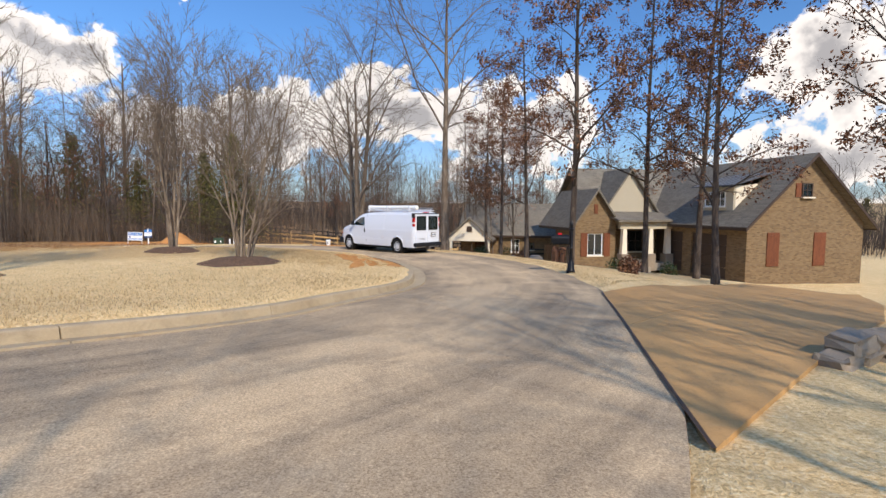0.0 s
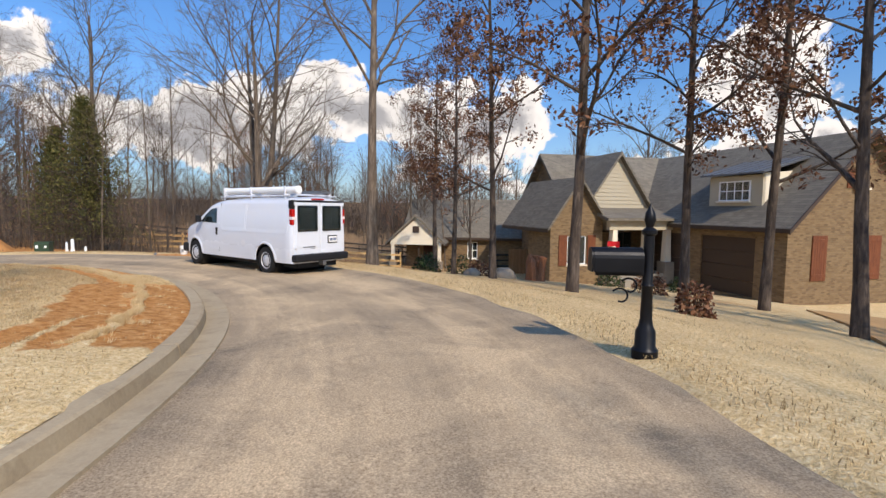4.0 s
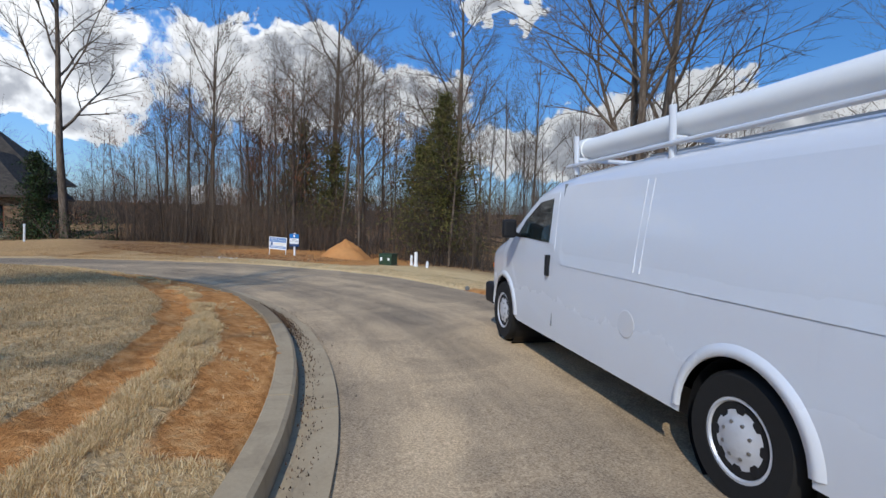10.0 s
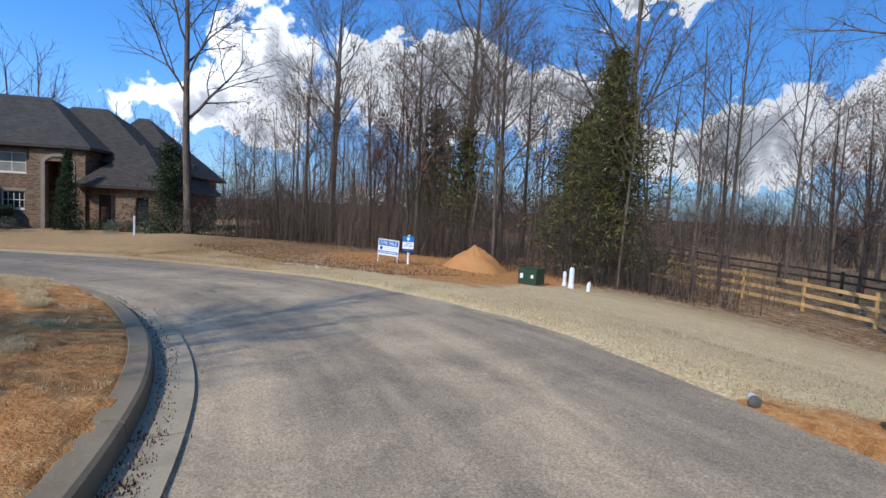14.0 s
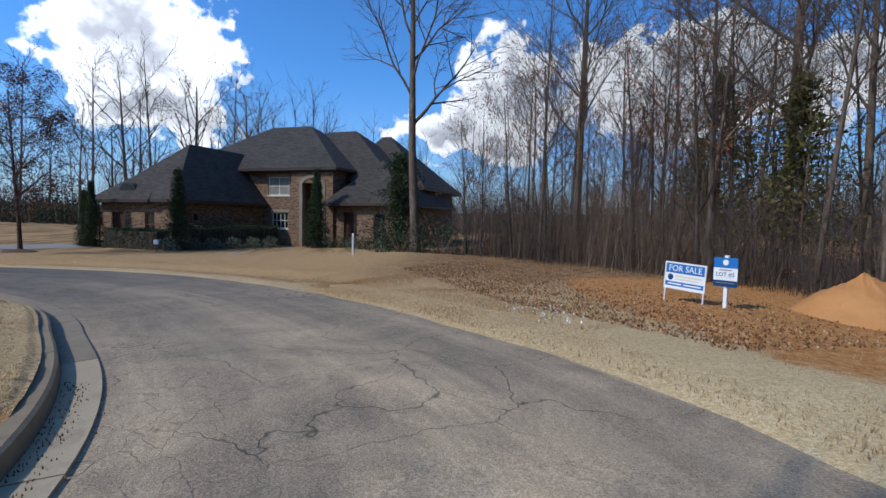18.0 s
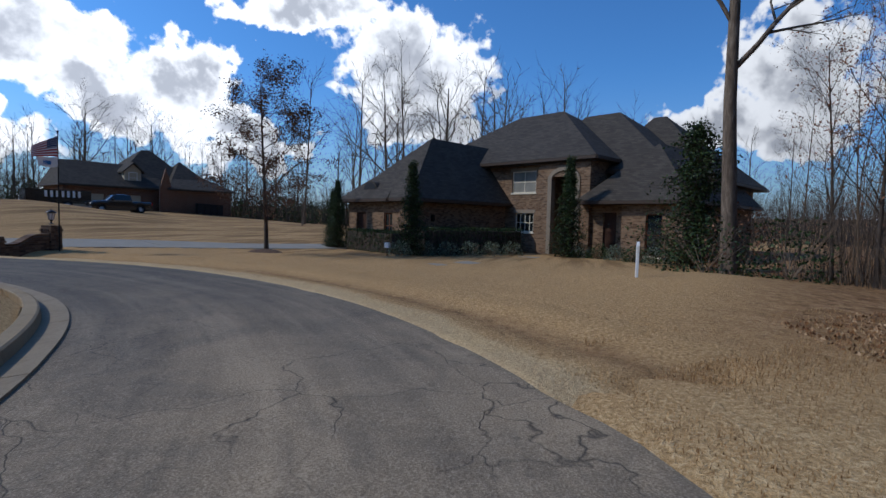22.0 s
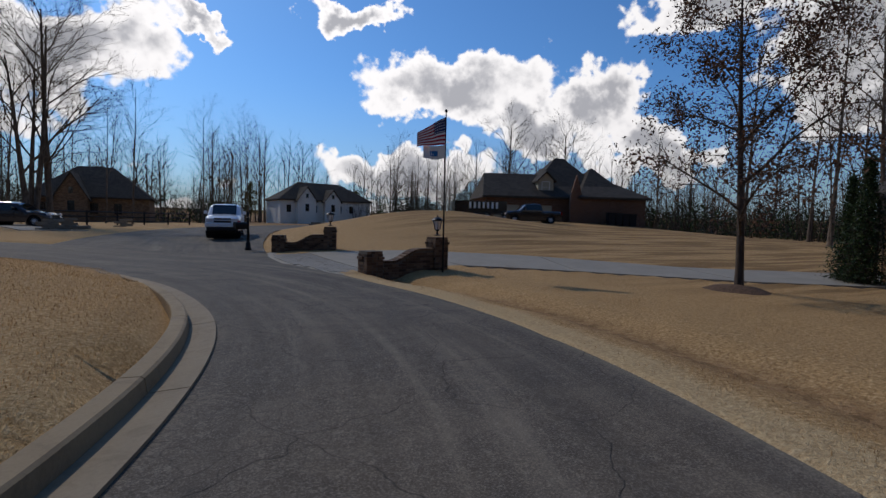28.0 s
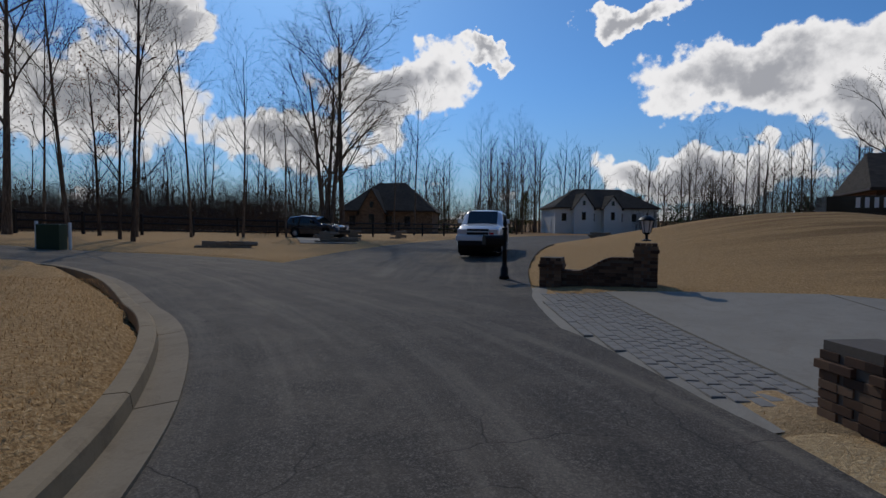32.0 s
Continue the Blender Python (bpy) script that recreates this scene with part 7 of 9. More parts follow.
# ---------- small things by the road ----------
def mailbox(x, y, yaw, label, numbers):
    """A turned iron post with a box on an arm."""
    ob = thing("mailbox", pose(x, y, land(x, y) + 0.02, 0, 0, yaw) @ Matrix.Diagonal((0.83, 0.83, 0.83, 1)), label, "mailbox")
    post = lathe([(0.15, -0.1), (0.15, 0.06), (0.12, 0.1), (0.115, 0.28), (0.085, 0.34), (0.07, 0.42), (0.062, 0.8), (0.075, 0.82), (0.06, 0.86), (0.06, 1.4), (0.085, 1.42), (0.085, 1.46), (0.04, 1.5), (0.065, 1.58), (0.055, 1.66), (0.012, 1.74), (0.004, 1.78)], 18)
    part("post", post, M["iron"], ob, smooth=True).data.set_sharp_from_angle(angle=radians(35))
    prof = [(-0.12, 0.98), (0.12, 0.98)] + [(0.12 * math.cos(math.pi * i / 10), 1.14 + 0.12 * math.sin(math.pi * i / 10)) for i in range(11)]
    bm = prism(prof, 0.56)
    b = part("box", shifted(bm, 0, 0.08, 0), M["iron"], ob, "black letter box with a domed lid")
    part("door", shifted(prism(prof, 0.02), 0, 0.645, 0), M["iron"], b)
    part("red_flag", boxes((0.125, 0.14, 0.3, 0.34, 1.02, 1.32), (0.125, 0.14, 0.3, 0.44, 1.26, 1.32)), M["red"], b, "red signal flag")
    if numbers:
        part("number_bar", boxes((0.122, 0.128, 0.42, 0.47, 1.02, 1.1), (0.122, 0.128, 0.49, 0.54, 1.02, 1.1)), M["white"], b, "white bars in place of a number")
    part("arm", boxes((-0.03, 0.03, -0.05, 0.6, 0.93, 0.98), bevel=0.01), M["iron"], ob)
    bm = bmesh.new()
    for k in range(2):
        prev = None
        for i in range(15):
            a = 0.6 + 4.6 * i / 14
            p = Vector((0, 0.2 + 0.1 * k + (0.11 - 0.004 * i) * math.cos(a), 0.80 - 0.12 * k + (0.11 - 0.004 * i) * math.sin(a)))
            if prev is not None:
                cyl(bm, prev, p, 0.012, n=6)
            prev = p
    part("scroll", bm, M["iron"], ob)
    return ob


def sale_sign():
    x, y = -20.0, 32.1
    ob = thing("sale_sign", pose(x, y, land(x, y) - 0.02, 0, 3, 24) @ Matrix.Diagonal((0.66, 0.72, 0.72, 1)), "white and blue framed sign offering the lot", "sign")
    for s in (-1, 1):
        part("leg", rods(((s * 0.58, 0, -0.1), (s * 0.58, 0, 0.5), 0.022)), M["white"], ob)
    part("frame", boxes((-0.62, 0.62, -0.025, 0.025, 0.42, 0.46), (-0.62, 0.62, -0.025, 0.025, 1.12, 1.16), (-0.62, -0.58, -0.025, 0.025, 0.46, 1.12), (0.58, 0.62, -0.025, 0.025, 0.46, 1.12)), M["white"], ob)
    b = part("board", boxes((-0.58, 0.58, -0.012, 0.012, 0.46, 1.12)), M["pvc"], ob)
    part("blue_band", boxes((-0.58, 0.58, -0.018, -0.0125, 0.86, 1.12), (-0.58, 0.58, -0.018, -0.0125, 0.50, 0.62)), M["sign_blue"], b)
    text_mesh("FOR SALE", 0.235, M["white"], "lettering", b, pose(0.0, -0.02, 0.985, 90, 0, 0))
    part("mark", lathe([(0.0, 0.0), (0.085, 0.0), (0.085, 0.004), (0.0, 0.004)], 20), M["sign_dark"], b, "round mark").matrix_basis = pose(-0.43, -0.0125, 0.74, 90, 0, 0)
    part("print_bar", boxes((-0.28, 0.5, -0.017, -0.0125, 0.755, 0.80), (-0.28, 0.4, -0.017, -0.0125, 0.68, 0.715)), M["cream"], b)
    part("small_print_bar", boxes((-0.5, -0.08, -0.022, -0.0185, 0.54, 0.58), (-0.02, 0.5, -0.022, -0.0185, 0.54, 0.58)), M["white"], b)
    x, y = -19.35, 32.5
    ob = thing("lot_sign", pose(x, y, land(x, y), 0, 0, 24) @ Matrix.Diagonal((0.68, 0.72, 0.72, 1)), "blue lot sign on a white post", "sign")
    part("post", boxes((-0.05, 0.05, -0.045, 0.045, -0.1, 1.42), bevel=0.008), M["white"], ob)
    b = part("board", boxes((-0.31, 0.31, -0.07, -0.048, 0.62, 1.36)), M["sign_blue"], ob)
    part("white_panel", boxes((-0.31, 0.31, -0.076, -0.0705, 0.78, 1.1)), M["pvc"], b)
    part("navy_band", boxes((-0.31, 0.31, -0.076, -0.0705, 0.62, 0.775)), M["sign_dark"], b)
    text_mesh("LOT #5", 0.15, M["ink"], "lettering", b, pose(0.0, -0.078, 0.93, 90, 0, 0))
    part("print_bar", boxes((-0.16, 0.16, -0.08, -0.0765, 1.03, 1.06), (-0.24, 0.24, -0.08, -0.0765, 0.70, 0.735)), M["steel"], b)
    part("mark", lathe([(0.0, 0.0), (0.075, 0.0), (0.075, 0.004), (0.0, 0.004)], 18), M["white"], b, "round mark").matrix_basis = pose(0, -0.0705, 1.24, 90, 0, 0)


def clay_pile():
    R = random.Random(3)
    x, y = -18.7, 34.8
    verts, faces, n, m = [], [], 40, 16
    for j in range(m + 1):
        r = 1.2 * j / m
        for i in range(n):
            a = TAU * i / n
            rr = r * (1 + 0.14 * noise.noise((math.cos(a) * 1.3, math.sin(a) * 1.3, 0)))
            h = 0.92 * max(0, 1 - j / m) ** 0.85 + 0.26 * noise.noise((rr * math.cos(a) * 1.6, rr * math.sin(a) * 1.6, 4)) * (1 - j / m) + 0.09 * R.random() * (1 - j / m)
            verts.append((rr * math.cos(a) * 1.15, rr * math.sin(a), h - 0.12))
    for j in range(m):
        for i in range(n):
            faces.append((j * n + i, j * n + (i + 1) % n, (j + 1) * n + (i + 1) % n, (j + 1) * n + i))
    ob = raw("clay_mound", verts, [tuple(reversed(f)) for f in faces], M["clay"], smooth=True)
    ob.matrix_world = pose(x, y, land(x, y))
    tagged(ob, "heap of loose orange clay in front of the wood", "pile")


def utilities():
    x, y = -15.5, 34.2
    ob = thing("transformer_box", pose(x, y, land(x, y), 0, 0, 12) @ Matrix.Diagonal((0.55, 0.6, 0.6, 1)), "green pad-mounted transformer box with pale stickers", "transformer")
    part("pad", boxes((-0.6, 0.6, -0.5, 0.5, -0.1, 0.08), bevel=0.02), M["concrete"], ob)
    part("cabinet", prism([(-0.42, 0.08), (0.42, 0.08), (0.42, 0.78), (-0.3, 0.84), (-0.42, 0.7)], 1.05, "x"), M["green_box"], ob).location = (-0.52, 0, 0)
    part("lid", boxes((-0.56, 0.56, -0.36, 0.46, 0.79, 0.86), bevel=0.02), M["green_box"], ob)
    part("sticker", boxes((-0.42, -0.24, -0.428, -0.42, 0.36, 0.6), (0.22, 0.38, -0.428, -0.42, 0.4, 0.56)), M["pvc"], ob)
    for x, y, h, w in ((-15.3, 35.5, 0.5, 0.055), (-14.9, 35.3, 0.66, 0.075)):
        ob = thing("utility_pedestal", pose(x, y, land(x, y)), "short white plastic cable post", "utility post", "cable posts")
        part("shaft", lathe([(w * 1.3, -0.1), (w * 1.3, 0.12), (w, 0.16), (w, h - 0.1), (w * 0.8, h - 0.02), (w * 0.2, h)], 16), M["pvc"], ob)
        part("cap_ring", lathe([(w * 1.06, h - 0.16), (w * 1.06, h - 0.12)], 16), M["pvc"], ob)
    for x, y, h in ((-29.7, 26.0, 0.8), (-14.3, 35.3, 0.3)):
        ob = thing("marker_post", pose(x, y, land(x, y), 0, 3, 0), "slim white plastic marker post in the grass", "marker post")
        part("shaft", boxes((-0.05, 0.05, -0.03, 0.03, -0.1, h - 0.06), bevel=0.008), M["pvc"], ob)
        part("tip", prism([(-0.05, h - 0.06), (0.05, h - 0.06), (0.0, h + 0.02)], 0.06), M["pvc"], ob).location = (0, -0.03, 0)
    # bucket and a litter of cans
    x, y = -6.4, 27.55
    ob = thing("bucket", pose(x, y, land(x, y) + 0.02) @ Matrix.Diagonal((0.8, 0.8, 0.85, 1)), "white plastic bucket standing on the verge", "bucket")
    part("pail", lathe([(0.125, 0.0), (0.13, 0.01), (0.15, 0.33), (0.158, 0.335), (0.158, 0.36), (0.148, 0.36), (0.14, 0.3), (0.12, 0.03), (0.0, 0.03)], 28), M["pvc"], ob, smooth=True).data.set_sharp_from_angle(angle=radians(40))
    part("rib", lathe([(0.156, 0.285), (0.16, 0.29), (0.156, 0.295)], 28), M["pvc"], ob)
    part("print_patch", boxes((-0.04, 0.04, -0.155, -0.13, 0.1, 0.22)), M["steel"], ob, "grey printed patch")
    bm = bmesh.new()
    prev = None
    for i in range(13):
        a = math.pi * i / 12
        p = Vector((0.155 * math.cos(a), -0.12 * math.sin(a), 0.33 - 0.09 * math.sin(a)))
        if prev is not None:
            cyl(bm, prev, p, 0.004, n=5)
        prev = p
    part("handle", bm, M["steel"], ob)
    ob = thing("paper_cup", pose(-7.35, 27.5, land(-7.35, 27.5) + 0.05, 90, 0, 30), "crushed pale paper cup on the verge", "litter")
    part("cup", lathe([(0.03, -0.06), (0.045, 0.06), (0.042, 0.06), (0.0, -0.05)], 12), M["pvc"], ob)
    part("lid", lathe([(0.047, 0.058), (0.047, 0.07), (0.0, 0.072)], 12), M["steel"], ob)
    # plank lying by the bucket
    ob = thing("plank", pose(-5.2, 29.3, land(-5.2, 29.3) + 0.03, 0, 0, -24), "long narrow timber lying in the grass", "plank")
    part("board", boxes((-1.6, 1.6, -0.04, 0.04, 0, 0.035), bevel=0.004), M["fence_wood"], ob)


def board_fence():
    """New post-and-board fence beyond the big tree."""
    ob = thing("board_fence", (0, 0, 0), "new unpainted post and board fence at the meadow", "fence")
    pts = [Vector((-18.5 + 2.2 * i, 46.5 - 0.28 * i, 0)) for i in range(10)]
    for p in pts:
        z = land(p.x, p.y)
        part("post", boxes((p.x - 0.055, p.x + 0.055, p.y - 0.055, p.y + 0.055, z - 0.3, z + 1.3), bevel=0.008), M["fence_wood"], ob)
    for a, b in zip(pts, pts[1:]):
        za, zb = land(a.x, a.y), land(b.x, b.y)
        for h in (0.3, 0.68, 1.08):
            bm = bmesh.new()
            vs = [bm.verts.new((p.x, p.y - 0.075 - o, z + h + d)) for p, z in ((a, za), (b, zb)) for o in (0, 0.022) for d in (-0.07, 0.07)]
            for q in ((0, 1, 3, 2), (4, 6, 7, 5), (0, 4, 5, 1), (2, 3, 7, 6), (1, 5, 7, 3), (0, 2, 6, 4)):
                bm.faces.new([vs[i] for i in q])
            bmesh.ops.recalc_face_normals(bm, faces=bm.faces)
            part("board", bm, M["fence_wood"], ob)
    # dark rail fence far behind the wood and across the street
    for nm, lab, x0, y0, dx, dy, count in (("rail_fence", "dark rail fence at the far field", -34, 58, 3.0, -0.3, 14), ("rail_fence", "dark rail fence behind the far lawn", -1.0, -14.5, -2.1, -2.2, 14), ("rail_fence", "dark rail fence by the back field", 8.0, 46.0, 3.0, 1.0, 8)):
        ob = thing(nm, (0, 0, 0), lab, "fence")
        pts = [Vector((x0 + dx * i, y0 + dy * i, 0)) for i in range(count)]
        for p in pts:
            z = land(p.x, p.y)
            part("post", boxes((p.x - 0.07, p.x + 0.07, p.y - 0.07, p.y + 0.07, z - 0.3, z + 1.35)), M["fence_black"], ob)
        for a, b in zip(pts, pts[1:]):
            for h in (0.35, 0.78, 1.2):
                part("rail", rods(((a.x, a.y, land(a.x, a.y) + h), (b.x, b.y, land(b.x, b.y) + h), 0.06), n=4), M["fence_black"], ob)


def flagpole():
    x, y = -31.4, 7.0
    z = land(x, y)
    ob = thing("flagpole", pose(x, y, z), "dark flagpole flying a striped flag", "flagpole")
    part("pole", rods(((0, 0, -0.2), (0.02, 0.05, 4.2), 0.026, 0.016), n=12), M["iron"], ob)
    part("finial", lathe([(0.0, 4.18), (0.04, 4.21), (0.04, 4.25), (0.0, 4.29)], 12), M["iron"], ob).location = (0.02, 0.05, 0)
    flag = new("flag")
    flag.parent = ob
    tagged(flag, "wind-blown striped cloth with a blue corner")
    flag.matrix_basis = pose(0.02, 0.05, 0, 0, 0, -25)
    wv = lambda u, v: (0.68 * u, 0.08 * math.sin(u * 7.0 + v * 1.4) * min(1, u * 2.5), -0.34 * u * (1 - v) - 0.06 * u * u)
    H, Lf = 0.72, 1.1
    for s in range(13):
        verts, faces = [], []
        u0 = 0.0 if s > 6 else 0.44
        for i in range(19):
            u = u0 + (Lf - u0) * i / 18
            for k in (0, 1):
                v = (s + k) / 13
                q = wv(u, v)
                verts.append((q[0], q[1], 4.08 - H * v + q[2]))
        for i in range(18):
            faces.append((2 * i, 2 * i + 1, 2 * i + 3, 2 * i + 2))
        raw("stripe", verts, faces, M["flag_red"] if s % 2 == 0 else M["flag_white"], flag)
    verts, faces = [], []
    for i in range(9):
        for k in range(5):
            u, v = 0.44 * i / 8, 7 / 13 * k / 4
            q = wv(u, v)
            verts.append((q[0], q[1], 4.08 - H * v + q[2]))
    for i in range(8):
        for k in range(4):
            a = i * 5 + k
            faces.append((a, a + 1, a + 6, a + 5))
    raw("canton", verts, faces, M["flag_blue"], flag, "blue corner with pale stars")
    bm = bmesh.new()
    for i in range(6):
        for k in range(5):
            u, v = 0.05 + 0.068 * i, 7 / 13 * (k + 0.5) / 5
            q = wv(u, v)
            for o in (-0.004, 0.004):
                c = bmesh.ops.create_circle(bm, cap_ends=True, segments=5, radius=0.016)
                bmesh.ops.transform(bm, matrix=Matrix.Translation((q[0], q[1] + o, 4.08 - H * v + q[2])) @ pose(0, 0, 0, 90, 0, 0), verts=c["verts"])
    part("star_field", bm, M["flag_white"], flag)["kind"] = "stuff"
    # a smaller pale flag below it
    low = new("lower_flag")
    low.parent = ob
    tagged(low, "small limp white flag with a blue emblem")
    low.matrix_basis = pose(0.02, 0.05, 0, 0, 0, -25)
    for nm, mt, u0, u1, v0, v1, o in (("cloth", "flag_white", 0.0, 0.85, 0.0, 1.0, 0.0), ("patch", "sign_blue", 0.3, 0.6, 0.35, 0.75, 0.004)):
        verts, faces = [], []
        for i in range(13):
            for k in range(5):
                u, v = u0 + (u1 - u0) * i / 12, v0 + (v1 - v0) * k / 4
                q = wv(u, v)
                verts.append((q[0], q[1] + o, 3.37 - 0.34 * v - 0.08 * u - 0.03 * math.sin(u * 6)))
        for i in range(12):
            for k in range(4):
                a = i * 5 + k
                faces.append((a, a + 1, a + 6, a + 5))
        raw(nm, verts, faces, M[mt], low)


mailbox(3.58, 13.85, 80, "black iron mailbox on an ornate post at the verge", True)
mailbox(-27.95, -1.95, -70, "black iron mailbox on an ornate post by the drive", False)
sale_sign()
clay_pile()
utilities()
board_fence()
flagpole()

# ---------- drives, gate walls, shrubs, far trees ----------
def strip_slabs(name, left, right, mat, label, lift=0.03, joint=0.02, cols=1, rising=False):
    """A paved strip between two edge lines, cast as separate slabs that follow the land."""
    top = thing(name, (0, 0, 0), label, "driveway", kind="structure")
    for k, ((la, lb), (ra, rb)) in enumerate(zip(zip(left, left[1:]), zip(right, right[1:]))):
        for c in range(cols):
            n, m = 5, 6
            bm = bmesh.new()
            grid = []
            for i in range(n + 1):
                u = (joint / 2 + (1 - joint) * i / n)
                row = []
                for j in range(m + 1):
                    v = (c + joint / 2 + (1 - joint) * j / m) / cols
                    lx, ly = la[0] + (lb[0] - la[0]) * u, la[1] + (lb[1] - la[1]) * u
                    rx, ry = ra[0] + (rb[0] - ra[0]) * u, ra[1] + (rb[1] - ra[1]) * u
                    x, y = lx + (rx - lx) * v, ly + (ry - ly) * v
                    row.append(bm.verts.new((x, y, land(x, y) + lift + (0.02 * min(1.0, u + k) if rising else 0.0))))
                grid.append(row)
            for i in range(n):
                for j in range(m):
                    bm.faces.new((grid[i][j], grid[i + 1][j], grid[i + 1][j + 1], grid[i][j + 1]))
            rim = [grid[i][0] for i in range(n + 1)] + [grid[n][j] for j in range(1, m + 1)] + [grid[i][m] for i in range(n - 1, -1, -1)] + [grid[0][j] for j in range(m - 1, 0, -1)]
            low = [bm.verts.new((v.co.x, v.co.y, v.co.z - 0.15)) for v in rim]
            for i in range(len(rim)):
                j = (i + 1) % len(rim)
                bm.faces.new((rim[i], rim[j], low[j], low[i]))
            bmesh.ops.recalc_face_normals(bm, faces=bm.faces)
            part("slab", bm, mat, top, smooth=False)
    return top


strip_slabs("driveway_tan", *TAN_DRIVE, M["drive"],
            "tan aggregate concrete driveway to the garage wing", 0.018, 0.003, 2, True)
def drive_joint():
    """The dark open joint where the tan drive meets the road."""
    verts, faces = [], []
    (x0, y0), (x1, y1) = TAN_DRIVE[0][0], TAN_DRIVE[1][0]
    run = math.hypot(x1 - x0, y1 - y0)
    for i in range(41):
        w = 0.016 + 0.008 * noise.noise((i * 0.7, 2, 0))
        for o in (-w, w):
            x, y = x0 + (x1 - x0) * i / 40 + (y1 - y0) / run * (o + 0.01), y0 + (y1 - y0) * i / 40 - (x1 - x0) / run * (o + 0.01)
            verts.append((x, y, land(x, y) + 0.0215))
        if i:
            faces.append((2 * i - 2, 2 * i - 1, 2 * i + 1, 2 * i))
    tagged(raw("road_joint", verts, faces, M["trimdark"]), "dark open joint between road and tan driveway", "road", kind="structure")


drive_joint()
strip_slabs("driveway_pale", *PALE_DRIVE, M["slab"],
            "pale concrete driveway between the brick gate walls", 0.04, 0.01)
strip_slabs("driveway_far", *FAR_DRIVE, M["slab"], "pale drive to the far house", 0.05, 0.01)


def paver_apron():
    top = thing("paver_apron", (0, 0, 0), "apron of pale worn pavers at the drive's mouth", "driveway", kind="structure")
    bm = bmesh.new()
    rows = []
    for j in range(39):
        y = -0.4 + 0.19 * j
        edge = -29.6
        while road_reach(edge, y) < 0.12 and edge < -27:
            edge += 0.02
        rows.append([bm.verts.new((-29.75 + (edge + 29.75) * i / 6, y, land(-29.75 + (edge + 29.75) * i / 6, y) + (0.008 if i < 6 else -0.02))) for i in range(7)])
    for A, B in zip(rows, rows[1:]):
        for i in range(6):
            bm.faces.new((A[i], A[i + 1], B[i + 1], B[i]))
    part("sand_bed", bm, M["slab"], top, "grey bedding between the pavers")
    me = None
    R = random.Random(8)
    for i in range(13):
        for j in range(29):
            x, y = -29.52 + 0.135 * i, 0.55 + 0.205 * j + (0.1 if i % 2 else 0)
            if road_reach(x + 0.07, y) > -0.01 or y > 6.3 and x > -29.0:
                continue
            if me is None:
                bm = boxes((-0.062, 0.062, -0.097, 0.097, -0.08, 0.0), bevel=0.012)
                ob = part("paver", bm, M["cobble"], top)
                me = ob.data
            else:
                ob = new("paver", me)
                ob.parent = top
            ob.matrix_basis = pose(x, y, land(x, y) + 0.022 + R.uniform(-0.004, 0.004), R.uniform(-1.5, 1.5), R.uniform(-1.5, 1.5), R.uniform(-2, 2))


def brick_tone():
    n = Nodes("gate_brick")
    v = n.coords()
    col = n.ramp(n.random(), [(0.0, lin(62, 46, 38)), (0.35, lin(104, 78, 60)), (0.7, lin(140, 112, 88)), (1.0, lin(86, 62, 50))])
    col = n.mix(n.math("MULTIPLY", n.noise(v, 14, 5, 0.7), 0.5), col, lin(70, 58, 48))
    return n.done(col, 0.9, n.noise(v, 60, 4, 0.7), 0.5, 0.006)


GB = brick_tone()
BRICKS = {}


def brick(parent, x, y, z, lx, ly, lz, rz=0, name="brick"):
    key = (round(lx, 3), round(ly, 3), round(lz, 3))
    if key not in BRICKS:
        bm = boxes((-lx / 2, lx / 2, -ly / 2, ly / 2, -lz / 2, lz / 2), bevel=0.003)
        me = bpy.data.meshes.new(name)
        bm.to_mesh(me)
        bm.free()
        me.materials.append(GB)
        BRICKS[key] = me
    ob = new(name, BRICKS[key])
    ob.parent = parent
    ob.matrix_basis = pose(x, y, z, 0, 0, rz)
    return ob


def pier(parent, x, y, half, h, core_low=-0.3):
    """A square brick pier: mortar core, courses of bricks, stepped cap."""
    part("mortar_core", boxes((x - half + 0.015, x + half - 0.015, y - half + 0.015, y + half - 0.015, core_low, h)), M["mortar"], parent)
    c, R = 0.078, random.Random(int(x * 10))
    rows = int(h / c)
    for k in range(-2, rows):
        z = k * c + c / 2
        out = 0.025 if k == rows - 2 else 0.0
        n = 3
        ln = 2 * (half + out) / n
        for s in (0, 1, 2, 3):
            for i in range(n):
                u = -half - out + ln * (i + 0.5) + (ln * 0.25 if k % 2 else -ln * 0.25) * (1 if i in (1,) else 0)
                d = half + out - 0.05 + R.uniform(-0.004, 0.004)
                px, py = {0: (u, -d), 1: (d, u), 2: (-u, d), 3: (-d, -u)}[s]
                if s in (0, 2):
                    brick(parent, x + px, y + py, z, ln - 0.008, 0.1, c - 0.009)
                elif abs(u) < half - 0.06:
                    brick(parent, x + px, y + py, z, 0.1, ln - 0.008, c - 0.009)
    n = 4
    for i in range(n):
        brick(parent, x - half * 0.94 + half * 1.88 * (i + 0.5) / n, y, rows * c + 0.035, half * 1.88 / n - 0.01, half * 1.9, 0.07)


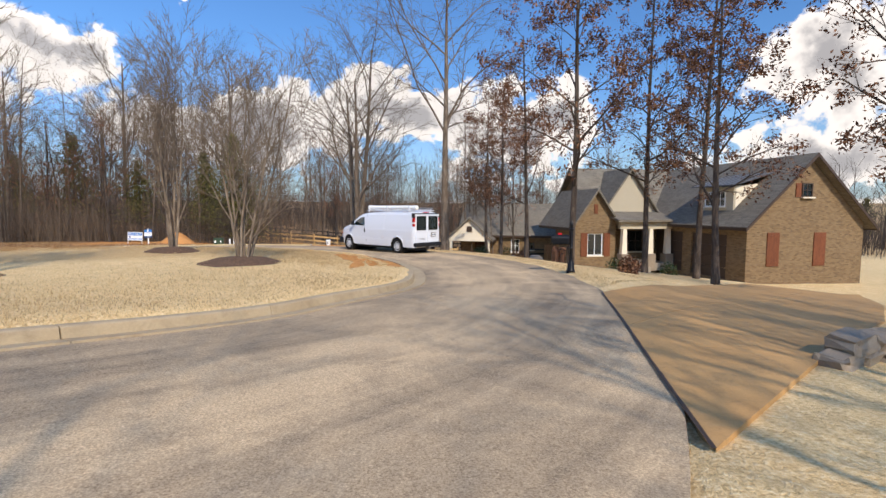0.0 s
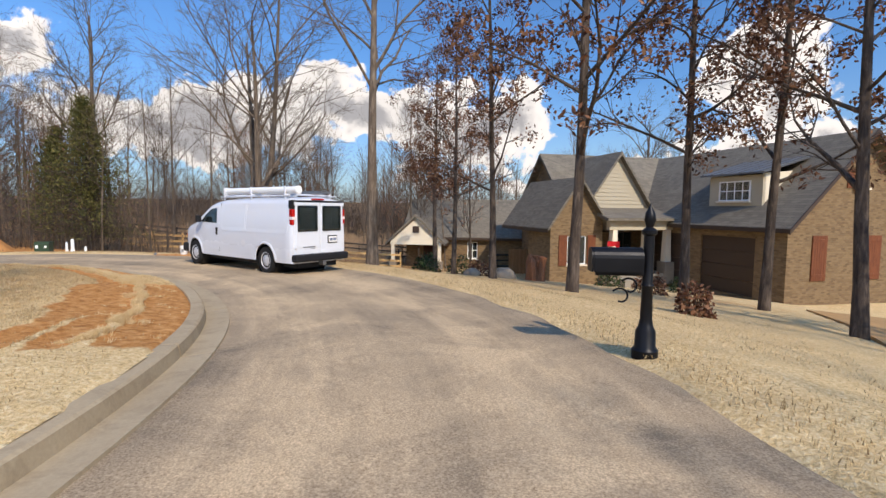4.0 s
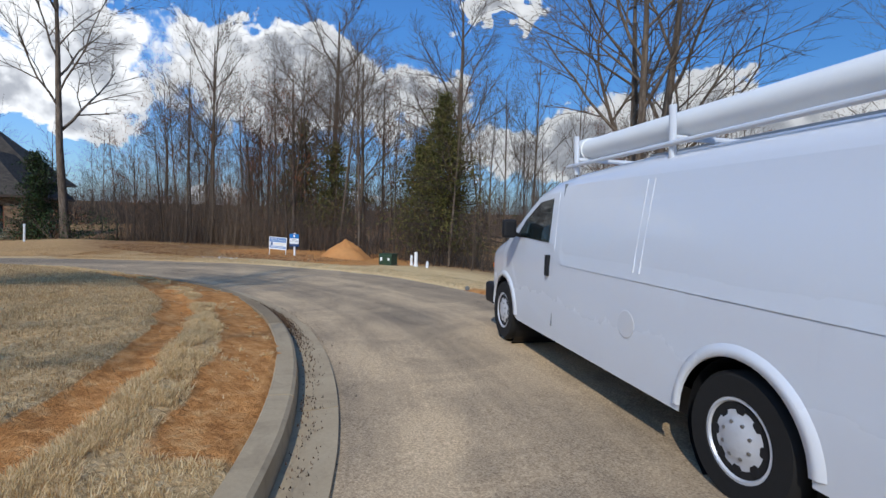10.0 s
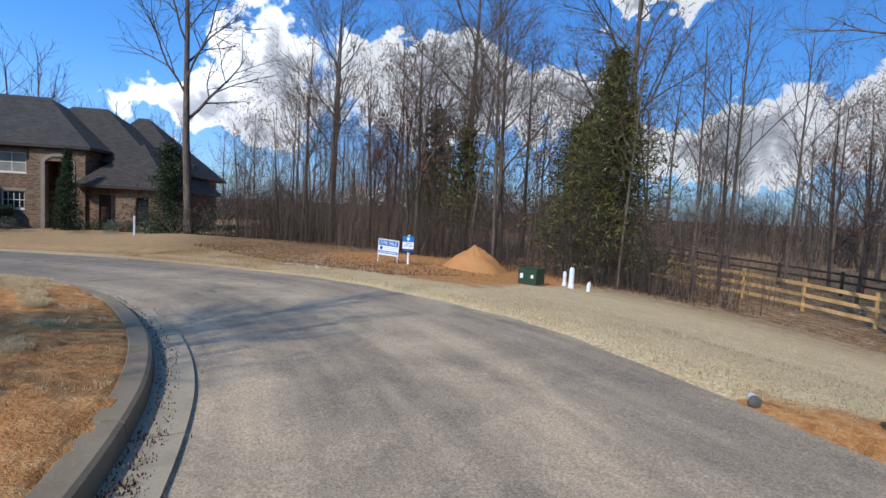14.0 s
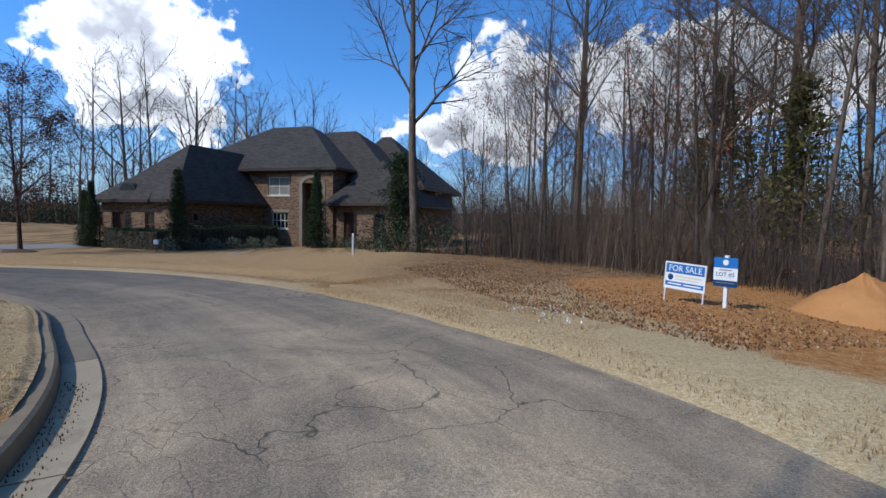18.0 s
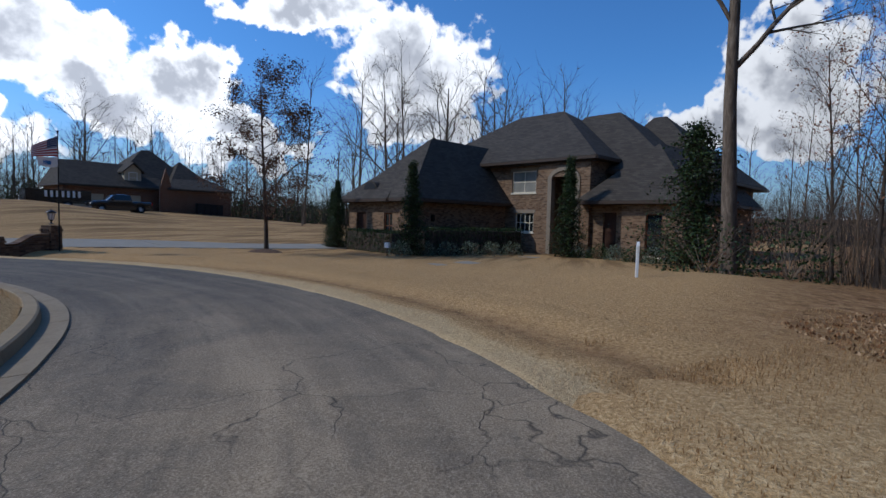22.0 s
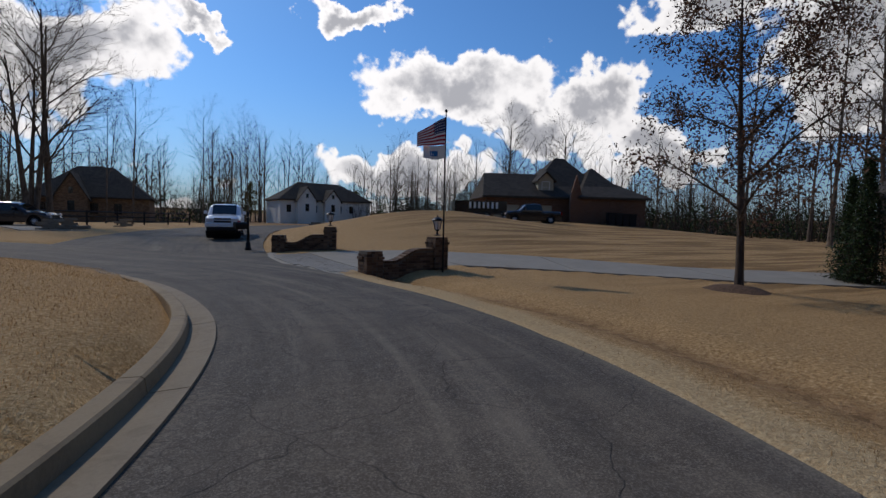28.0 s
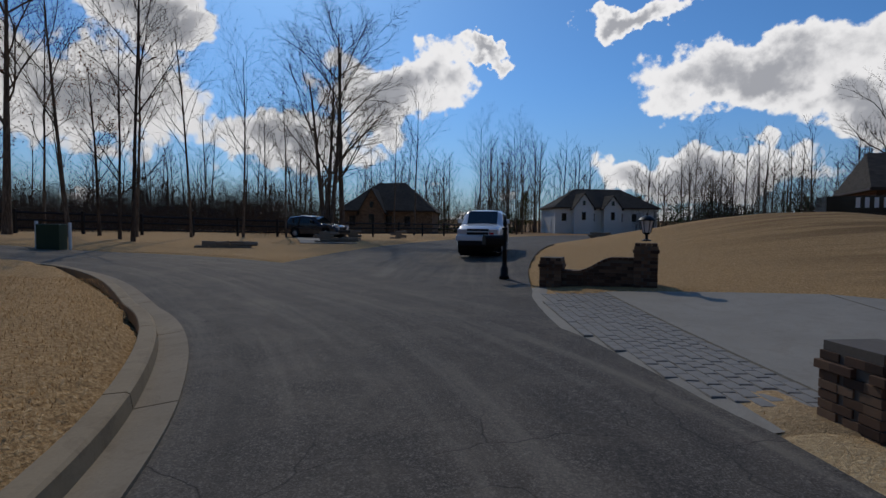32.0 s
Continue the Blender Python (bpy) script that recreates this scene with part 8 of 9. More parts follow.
def lantern(parent, x, y, z):
    lm = new("lantern")
    lm.parent = parent
    lm.matrix_basis = pose(x, y, z)
    part("stem", lathe([(0.09, 0.0), (0.09, 0.02), (0.03, 0.05), (0.025, 0.14), (0.06, 0.16), (0.075, 0.19)], 14), M["iron"], lm)
    for i in range(6):
        a = TAU * i / 6
        part("cage_bar", rods(((0.075 * math.cos(a), 0.075 * math.sin(a), 0.19), (0.125 * math.cos(a), 0.125 * math.sin(a), 0.46), 0.008), n=5), M["iron"], lm)
    part("glass_shade", lathe([(0.068, 0.19), (0.115, 0.455)], 12), M["clear_lamp"], lm, "clear glass lantern body")
    part("lantern_cap", lathe([(0.16, 0.455), (0.165, 0.475), (0.12, 0.53), (0.05, 0.57), (0.015, 0.59), (0.02, 0.62), (0.0, 0.64)], 16), M["iron"], lm)


def gate_wall(lowp, highp, label):
    """Low pier, swept wall, tall pier with a lantern."""
    ax, ay = lowp
    bx, by = highp
    L = math.hypot(bx - ax, by - ay)
    z = land((ax + bx) / 2, (ay + by) / 2)
    g = thing("gate_wall", pose(ax, ay, z - 0.03, 0, 0, math.degrees(math.atan2(by - ay, bx - ax))) @ Matrix.Diagonal((1, 1, 0.88, 1)), label, "wall", "gate walls")
    pier(g, 0.0, 0.0, 0.23, 0.70)
    pier(g, L, 0.0, 0.22, 1.02)
    lantern(g, L, 0.0, 1.13)
    prof = lambda u: 0.36 + 0.34 * (0.5 - 0.5 * math.cos(math.pi * min(1, max(0, (u - 0.2) / 0.55))))
    e = 0.22
    W = L - 2 * e
    pts = [(e, -0.6)] + [(e + W * i / 16, prof(i / 16)) for i in range(17)] + [(L - e, -0.6)]
    part("wall_core", shifted(prism(pts, 0.26), 0, -0.13, 0), M["mortar"], g)
    c = 0.078
    for k in range(-3, 10):
        zz = k * c + c / 2
        for i in range(int(W / 0.215) + 1):
            u = e + 0.215 * i + (0.107 if k % 2 else 0)
            a, b = max(e, u), min(L - e, u + 0.205)
            if b - a < 0.05 or zz + c / 2 > prof(((a + b) / 2 - e) / W) - 0.03:
                continue
            for s in (-1, 1):
                brick(g, (a + b) / 2, s * 0.105, zz, round(b - a, 2), 0.09, c - 0.009)
    n = 14
    for i in range(n):
        u = (i + 0.5) / n
        zz = prof(u)
        sl = math.degrees(math.atan2(prof(u + 0.03) - prof(u - 0.03), 0.06 * W))
        ob = brick(g, e + W * u, 0, zz + 0.02, W / n - 0.01, 0.32, 0.06, name="coping_brick")
        ob.matrix_basis = pose(e + W * u, 0, zz + 0.02, 0, -sl, 0)
    return g


paver_apron()
gate_wall((-29.46, 6.75), (-31.5, 6.5), "brown brick gate wall sweeping up to a lantern pier")
gate_wall((-28.8, -0.5), (-30.5, 0.2), "brown brick gate wall sweeping up to a lantern pier")


def low_stone_wall(name, pts, h, label, size=0.5):
    top = thing(name, (0, 0, 0), label, "wall")
    R = random.Random(len(pts) * 7)
    for (ax, ay), (bx, by) in zip(pts, pts[1:]):
        L = math.hypot(bx - ax, by - ay)
        n = max(1, int(L / size))
        for k in range(int(h / 0.17)):
            for i in range(n):
                u = (i + 0.5 + (0.5 if k % 2 else 0)) / n
                if u > 1:
                    continue
                x, y = ax + (bx - ax) * u, ay + (by - ay) * u
                bm = boxes((-L / n * 0.5, L / n * 0.5, -0.16, 0.16, 0, 0.18), bevel=0.05)
                for v in bm.verts:
                    v.co += Vector((R.uniform(-1, 1), R.uniform(-1, 1), R.uniform(-1, 1))) * 0.035
                ob = part("stone", bm, M["stone"], top)
                ob.matrix_basis = pose(x + R.uniform(-0.02, 0.02), y, land(x, y) - 0.05 + 0.17 * k, 0, 0, math.degrees(math.atan2(by - ay, bx - ax)) + R.uniform(-3, 3))


low_stone_wall("stone_border", [(3.9, 4.9), (5.6, 6.0), (7.6, 7.8), (9.6, 9.4)], 0.36, "rough stone border beside the tan driveway")
low_stone_wall("stone_border", [(6.4, 5.4), (8.6, 7.0)], 0.5, "rough stone border beside the tan driveway")
low_stone_wall("stone_pier", [(-19.0, -18.2), (-20.0, -18.6)], 0.85, "low stone entrance wall at the far drive")
low_stone_wall("stone_pier", [(-20.0, -18.8), (-21.2, -18.5)], 0.35, "low stone entrance wall at the far drive")
low_stone_wall("stone_pier", [(-18.6, -28.4), (-19.6, -28.6)], 0.85, "low stone entrance wall at the far drive")
low_stone_wall("stone_pier", [(-22.2, -27.8), (-23.0, -28.0)], 0.68, "low stone entrance wall at the far drive")
low_stone_wall("planter_edge", [(-16.2, -10.2), (-18.2, -11.0)], 0.35, "low dark stone edging on the far lawn")
low_stone_wall("planter_edge", [(-39.2, -34.5), (-41.2, -35.5)], 0.68, "low brown stone edging on the far lawn")

# split stump and boulder on the front lawn
st = thing("stump", pose(6.8, 29.2, land(6.8, 29.2), 0, 0, 20), "split reddish tree stump on the front lawn", "stump")
R9 = random.Random(9)
for k in range(5):
    a = TAU * k / 5
    bm = lathe([(0.24, -0.1), (0.2, 0.3), (0.17 + 0.03 * R9.random(), 0.75 + 0.35 * R9.random()), (0.05, 1.0 + 0.2 * R9.random())], 7)
    part("splinter", bm, M["stump"], st).matrix_basis = pose(0.2 * math.cos(a), 0.2 * math.sin(a), 0, R9.uniform(-8, 8), R9.uniform(-8, 8), 40 * k)
for bx, by, bs in ((5.3, 28.3, 0.38), (4.2, 29.5, 0.28)):
    bm = bmesh.new()
    bmesh.ops.create_icosphere(bm, subdivisions=3, radius=1.0)
    for v in bm.verts:
        v.co *= 1 + 0.22 * noise.noise(v.co * 1.7 + Vector((bx, by, 0)))
    bmesh.ops.scale(bm, vec=(bs * 1.2, bs, bs * 0.85), verts=bm.verts)
    ob = put(bm, M["stone"], "boulder", smooth=True)
    ob.matrix_world = pose(bx, by, land(bx, by) + bs * 0.4)
    tagged(ob, "grey boulder on the front lawn", "rock")


def bush(x, y, w, h, leaf, label, seed, name="shrub", size=0.09, count=900, long=1.0, yaw=0.0):
    """A rounded mass of small leaves on twigs."""
    R = random.Random(seed)
    k = Wood(seed)
    k.tips = []
    for i in range(14):
        a, e = R.random() * TAU, R.random()
        k.limb([Vector((0, 0, -0.05)), Vector((math.cos(a) * w * 0.4 * long, math.sin(a) * w * 0.4, h * (0.4 + 0.5 * e)))], [0.014, 0.004], 4)
    for i in range(count):
        while True:
            p = Vector((R.uniform(-1, 1), R.uniform(-1, 1), R.uniform(-0.1, 1)))
            q = math.sqrt(p.x ** 2 + p.y ** 2 + p.z ** 2)
            if 0.45 < q < 1 + 0.15 * noise.noise(p * 2 + Vector((seed, 0, 0))):
                break
        k.card(Vector((p.x * w * 0.5 * long, p.y * w * 0.5, max(0.02, p.z * h))), size * (0.6 + 0.8 * R.random()))
    ob = thing(name, pose(x, y, land(x, y), 0, 0, yaw), label, "shrub")
    raw("twig_frame", k.v, k.f, M["twig"], ob)
    raw("crown", k.lv, k.lf, leaf, ob)
    return ob


def manor_at(u, v):
    p = pose(-46.5, 23.5, 0, 0, 0, 60) @ Vector((u, v, 0))
    return p.x, p.y


for i, (u, v, s) in enumerate(((-7.7, -9.3, 0.68), (-8.5, -9.1, 0.58), (-1.6, -9.3, 0.84), (2.3, -2.6, 0.9))):
    plant("column", *manor_at(u, v), s)


def clipped_hedge(p, q, height, deep, label, seed):
    """A long hedge cut square, with a ragged skin of small leaves over dark twigs."""
    (x0, y0), (x1, y1) = p, q
    run = math.hypot(x1 - x0, y1 - y0)
    ob = thing("hedge", pose(x0, y0, land(x0, y0), 0, 0, math.degrees(math.atan2(y1 - y0, x1 - x0))), label, "hedge")
    k = Wood(seed)
    R = random.Random(seed)
    for c in range(int(run * 1500)):
        u, v, w = R.random() * run, R.uniform(-0.5, 0.5) * deep, R.random() * height
        side = R.random()
        if side < 0.4:
            v = (-0.5 if R.random() < 0.5 else 0.5) * deep
        elif side < 0.75:
            w = height * (1 + 0.05 * noise.noise((u * 1.5, v, seed)))
        k.card(Vector((u + R.gauss(0, 0.04), v + R.gauss(0, 0.05), w + R.gauss(0, 0.04))), R.uniform(0.05, 0.1))
    raw("leaves", k.lv, k.lf, M["hedge"], ob)
    part("twig_core", boxes((0.06, run - 0.06, -0.42 * deep, 0.42 * deep, -0.1, height * 0.93), bevel=0.05), M["bark_dark"], ob)


clipped_hedge(manor_at(-2.2, -8.4), manor_at(-1.2, -2.2), 1.25, 1.2, "long dark hedge clipped square beside the entry walk", 220)
clipped_hedge(manor_at(-6.9, -8.9), manor_at(-3.0, -8.9), 1.05, 0.9, "dark hedge clipped square under the wing's windows", 221)
for i in range(6):
    bush(*manor_at(-1.4 + 0.3 * i, -10.2 + 1.2 * i), 1.2, 0.75, M["scrub"], "low grey-green shrub in the front bed", 240 + i, "shrub", 0.07, 700)
for i in range(6):
    bush(*manor_at(2.9 + 1.0 * i, -2.4 - 0.2 * i), 1.2, 0.75, M["hedge"] if i % 2 else M["scrub"], "low dark shrub in the front bed", 260 + i, "shrub", 0.08, 700)
for i, (x, y, w, h, m) in enumerate(((-33.6, 28.2, 2.6, 1.7, "hedge"), (-32.2, 29.8, 2.2, 1.9, "hedge"), (-34.8, 29.5, 2.4, 2.2, "leaf_brown"), (3.9, 31.4, 1.3, 1.0, "hedge"), (2.6, 32.6, 1.2, 1.0, "hedge"), (4.6, 30.2, 1.2, 0.8, "leaf_brown"),
                                   (10.9, 31.4, 1.4, 0.9, "hedge"), (12.4, 31.2, 1.0, 0.7, "leaf_brown"), (14.0, 30.6, 1.2, 0.9, "hedge"), (9.6, 25.0, 1.0, 0.8, "leaf_brown"), (6.8, 18.2, 0.8, 0.7, "leaf_brown"), (2.2, 30.4, 1.0, 0.7, "hedge"))):
    bush(x, y, w, h, M[m], "untidy dark evergreen shrub in the grass" if m == "hedge" else "thin bare shrub with a few rust leaves", 300 + i, "shrub", 0.1, 600)
# light fixture and utility cluster
lx, ly = manor_at(-1.2, -11.0)
pl = thing("path_light", pose(lx, ly, land(lx, ly)), "small white path light in the bed", "garden light")
part("stake", rods(((0, 0, -0.1), (0, 0, 0.4), 0.02)), M["iron"], pl)
part("lamp_head", boxes((-0.1, 0.1, -0.1, 0.1, 0.4, 0.62), bevel=0.02), M["pvc"], pl)
cb = thing("cable_cabinet", pose(-13.2, -6.6, land(-13.2, -6.6), 0, 0, 10), "dark cable cabinet between two white posts", "cabinet")
part("cabinet_body", boxes((-0.35, 0.35, -0.25, 0.25, -0.05, 0.85), bevel=0.03), M["green_box"], cb)
part("white_post", rods(((-0.5, -0.1, -0.1), (-0.5, -0.1, 0.9), 0.05)), M["pvc"], cb)
part("white_post", rods(((0.52, -0.1, -0.1), (0.52, -0.1, 0.95), 0.05)), M["pvc"], cb)
# mulch rings
for x, y, r in ((-36.2, 12.0, 0.95), (-5.4, 13.3, 1.2), (-9.3, 17.0, 1.0), (-9.8, 9.6, 1.1)):
    verts, faces, n = [(0, 0, 0.16)], [], 28
    for q in (0.5, 1.0):
        for i in range(n):
            a = TAU * i / n
            rr = r * q * (1 + 0.12 * noise.noise((math.cos(a) * 2, math.sin(a) * 2, x)))
            xx, yy = x + rr * math.cos(a), y + rr * math.sin(a)
            base = land(xx, yy) + (0.13 if polar(xx, yy)[1] < 12 else 0)
            verts.append((rr * math.cos(a), rr * math.sin(a), base - land(x, y) + (0.12 if q < 1 else -0.06)))
    verts[0] = (0, 0, verts[1][2] + 0.05)
    for i in range(n):
        faces += [(0, 1 + i, 1 + (i + 1) % n), (1 + i, 1 + n + i, 1 + n + (i + 1) % n, 1 + (i + 1) % n)]
    ob = raw("mulch_ring", verts, faces, MULCH, smooth=True)
    ob.matrix_world = pose(x, y, land(x, y))
    tagged(ob, "ring of dark bark mulch round a tree", "mulch")

# trees round the south and west, in front of and behind the houses
# (4.6, -4.0) to (23.0, 4.0) stand out of view, placed for their shadows
for kind, x, y, s in (("big", -16.9, -30, 0.95), ("big", -17.9, -31, 0.9), ("forest", -12.2, -12.5, 1.3), ("rust", -10.6, -14, 1.0), ("big", -5.5, -13.5, 0.7), ("rust", -3.5, -15, 1.1), ("forest", -8.5, -13.5, 1.0), ("rust", -7.5, -17, 1.0), ("forest", 0.5, -13, 1.0), ("forest", 4.6, -4.0, 1.0), ("forest", -3.2, -6.0, 1.0), ("forest", 1.6, -7.0, 1.1), ("forest", -6.0, -4.5, 1.0), ("forest", 8.2, -2.0, 1.0), ("forest", 7.0, -7.0, 1.2), ("rust", 10.5, 1.0, 1.0), ("forest", 13.5, 3.0, 1.1), ("rust", 16.5, 7.0, 1.1), ("forest", 12.0, -4.0, 1.1), ("rust", 18.5, 1.5, 1.1), ("forest", 21.5, 9.5, 1.1), ("forest", 15.0, -7.0, 1.2), ("rust", 23.0, 4.0, 1.1),
                      ("forest", -9.5, -17, 1.1), ("forest", -12.5, -24, 1.0), ("forest", -11, -20, 1.0), ("forest", -2, -20, 1.2), ("forest", -23, -43, 1.1), ("forest", -13, -42, 1.1), ("forest", -20.5, -46, 1.2), ("forest", -9, -38, 1.2), ("forest", -36, -58, 1.2), ("forest", -38, -66, 1.3), ("forest", -31, -60, 1.2), ("forest", -62, -62, 1.2), ("forest", -14.5, -27, 0.9),
                      ("big", -76, 1.5, 0.95), ("big", -72, 10, 0.9), ("big", -80, 14, 0.9), ("forest", -66, 2, 0.9), ("forest", -70, 6, 0.8), ("forest", -64, 8, 0.8), ("forest", -68, 16, 0.9), ("big", -66, -35, 0.75),
                      ("big", -70, -28, 0.7), ("forest", -60, 12, 0.8), ("forest", -62, -2, 0.7), ("forest", -74, 26, 0.9), ("forest", -70, 34, 0.9), ("forest", -62, 40, 0.9),
                      ("forest", -50, 44, 1.0), ("forest", -44, 40, 1.0), ("forest", -54, 38, 0.9), ("forest", -40, 37, 0.9), ("big", 22, 50, 0.7), ("forest", 30, 48, 0.8), ("forest", 12, 60, 0.7), ("forest", 36, 40, 0.8), ("forest", 28, 30, 0.7)):
    plant(kind, x, y, s)
Rg = random.Random(12)
for i in range(26):
    x, y = Rg.uniform(-84, -58), Rg.uniform(-6, 30)
    if x > -64 and y < -2:
        continue
    plant("skyline", x, y, Rg.uniform(0.85, 1.15), group="trees behind the brick houses")




def far_wood(name, count, label, seed):
    """Woods too far off to tell tree from tree, joined into one body."""
    R = random.Random(seed)
    v, f = [], []
    shapes = []
    for t in KIND["skyline"]:
        pts, polys = [], []
        for o in t.children:
            polys += [tuple(q + len(pts) for q in p.vertices) for p in o.data.polygons]
            pts += [tuple(q.co) for q in o.data.vertices]
        shapes.append((np.array(pts), polys))
    for i in range(count):
        x, y = spot(R.uniform(52, 140), R.uniform(62, 118)) if i % 2 else spot(R.uniform(205, 285), R.uniform(104, 160))
        pts, polys = shapes[R.randrange(len(shapes))]
        a, k = R.random() * TAU, R.uniform(0.6, 1.0) if i % 2 else R.uniform(0.8, 1.25)
        turn = np.array(((math.cos(a), math.sin(a), 0), (-math.sin(a), math.cos(a), 0), (0, 0, 1)))
        n = len(v)
        v += (pts @ turn * k + np.array((x, y, land(x, y)))).tolist()
        f += [tuple(q + n for q in p) for p in polys]
    tagged(raw(name, v, f, M["bark_grey"]), label, "wood", kind="stuff")


far_wood("far_wood", 300, "far bare woods along the skyline", 14)


def hides_house(x, y):
    """Whether a place lies on the open lawn in front of the far white house."""
    dx, dy = x + 24, y - 5
    return abs(-0.951 * dx + 0.309 * dy) < 11 and 0 < -0.309 * dx - 0.951 * dy < 84


Rf = random.Random(11)
made = 0
while made < 240:
    a = Rf.uniform(140, 425)
    r = Rf.uniform(74, 125) if not 185 < a < 240 else Rf.uniform(88, 135)
    x, y = spot(a, r)
    if -68 < x < -40 and -92 < y < -62 or -30 < x < -8 and -72 < y < -40 or -60 < x < -36 and -80 < y < -20:
        continue
    if hides_house(x, y):
        continue
    made += 1
    plant("skyline" if Rf.random() < 0.96 else "pine", x, y, Rf.uniform(0.6, 1.05), group="trees on the skyline")


made = 0
while made < 34:
    x, y = spot(Rf.uniform(236, 300), Rf.uniform(78, 110))
    if -68 < x < -40 and -92 < y < -62 or -30 < x < -8 and -72 < y < -40 or hides_house(x, y):
        continue
    made += 1
    plant("skyline", x, y, Rf.uniform(0.8, 1.1), group="trees on the skyline")


def brush(name, places, label, mat, seed, hmin=1.2, hmax=3.6, per=9, stout=0.008):
    """Understorey: sprays of thin upright stems, too many to count."""
    R = random.Random(seed)
    v, f = [], []
    for x, y in places:
        z = land(x, y) - 0.05
        for k in range(per):
            h = R.uniform(hmin, hmax)
            a = R.random() * TAU
            lean = abs(R.gauss(0, 0.42)) * h
            bx, by = x + R.gauss(0, 0.5), y + R.gauss(0, 0.5)
            w = stout + 0.0017 * h
            ca, sa = math.cos(a + 1.57) * w, math.sin(a + 1.57) * w
            tx, ty = bx + math.cos(a) * lean, by + math.sin(a) * lean
            n = len(v)
            v += [(bx - ca, by - sa, z), (bx + ca, by + sa, z), (tx, ty, z + h)]
            f.append((n, n + 1, n + 2))
            for q in range(7):
                u = R.uniform(0.25, 0.95)
                px, py, pz = bx + (tx - bx) * u, by + (ty - by) * u, z + h * u
                b2 = R.random() * TAU
                ll = h * R.uniform(0.12, 0.3)
                n = len(v)
                v += [(px - stout * 0.5, py, pz), (px + stout * 0.8, py + stout * 0.5, pz), (px + math.cos(b2) * ll, py + math.sin(b2) * ll, pz + ll * 0.7)]
                f.append((n, n + 1, n + 2))
    ob = raw(name, v, f, mat)
    tagged(ob, label, "undergrowth", kind="stuff")


Rb = random.Random(21)
near, far = [], []
while len(near) < 640:
    a = Rb.uniform(66, 139)
    x, y = spot(a, 16.5 + Rb.uniform(5, 44))
    edge = 40.0 if x > -12 else 38.0 if x > -22 else 34.5 + (x + 22) * 0.35
    if y < edge or x < -35.5 or x > 3 or (-12 < x < 2 and y < 48):
        continue
    near.append((x, y))
for k in range(230):
    x = Rb.uniform(-34, -24.5)
    near.append((x, 32.0 + (x + 36) * 0.26 + abs(Rb.gauss(0, 2.0))))
while len(far) < 5000:
    a = Rb.uniform(50, 425)
    x, y = spot(a, Rb.uniform(70, 125))
    if -60 < x < -40 and -92 < y < -66 or -30 < x < -5 and -80 < y < -56:
        continue
    if hides_house(x, y):
        continue
    far.append((x, y))
brush("undergrowth", near, "thicket of thin bare stems in the wood", M["twig"], 31, 0.5, 3.3, 7, 0.004)
edge_places = []
for k in range(330):
    x = Rb.uniform(-35.0, -12.0)
    line = 32.0 + (x + 36) * 0.30 if x < -24 else 35.6 + (x + 24) * 0.22
    edge_places.append((x, line + abs(Rb.gauss(0, 1.5))))
for k in range(90):
    x = Rb.uniform(-34.5, -28.0)
    edge_places.append((x, 30.6 + (x + 34.5) * 0.3 + abs(Rb.gauss(0, 0.9))))
brush("edge_thicket", edge_places, "brown tangle of saplings along the wood's edge", M["bark_dark"], 33, 0.6, 3.4, 8, 0.004)
clinging = Wood(36)
for x, y in edge_places + near[::3]:
    z = land(x, y)
    if noise.noise((x * 0.5, y * 0.5, 6)) < 0.0:
        continue
    for k in range(26):
        clinging.card(Vector((x + Rb.gauss(0, 0.55), y + Rb.gauss(0, 0.55), z + Rb.uniform(0.3, 3.0))), Rb.uniform(0.035, 0.075))
tagged(raw("clinging_leaves", clinging.lv, clinging.lf, M["leaf_brown"]), "rust leaves still clinging to the undergrowth", "undergrowth", kind="stuff")
copse = []
while len(copse) < 900:
    x, y = spot(Rb.uniform(266, 335), Rb.uniform(44, 82))
    if -30 < x < -8 and y < -36 or x > 2 and y > -30:
        continue
    copse.append((x, y))
brush("copse_undergrowth", copse, "dark tangle of brush behind the black fence", M["bark_dark"], 37, 1.5, 5.5, 7, 0.012)
brush("far_undergrowth", far, "far thicket of bare brush on the skyline", M["bark_dark"], 32, 2.5, 8.5, 8, 0.026)


def thicket(name, count, label, seed):
    """Far evergreen understorey: a ragged dark band of leaf clumps."""
    R = random.Random(seed)
    k = Wood(seed)
    while len(k.lf) < count:
        a = R.uniform(178, 330)
        x, y = spot(a, R.uniform(74, 96))
        if -68 < x < -40 and -92 < y < -62 or -30 < x < -8 and -75 < y < -40:
            continue
        if hides_house(x, y):
            continue
        top = 2.4 + 3.0 * max(0.0, noise.noise((a * 0.35, 3, 0)) + 0.4)
        z = land(x, y)
        for i in range(14):
            k.card(Vector((x + R.gauss(0, 0.8), y + R.gauss(0, 0.8), z + R.random() ** 1.3 * top)), R.uniform(0.2, 0.42))
    ob = raw(name, k.lv, k.lf, M["hedge"])
    tagged(ob, label, "undergrowth", kind="stuff")


thicket("evergreen_thicket", 62000, "dark evergreen thicket under the far trees", 35)


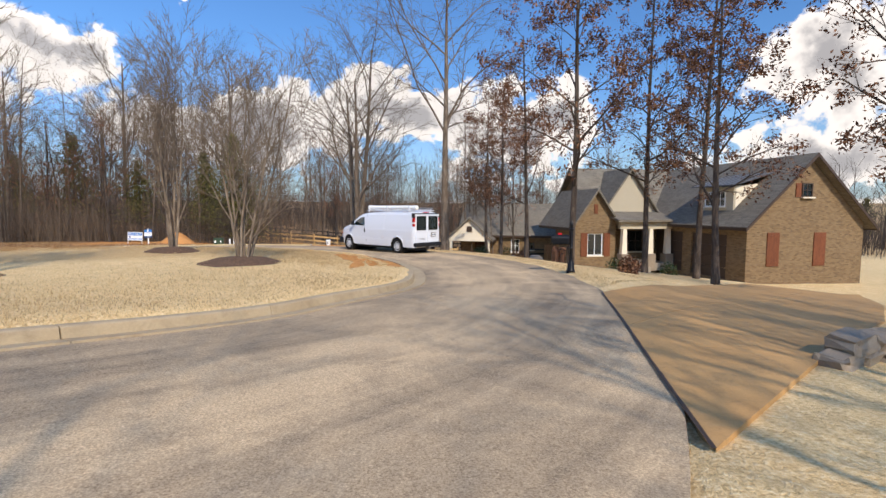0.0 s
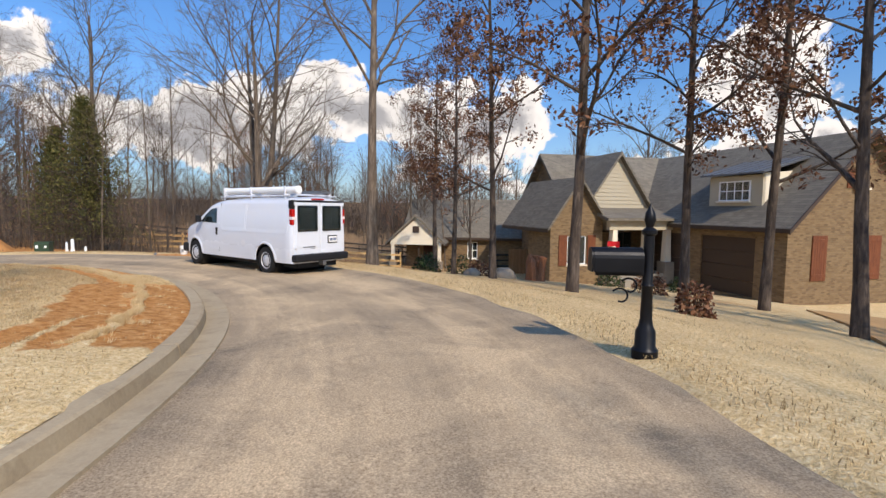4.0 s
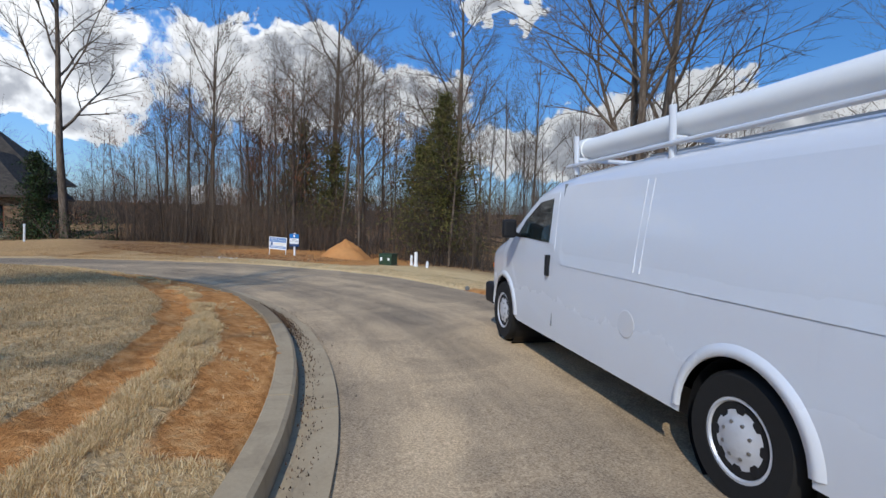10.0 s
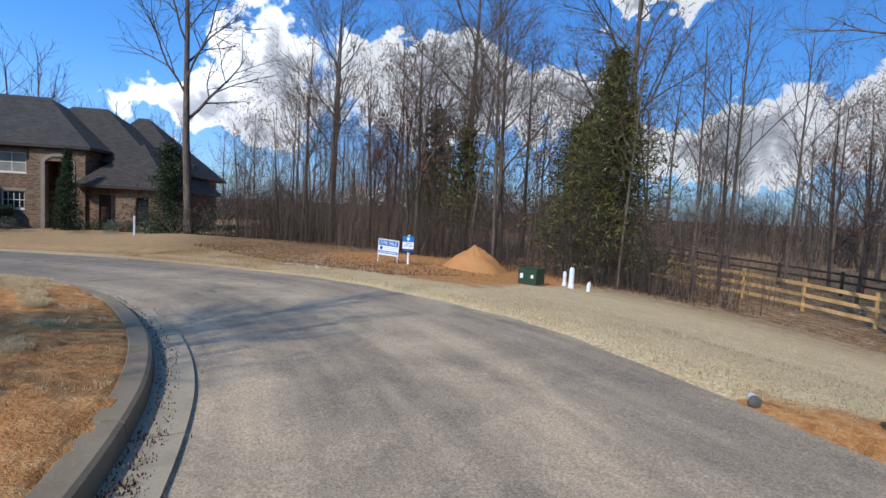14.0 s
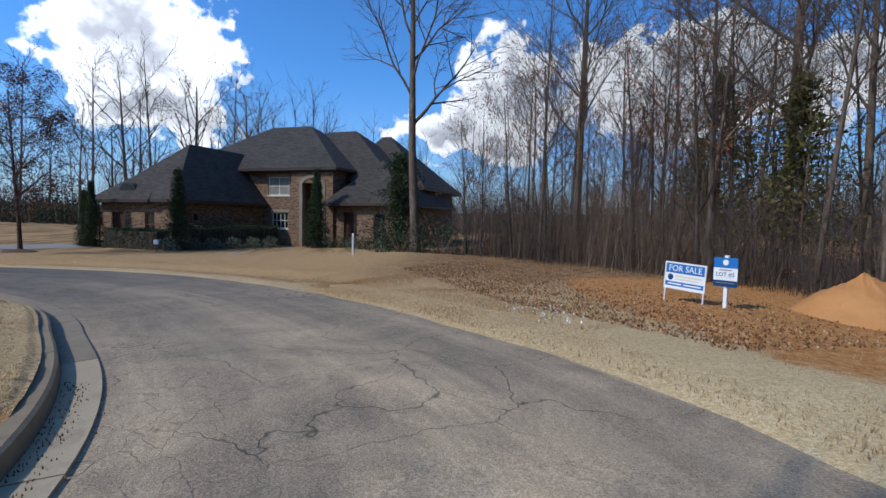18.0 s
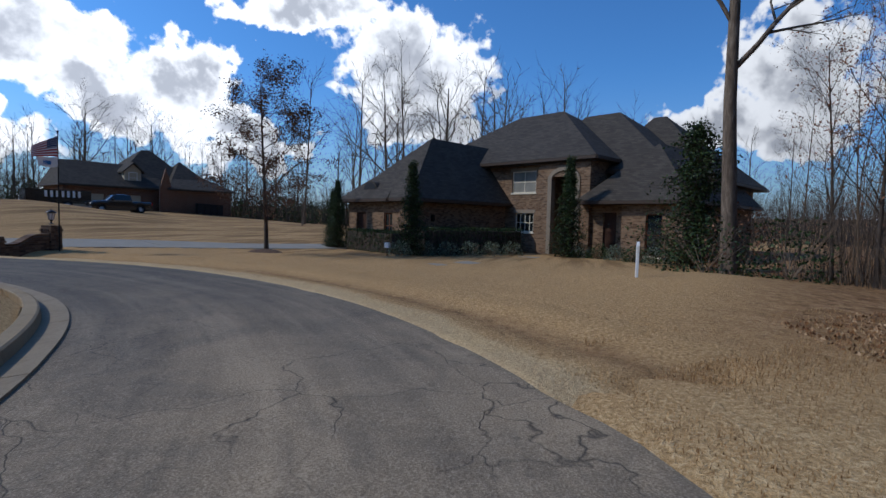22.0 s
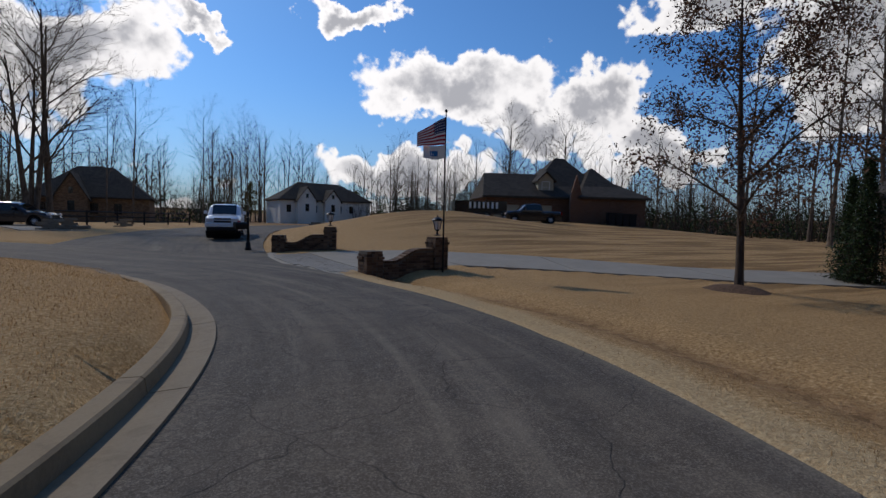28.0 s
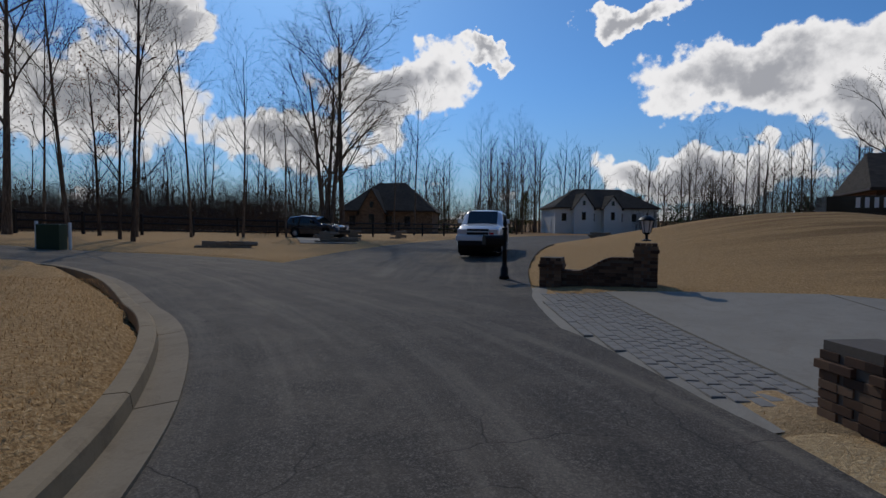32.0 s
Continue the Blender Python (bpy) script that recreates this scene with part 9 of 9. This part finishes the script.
def blades(name, count, pick, mat, label, seed, hmin, hmax, width):
    R = random.Random(seed)
    v, f = [], []
    made = 0
    while made < count:
        got = pick(R)
        if not got:
            continue
        x, y, z, k = got
        h = R.uniform(hmin, hmax) * k
        a = R.random() * TAU
        ca, sa = math.cos(a) * width, math.sin(a) * width
        b = a + R.uniform(0.8, 2.4)
        lean = h * R.uniform(0.1, 0.9)
        n = len(v)
        v += [(x - ca, y - sa, z - 0.01), (x + ca, y + sa, z - 0.01), (x + math.cos(b) * lean, y + math.sin(b) * lean, z + h)]
        f.append((n, n + 1, n + 2))
        made += 1
    ob = raw(name, v, f, mat)
    tagged(ob, label, "grass", kind="stuff")


def tufts(name, count, pick, mat, label, seed, per=15, h0=0.03, h1=0.07, spread=0.035, width=0.005):
    """Clumps of short curled blades, each clump leaning its own way."""
    R = random.Random(seed)
    v, f = [], []
    made = 0
    while made < count:
        got = pick(R)
        if not got:
            continue
        made += 1
        x, y, z, k = got
        way = R.random() * TAU
        for b in range(per):
            h = R.uniform(h0, h1) * k
            a = R.random() * TAU
            d = spread * k * R.random() ** 0.5
            px, py = x + math.cos(a) * d, y + math.sin(a) * d
            ca, sa = math.cos(a + 1.57) * width, math.sin(a + 1.57) * width
            out = h * R.uniform(0.3, 1.0)
            tx = px + math.cos(a) * out * 0.7 + math.cos(way) * out * 0.7
            ty = py + math.sin(a) * out * 0.7 + math.sin(way) * out * 0.7
            n = len(v)
            v += [(px - ca, py - sa, z - 0.01), (px + ca, py + sa, z - 0.01), (tx, ty, z + h * R.uniform(0.6, 1.0))]
            f.append((n, n + 1, n + 2))
    tagged(raw(name, v, f, mat), label, "grass", kind="stuff")


def pick_island(R, lo=-40, hi=140):
    a = R.uniform(lo, hi)
    ri = around(INNER_R, a)
    e = 0.55 + abs(R.gauss(0, 2.6))
    if e > ri - 1:
        return None
    x, y = spot(a, ri - e)
    if clay_at(x, y) > 0.4 and R.random() < 0.96:
        return None
    k = 0.7 + 1.1 * max(0, noise.noise((x * 1.1, y * 1.1, 5)))
    return x, y, island_top(x, y) + 0.015, k


def pick_tongue(R):
    """The ridge of grass left between the rut and the scrape, and stray clumps on the clay."""
    a = R.uniform(12, 104)
    ri = around(INNER_R, a)
    u = R.random()
    e = R.gauss(1.1, 0.1) if u < 0.6 else R.uniform(0.46, 1.28)
    x, y = spot(a, ri - e)
    c = clay_at(x, y)
    if c > 0.45 and (noise.noise((x * 2.6, y * 2.6, 9)) < 0.28 or R.random() < 0.5):
        return None
    if noise.noise((x * 4, y * 4, 10)) < -0.22:
        return None
    return x, y, island_top(x, y) + 0.012, 0.7 + 0.6 * R.random()


def pick_sward(R):
    a = R.uniform(12, 118)
    ri = around(INNER_R, a)
    e = 1.5 + abs(R.gauss(0, 1.5))
    x, y = spot(a, ri - e)
    if clay_at(x, y) > 0.4:
        return None
    return x, y, island_top(x, y) + (0.012 if e < 2.6 else 0.0), 0.65 + 0.5 * R.random()


def pick_debris(R):
    """Leaves and grit washed into the gutter."""
    a = R.gauss(64, 4) if R.random() < 0.55 else R.uniform(40, 104)
    u = min(0.2, -0.2 + abs(R.gauss(0, 0.12)))
    x, y = spot(a, around(INNER_R, a) + u)
    return x, y, land(x, y) + 0.018, 1.0


def pick_verge(R, lo=-25, hi=112):
    a = R.uniform(lo, hi)
    ro = around(OUTER_R, a)
    e = 0.12 + abs(R.gauss(0, 2.8))
    x, y = spot(a, ro + e)
    if 2.2 < x < 22 and 3 < y < 25 and y < 10.6 + (x - 3.3) * 1.2:
        return None
    if road_reach(x, y) > -0.1 or clay_at(x, y) > 0.55 and R.random() < 0.8:
        return None
    if -34 < x < -28 and 0.3 < y < 6.5:
        return None
    if 122 < a < 200 and e < 0.48 + 0.16 * noise.noise((x * 0.9, y * 0.9, 21)) and R.random() < 0.85:
        return None
    return x, y, land(x, y) + 0.03 - ditch(a, e), 0.8 + 0.9 * max(0, noise.noise((x * 0.9, y * 0.9, 2)))


def pick_meadow(R):
    a = R.uniform(104, 129)
    x, y = spot(a, around(OUTER_R, a) + R.uniform(1.2, 11))
    if noise.noise((x * 0.7, y * 0.7, 4)) < -0.1 or clay_at(x, y) > 0.35:
        return None
    return x, y, land(x, y) + 0.03, 1.0


def pick_leaf(R):
    a = R.uniform(100, 128) if R.random() < 0.75 else R.uniform(70, 120)
    x, y = spot(a, around(OUTER_R, a) + 2.0 + 0.12 * max(0, a - 112) + abs(R.gauss(0, 2.4)) if a > 100 else around(OUTER_R, a) + 9 + abs(R.gauss(0, 4)))
    return x, y, land(x, y) + 0.05, 1.0


blades("island_grass", 50000, pick_island, M["straw"], "short dormant straw-coloured grass on the island", 41, 0.012, 0.04, 0.0055)
tufts("tongue_grass", 6500, pick_tongue, M["pale_straw"], "pale curled grass clumps between the clay ruts", 42, 16, 0.018, 0.05, 0.032, 0.0032)
tufts("sward_grass", 11000, pick_sward, M["straw"], "short clumpy brown grass on the island", 49, 12, 0.016, 0.042, 0.042, 0.0034)
blades("gutter_debris", 3200, pick_debris, M["mulch_leaf"], "dark leaves and grit washed into the gutter", 50, 0.004, 0.012, 0.006)
blades("verge_grass", 40000, pick_verge, M["straw"], "short dormant straw-coloured grass on the verge", 43, 0.012, 0.042, 0.0055)
# browner blades to the west carry the same against-the-sun darkening in their colour
blades("island_turf", 34000, lambda R: pick_island(R, 132, 236), M["drygrass"], "short brown dormant turf on the island", 46, 0.01, 0.032, 0.004)
blades("yard_turf", 46000, lambda R: pick_verge(R, 106, 208), M["drygrass"], "short brown dormant turf of the front yard", 47, 0.01, 0.034, 0.004)
blades("meadow_grass", 22000, pick_meadow, M["drygrass"], "rank brown grass in front of the wood", 44, 0.02, 0.07, 0.004)
def pick_scrap(R):
    x, y = -18.7 + R.gauss(0, 0.6), 28.6 + R.gauss(0, 0.25)
    return x, y, land(x, y) + 0.05, 1.0


blades("paper_scraps", 70, pick_scrap, M["pvc"], "scatter of torn white paper in the leaves", 48, 0.015, 0.04, 0.018)
blades("fallen_leaves", 9000, pick_leaf, M["fallen"], "drift of fallen leaves at the wood's edge", 45, 0.01, 0.035, 0.022)
for t in SPARES:
    for o in (*t.children_recursive, t):
        bpy.data.objects.remove(o)
